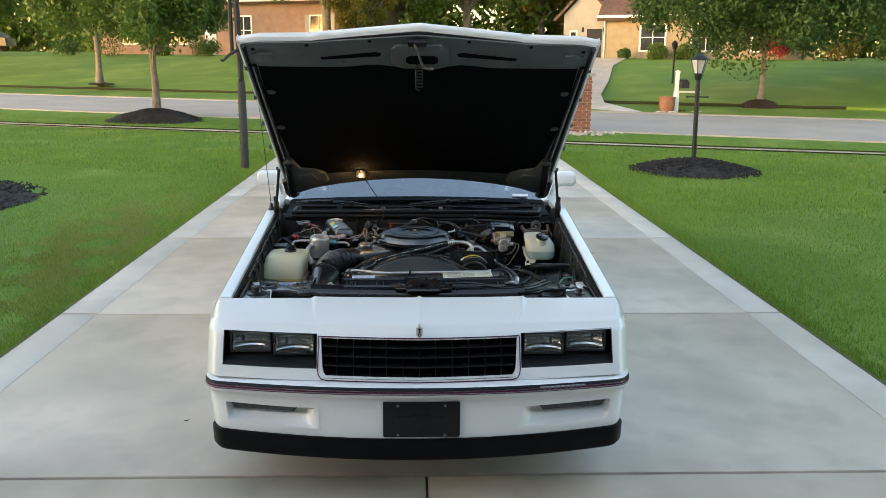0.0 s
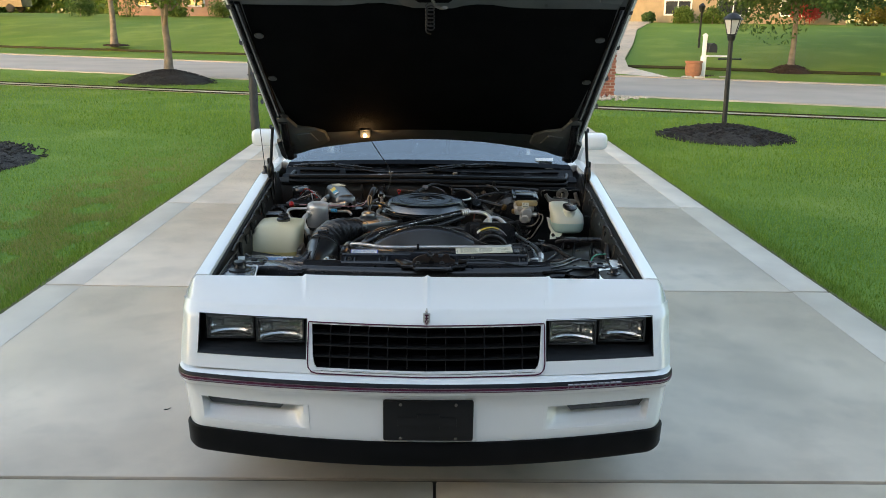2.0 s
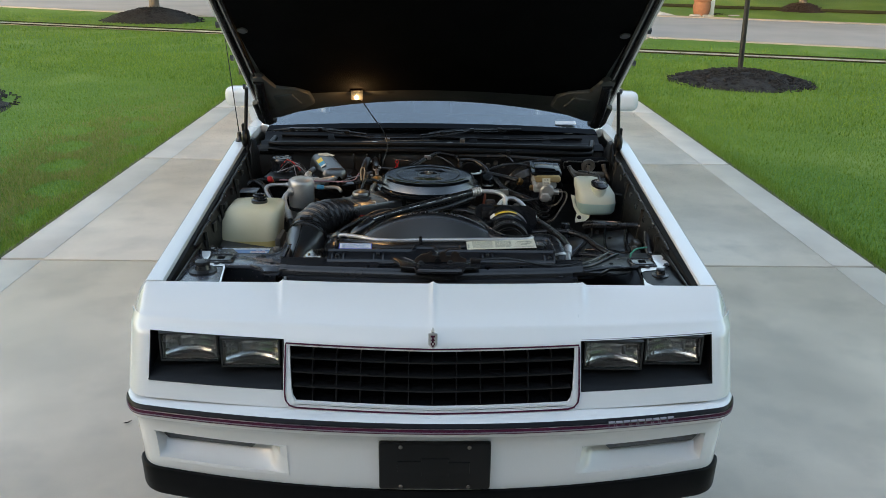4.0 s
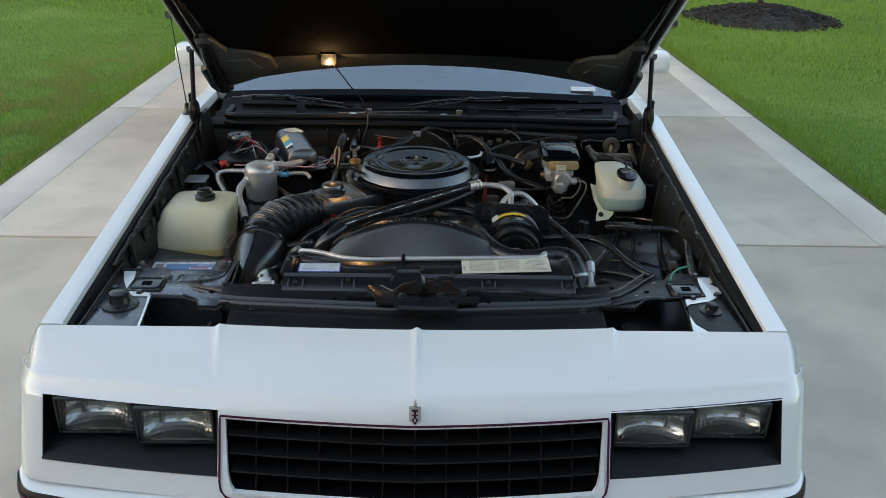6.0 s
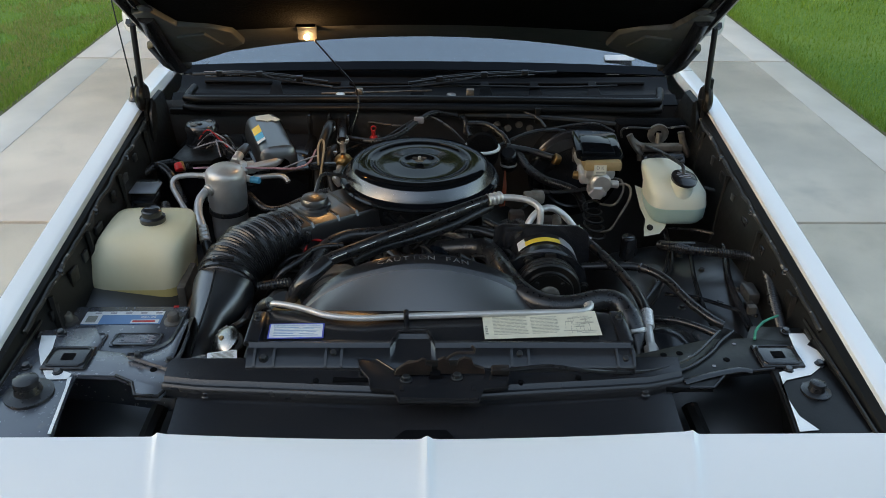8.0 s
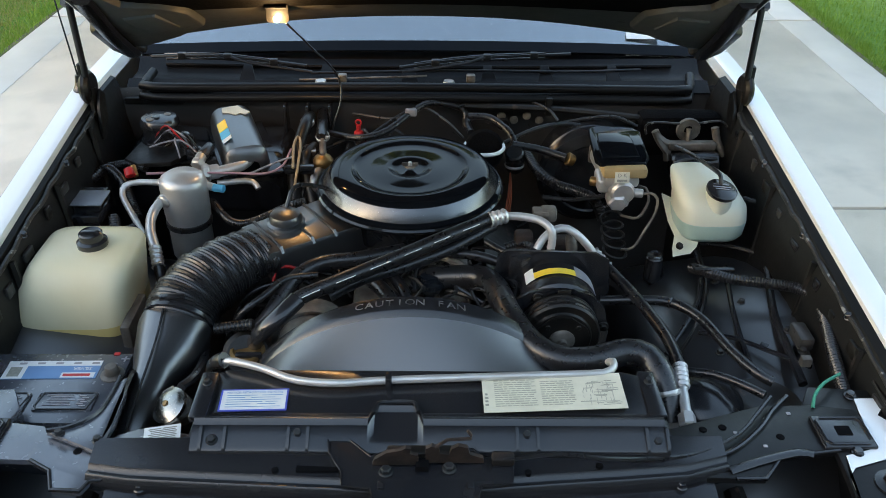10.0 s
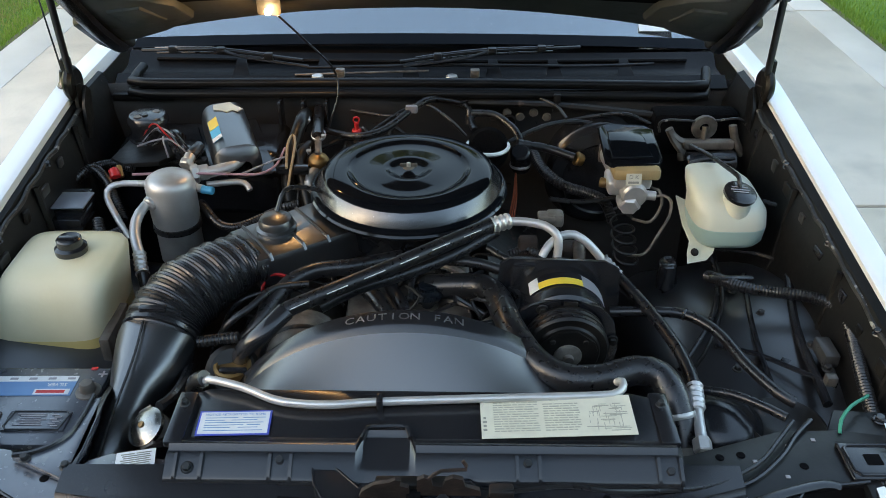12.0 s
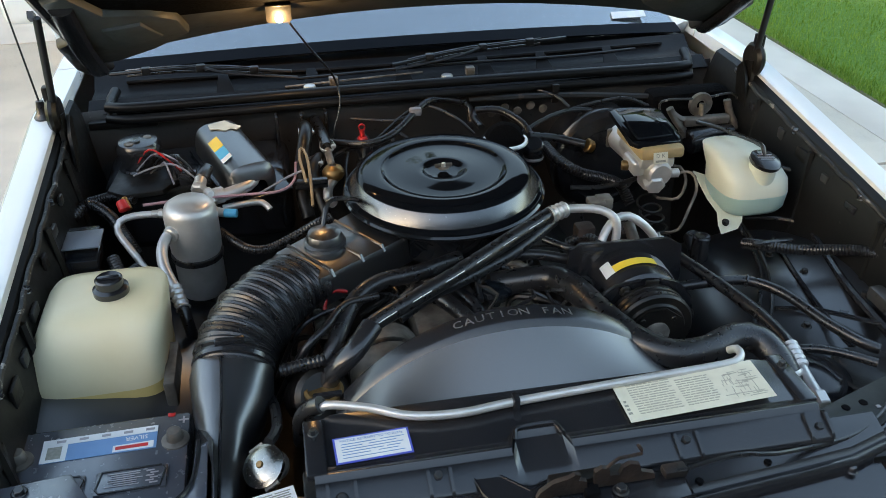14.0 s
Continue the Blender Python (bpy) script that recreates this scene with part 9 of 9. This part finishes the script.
# ---- hoses over the engine ----
rh = thing("radiator_hose", (0.25, 0.75, 0.7), "thick black upper radiator hose", "hose")
part("hose", tube(B(), [(0.027, 0.935, 0.800), (0.085, 0.923, 0.812), (0.138, 0.905, 0.822), (0.164, 0.848, 0.832), (0.182, 0.746, 0.842), (0.215, 0.668, 0.838), (0.261, 0.630, 0.832), (0.325, 0.629, 0.830), (0.388, 0.649, 0.832), (0.429, 0.639, 0.828), (0.447, 0.599, 0.812), (0.454, 0.565, 0.785), (0.457, 0.543, 0.760)], 0.026, 18), RUBBER, rh)
part("clamp", lathe(B(), [(0.0265, -0.005), (0.0278, -0.003), (0.0278, 0.003), (0.0265, 0.005)], frame_of((0.450, 0.575, 0.800), (0.454, 0.561, 0.782))[0], 24), ALU, rh, "metal hose clamp")
ah = thing("ac_suction_hose", (0, 0.9, 0.85), "long black air-conditioning hose with silver end pipes", "hose")
sp = [(0.164, 0.997, 0.915), (0.066, 0.938, 0.905), (-0.044, 0.867, 0.895), (-0.148, 0.812, 0.880), (-0.230, 0.774, 0.862), (-0.263, 0.739, 0.845)]
part("hose", tube(B(), sp, 0.0152, 16), RUBBER, ah)
dash = smooth_path(sp, 0.01)
for k in range(4, len(dash) - 8, 7):
    part("print_dash", tube(B(), [dash[k] + Vector((0.004, -0.0125, 0.0075)), dash[k + 2] + Vector((0.004, -0.0125, 0.0075)), dash[k + 4] + Vector((0.004, -0.0125, 0.0075))], 0.0011, 5), PAPERW, ah)
part("sleeve", tube(B(), [(-0.230, 0.774, 0.862), (-0.267, 0.735, 0.842), (-0.300, 0.732, 0.810), (-0.333, 0.749, 0.740), (-0.352, 0.773, 0.660)], 0.020, 14, flat=0.8), BAYBLK, ah, "black plastic sleeve")
part("hose", tube(B(), [(0.166, 0.998, 0.895), (0.067, 0.932, 0.875), (-0.023, 0.893, 0.860), (-0.111, 0.858, 0.850), (-0.175, 0.829, 0.830)], 0.0125, 12), RUBBER, ah)
part("ferrule", tube(B(), [(0.155, 0.988, 0.915), (0.192, 1.001, 0.918)], 0.0175, 16, ribs=0.003, pitch=0.011), ALUPAINT, ah, "crimped silver ferrule")
part("end_pipe", tube(B(), [(0.183, 0.999, 0.918), (0.223, 0.995, 0.919), (0.261, 0.987, 0.915), (0.283, 0.970, 0.905), (0.288, 0.961, 0.885), (0.283, 0.952, 0.835)], 0.0088, 14), ALUPAINT, ah, "bent silver pipe")
part("clamp", box(B(), (0.270, 1.039, 0.905), (0.035, 0.03, 0.014), 0.004), IRON, ah)
dh = thing("ac_discharge_hose", (0.4, 0.8, 0.8), "black air-conditioning hose with crimped silver ends", "hose")
part("end_pipe", tube(B(), [(0.255, 0.954, 0.862), (0.270, 0.967, 0.882), (0.294, 0.983, 0.893), (0.323, 0.988, 0.893), (0.353, 0.979, 0.875), (0.379, 0.974, 0.845), (0.403, 0.976, 0.815)], 0.0088, 14), ALUPAINT, dh, "bent silver pipe")
part("ferrule", tube(B(), [(0.381, 0.977, 0.840), (0.413, 0.963, 0.810)], 0.016, 16, ribs=0.003, pitch=0.011), ALUPAINT, dh, "crimped silver ferrule")
part("hose", tube(B(), [(0.411, 0.964, 0.812), (0.439, 0.895, 0.810), (0.466, 0.807, 0.810), (0.484, 0.723, 0.812), (0.489, 0.650, 0.812), (0.486, 0.618, 0.808)], 0.0118, 14), RUBBER, dh)
part("ferrule", tube(B(), [(0.489, 0.633, 0.810), (0.481, 0.581, 0.805)], 0.015, 16, ribs=0.003, pitch=0.011), ALUPAINT, dh, "crimped silver ferrule")
part("end_pipe", tube(B(), [(0.482, 0.586, 0.805), (0.476, 0.537, 0.800), (0.474, 0.513, 0.798)], 0.0095, 12), ALUPAINT, dh)
part("nut", hexnut(B(), (0.473, 0.520, 0.800), (0.471, 0.495, 0.795), 0.0155), ALU, dh)
th = thing("heater_hose", (-0.1, 0.95, 0.8), "thick black heater hoses under the intake snorkel", "hose")
for pts, r in (([(-0.028, 0.999, 0.830), (-0.118, 0.944, 0.845), (-0.197, 0.927, 0.845), (-0.245, 0.897, 0.835), (-0.274, 0.857, 0.815), (-0.298, 0.817, 0.790), (-0.330, 0.793, 0.760)], 0.0165),
               ([(-0.120, 0.944, 0.810), (-0.075, 0.885, 0.810), (-0.044, 0.833, 0.800), (-0.027, 0.805, 0.780)], 0.016),
               ([(-0.049, 0.938, 0.800), (-0.024, 0.880, 0.800), (-0.012, 0.841, 0.780)], 0.013),
               ([(-0.204, 0.890, 0.840), (-0.269, 0.874, 0.840), (-0.307, 0.828, 0.830), (-0.347, 0.800, 0.810), (-0.380, 0.804, 0.750), (-0.410, 0.840, 0.660)], 0.007),
               ([(0.067, 0.959, 0.850), (0.125, 0.949, 0.850), (0.183, 0.934, 0.840)], 0.011),
               ([(0.091, 0.949, 0.800), (0.068, 0.983, 0.820), (0.032, 0.978, 0.830), (-0.002, 0.941, 0.820), (-0.007, 0.889, 0.800)], 0.006),
               ([(0.151, 1.003, 0.850), (0.190, 0.960, 0.850), (0.220, 0.965, 0.840)], 0.008),
               ([(-0.406, 0.889, 0.680), (-0.373, 0.882, 0.760), (-0.343, 0.886, 0.800), (-0.299, 0.902, 0.810), (-0.253, 0.902, 0.820), (-0.219, 0.909, 0.820)], 0.005),
               ([(0.385, 0.868, 0.790), (0.461, 0.856, 0.800), (0.526, 0.847, 0.800), (0.574, 0.794, 0.800), (0.606, 0.701, 0.795), (0.639, 0.638, 0.790), (0.663, 0.619, 0.785)], 0.0105),
               ([(0.519, 0.667, 0.770), (0.562, 0.646, 0.780), (0.602, 0.614, 0.785), (0.636, 0.584, 0.785)], 0.0085),
               ([(0.528, 0.784, 0.700), (0.573, 0.866, 0.720), (0.624, 0.936, 0.740)], 0.006),
               ([(0.582, 1.176, 0.700), (0.561, 1.056, 0.680), (0.537, 0.906, 0.640)], 0.02)):
    part("hose", tube(B(), pts, r, 12), RUBBER, th)
part("tie", lathe(B(), [(0.0115, -0.003), (0.013, 0), (0.0115, 0.003)], frame_of((0.526, 0.847, 0.800), (0.538, 0.838, 0.800))[0], 16), BAYBLK, th)
part("sender", box(B(), (0.230, 0.988, 0.860), (0.04, 0.035, 0.05), 0.008), RUST, th, "brown-red connector")
part("egr_body", box(B(), (0.328, 1.017, 0.820), (0.05, 0.05, 0.06), 0.01), RUST, th, "rusty brown valve body")
part("solenoid", box(B(), (0.288, 1.041, 0.900), (0.035, 0.03, 0.03), 0.006), IRON, th)
part("metal_rod", rod(B(), (0.334, 0.950, 0.830), (0.336, 1.011, 0.860), 0.012), IRON, th)
part("conduit", tube(B(), [(0.191, 0.982, 0.850), (0.225, 0.976, 0.865), (0.247, 0.956, 0.860), (0.238, 0.938, 0.840)], 0.009, 12, ribs=0.0018, pitch=0.006), RUBBER, th)
rl2 = thing("wiring_loom", (0.75, 0.85, 0.8), "black corrugated loom clipped along the inner fender", "wiring")
part("conduit", tube(B(), [(0.622, 1.02, 0.770), (0.637, 0.972, 0.792), (0.680, 0.925, 0.805), (0.740, 0.900, 0.812), (0.790, 0.868, 0.822), (0.809, 0.825, 0.827), (0.806, 0.760, 0.825), (0.785, 0.665, 0.818), (0.768, 0.560, 0.802), (0.762, 0.50, 0.78)], 0.0125, 12, ribs=0.002, pitch=0.006), RUBBER, rl2)
part("strap", box(B(), (0.648, 0.962, 0.806), (0.09, 0.012, 0.006), 0.002), RUBBER, rl2)
part("conduit", tube(B(), [(0.772, 1.183, 0.860), (0.811, 1.145, 0.860), (0.827, 1.046, 0.855), (0.824, 0.925, 0.850), (0.813, 0.836, 0.845)], 0.006, 8), RUBBER, rl2)
part("green_wire", tube(B(), [(0.688, 0.514, 0.820), (0.696, 0.534, 0.830), (0.721, 0.560, 0.835), (0.763, 0.590, 0.830)], 0.003, 6), mat("green_wire_cover", (0.05, 0.32, 0.2), rough=0.5, bump=0), rl2, "green wire end")
part("clip", box(B(), (0.736, 0.661, 0.800), (0.02, 0.016, 0.02), 0.003), IRON, rl2)
# apron details on the right
part("apron_dome", lathe(B(), [(0.075, 0.0), (0.07, 0.015), (0.05, 0.03), (0.02, 0.038), (0, 0.039)], Matrix.Translation((0.549, 0.631, 0.720)), 28), SATIN, car, "smooth black dome")
part("apron_step", box(B(), (0.739, 0.849, 0.735), (0.08, 0.16, 0.02), 0.008), SATIN, car)
part("apron_socket", lathe(B(), [(0.02, -0.06), (0.02, 0.0), (0.017, 0.003), (0.012, 0.0), (0, 0.0)], Matrix.Translation((0.552, 1.080, 0.760)), 18), SATIN, car)
part("apron_cup", lathe(B(), [(0.07, 0.0), (0.065, 0.004), (0.05, -0.01), (0, -0.015)], Matrix.Translation((0.656, 0.612, 0.740)), 24), GREASE, car)
part("apron_seam", tube(B(), [(0.659, 1.107, 0.770), (0.638, 0.956, 0.755), (0.571, 0.812, 0.750), (0.525, 0.762, 0.720)], 0.004, 6), GREASE, car)
for pts, r in (([(0.711, 1.049, 0.752), (0.676, 0.882, 0.752), (0.660, 0.731, 0.748), (0.665, 0.677, 0.740)], 0.006), ([(0.796, 1.027, 0.765), (0.751, 0.848, 0.765), (0.739, 0.702, 0.760), (0.737, 0.647, 0.755)], 0.009), ([(0.592, 0.830, 0.735), (0.654, 0.791, 0.750), (0.711, 0.736, 0.758), (0.761, 0.679, 0.770)], 0.005), ([(0.651, 1.162, 0.750), (0.759, 1.131, 0.755), (0.840, 1.041, 0.770)], 0.005)):
    part("apron_bead", tube(B(), pts, r, 8), SATIN, car)
for q in ((0.703, 0.911, 0.752), (0.610, 0.750, 0.745), (0.756, 0.791, 0.768), (0.758, 0.717, 0.775), (0.668, 0.993, 0.750)):
    bolt(car, q, r=0.007, material=FLAKY)
part("apron_bracket", box(B(), (0.767, 0.754, 0.785), (0.03, 0.06, 0.03), 0.006), INNER, car)
# small engine clutter between the hoses
for k in range(26):
    r_ = random.Random(100 + k)
    a = Vector((r_.uniform(-0.28, 0.22), r_.uniform(0.78, 1.05), r_.uniform(0.74, 0.80)))
    b = a + Vector((r_.uniform(-0.15, 0.15), r_.uniform(-0.08, 0.12), r_.uniform(-0.05, 0.03)))
    part("wire", tube(B(), [a, a.lerp(b, 0.4) + Vector((0.02, 0, 0.035)), a.lerp(b, 0.7) + Vector((-0.02, 0.02, 0.03)), b], r_.choice((0.003, 0.004, 0.006, 0.008)), 7), r_.choice((RUBBER, RUBBER, GREASE, IRON)), engine)
for k in range(14):
    r_ = random.Random(200 + k)
    part("bracket", box(B(), (r_.uniform(-0.3, 0.28), r_.uniform(0.8, 1.35), r_.uniform(0.68, 0.75)), (r_.uniform(0.02, 0.07), r_.uniform(0.02, 0.05), r_.uniform(0.02, 0.05)), 0.005), r_.choice((GREASE, IRON, SATIN, BLACK)), engine)
for k in range(8):
    x = -0.33 + 0.02 * (k % 2) if k < 4 else 0.31 + 0.02 * (k % 2)
    y = 0.86 + 0.13 * (k % 4)
    part("plug_lead", tube(B(), [(x * 0.75, y, 0.74), (x * 0.95, y + 0.02, 0.77), (x * 1.05, y + 0.03, 0.70), (x, y + 0.03, 0.62)], 0.0045, 7), RUBBER, engine)
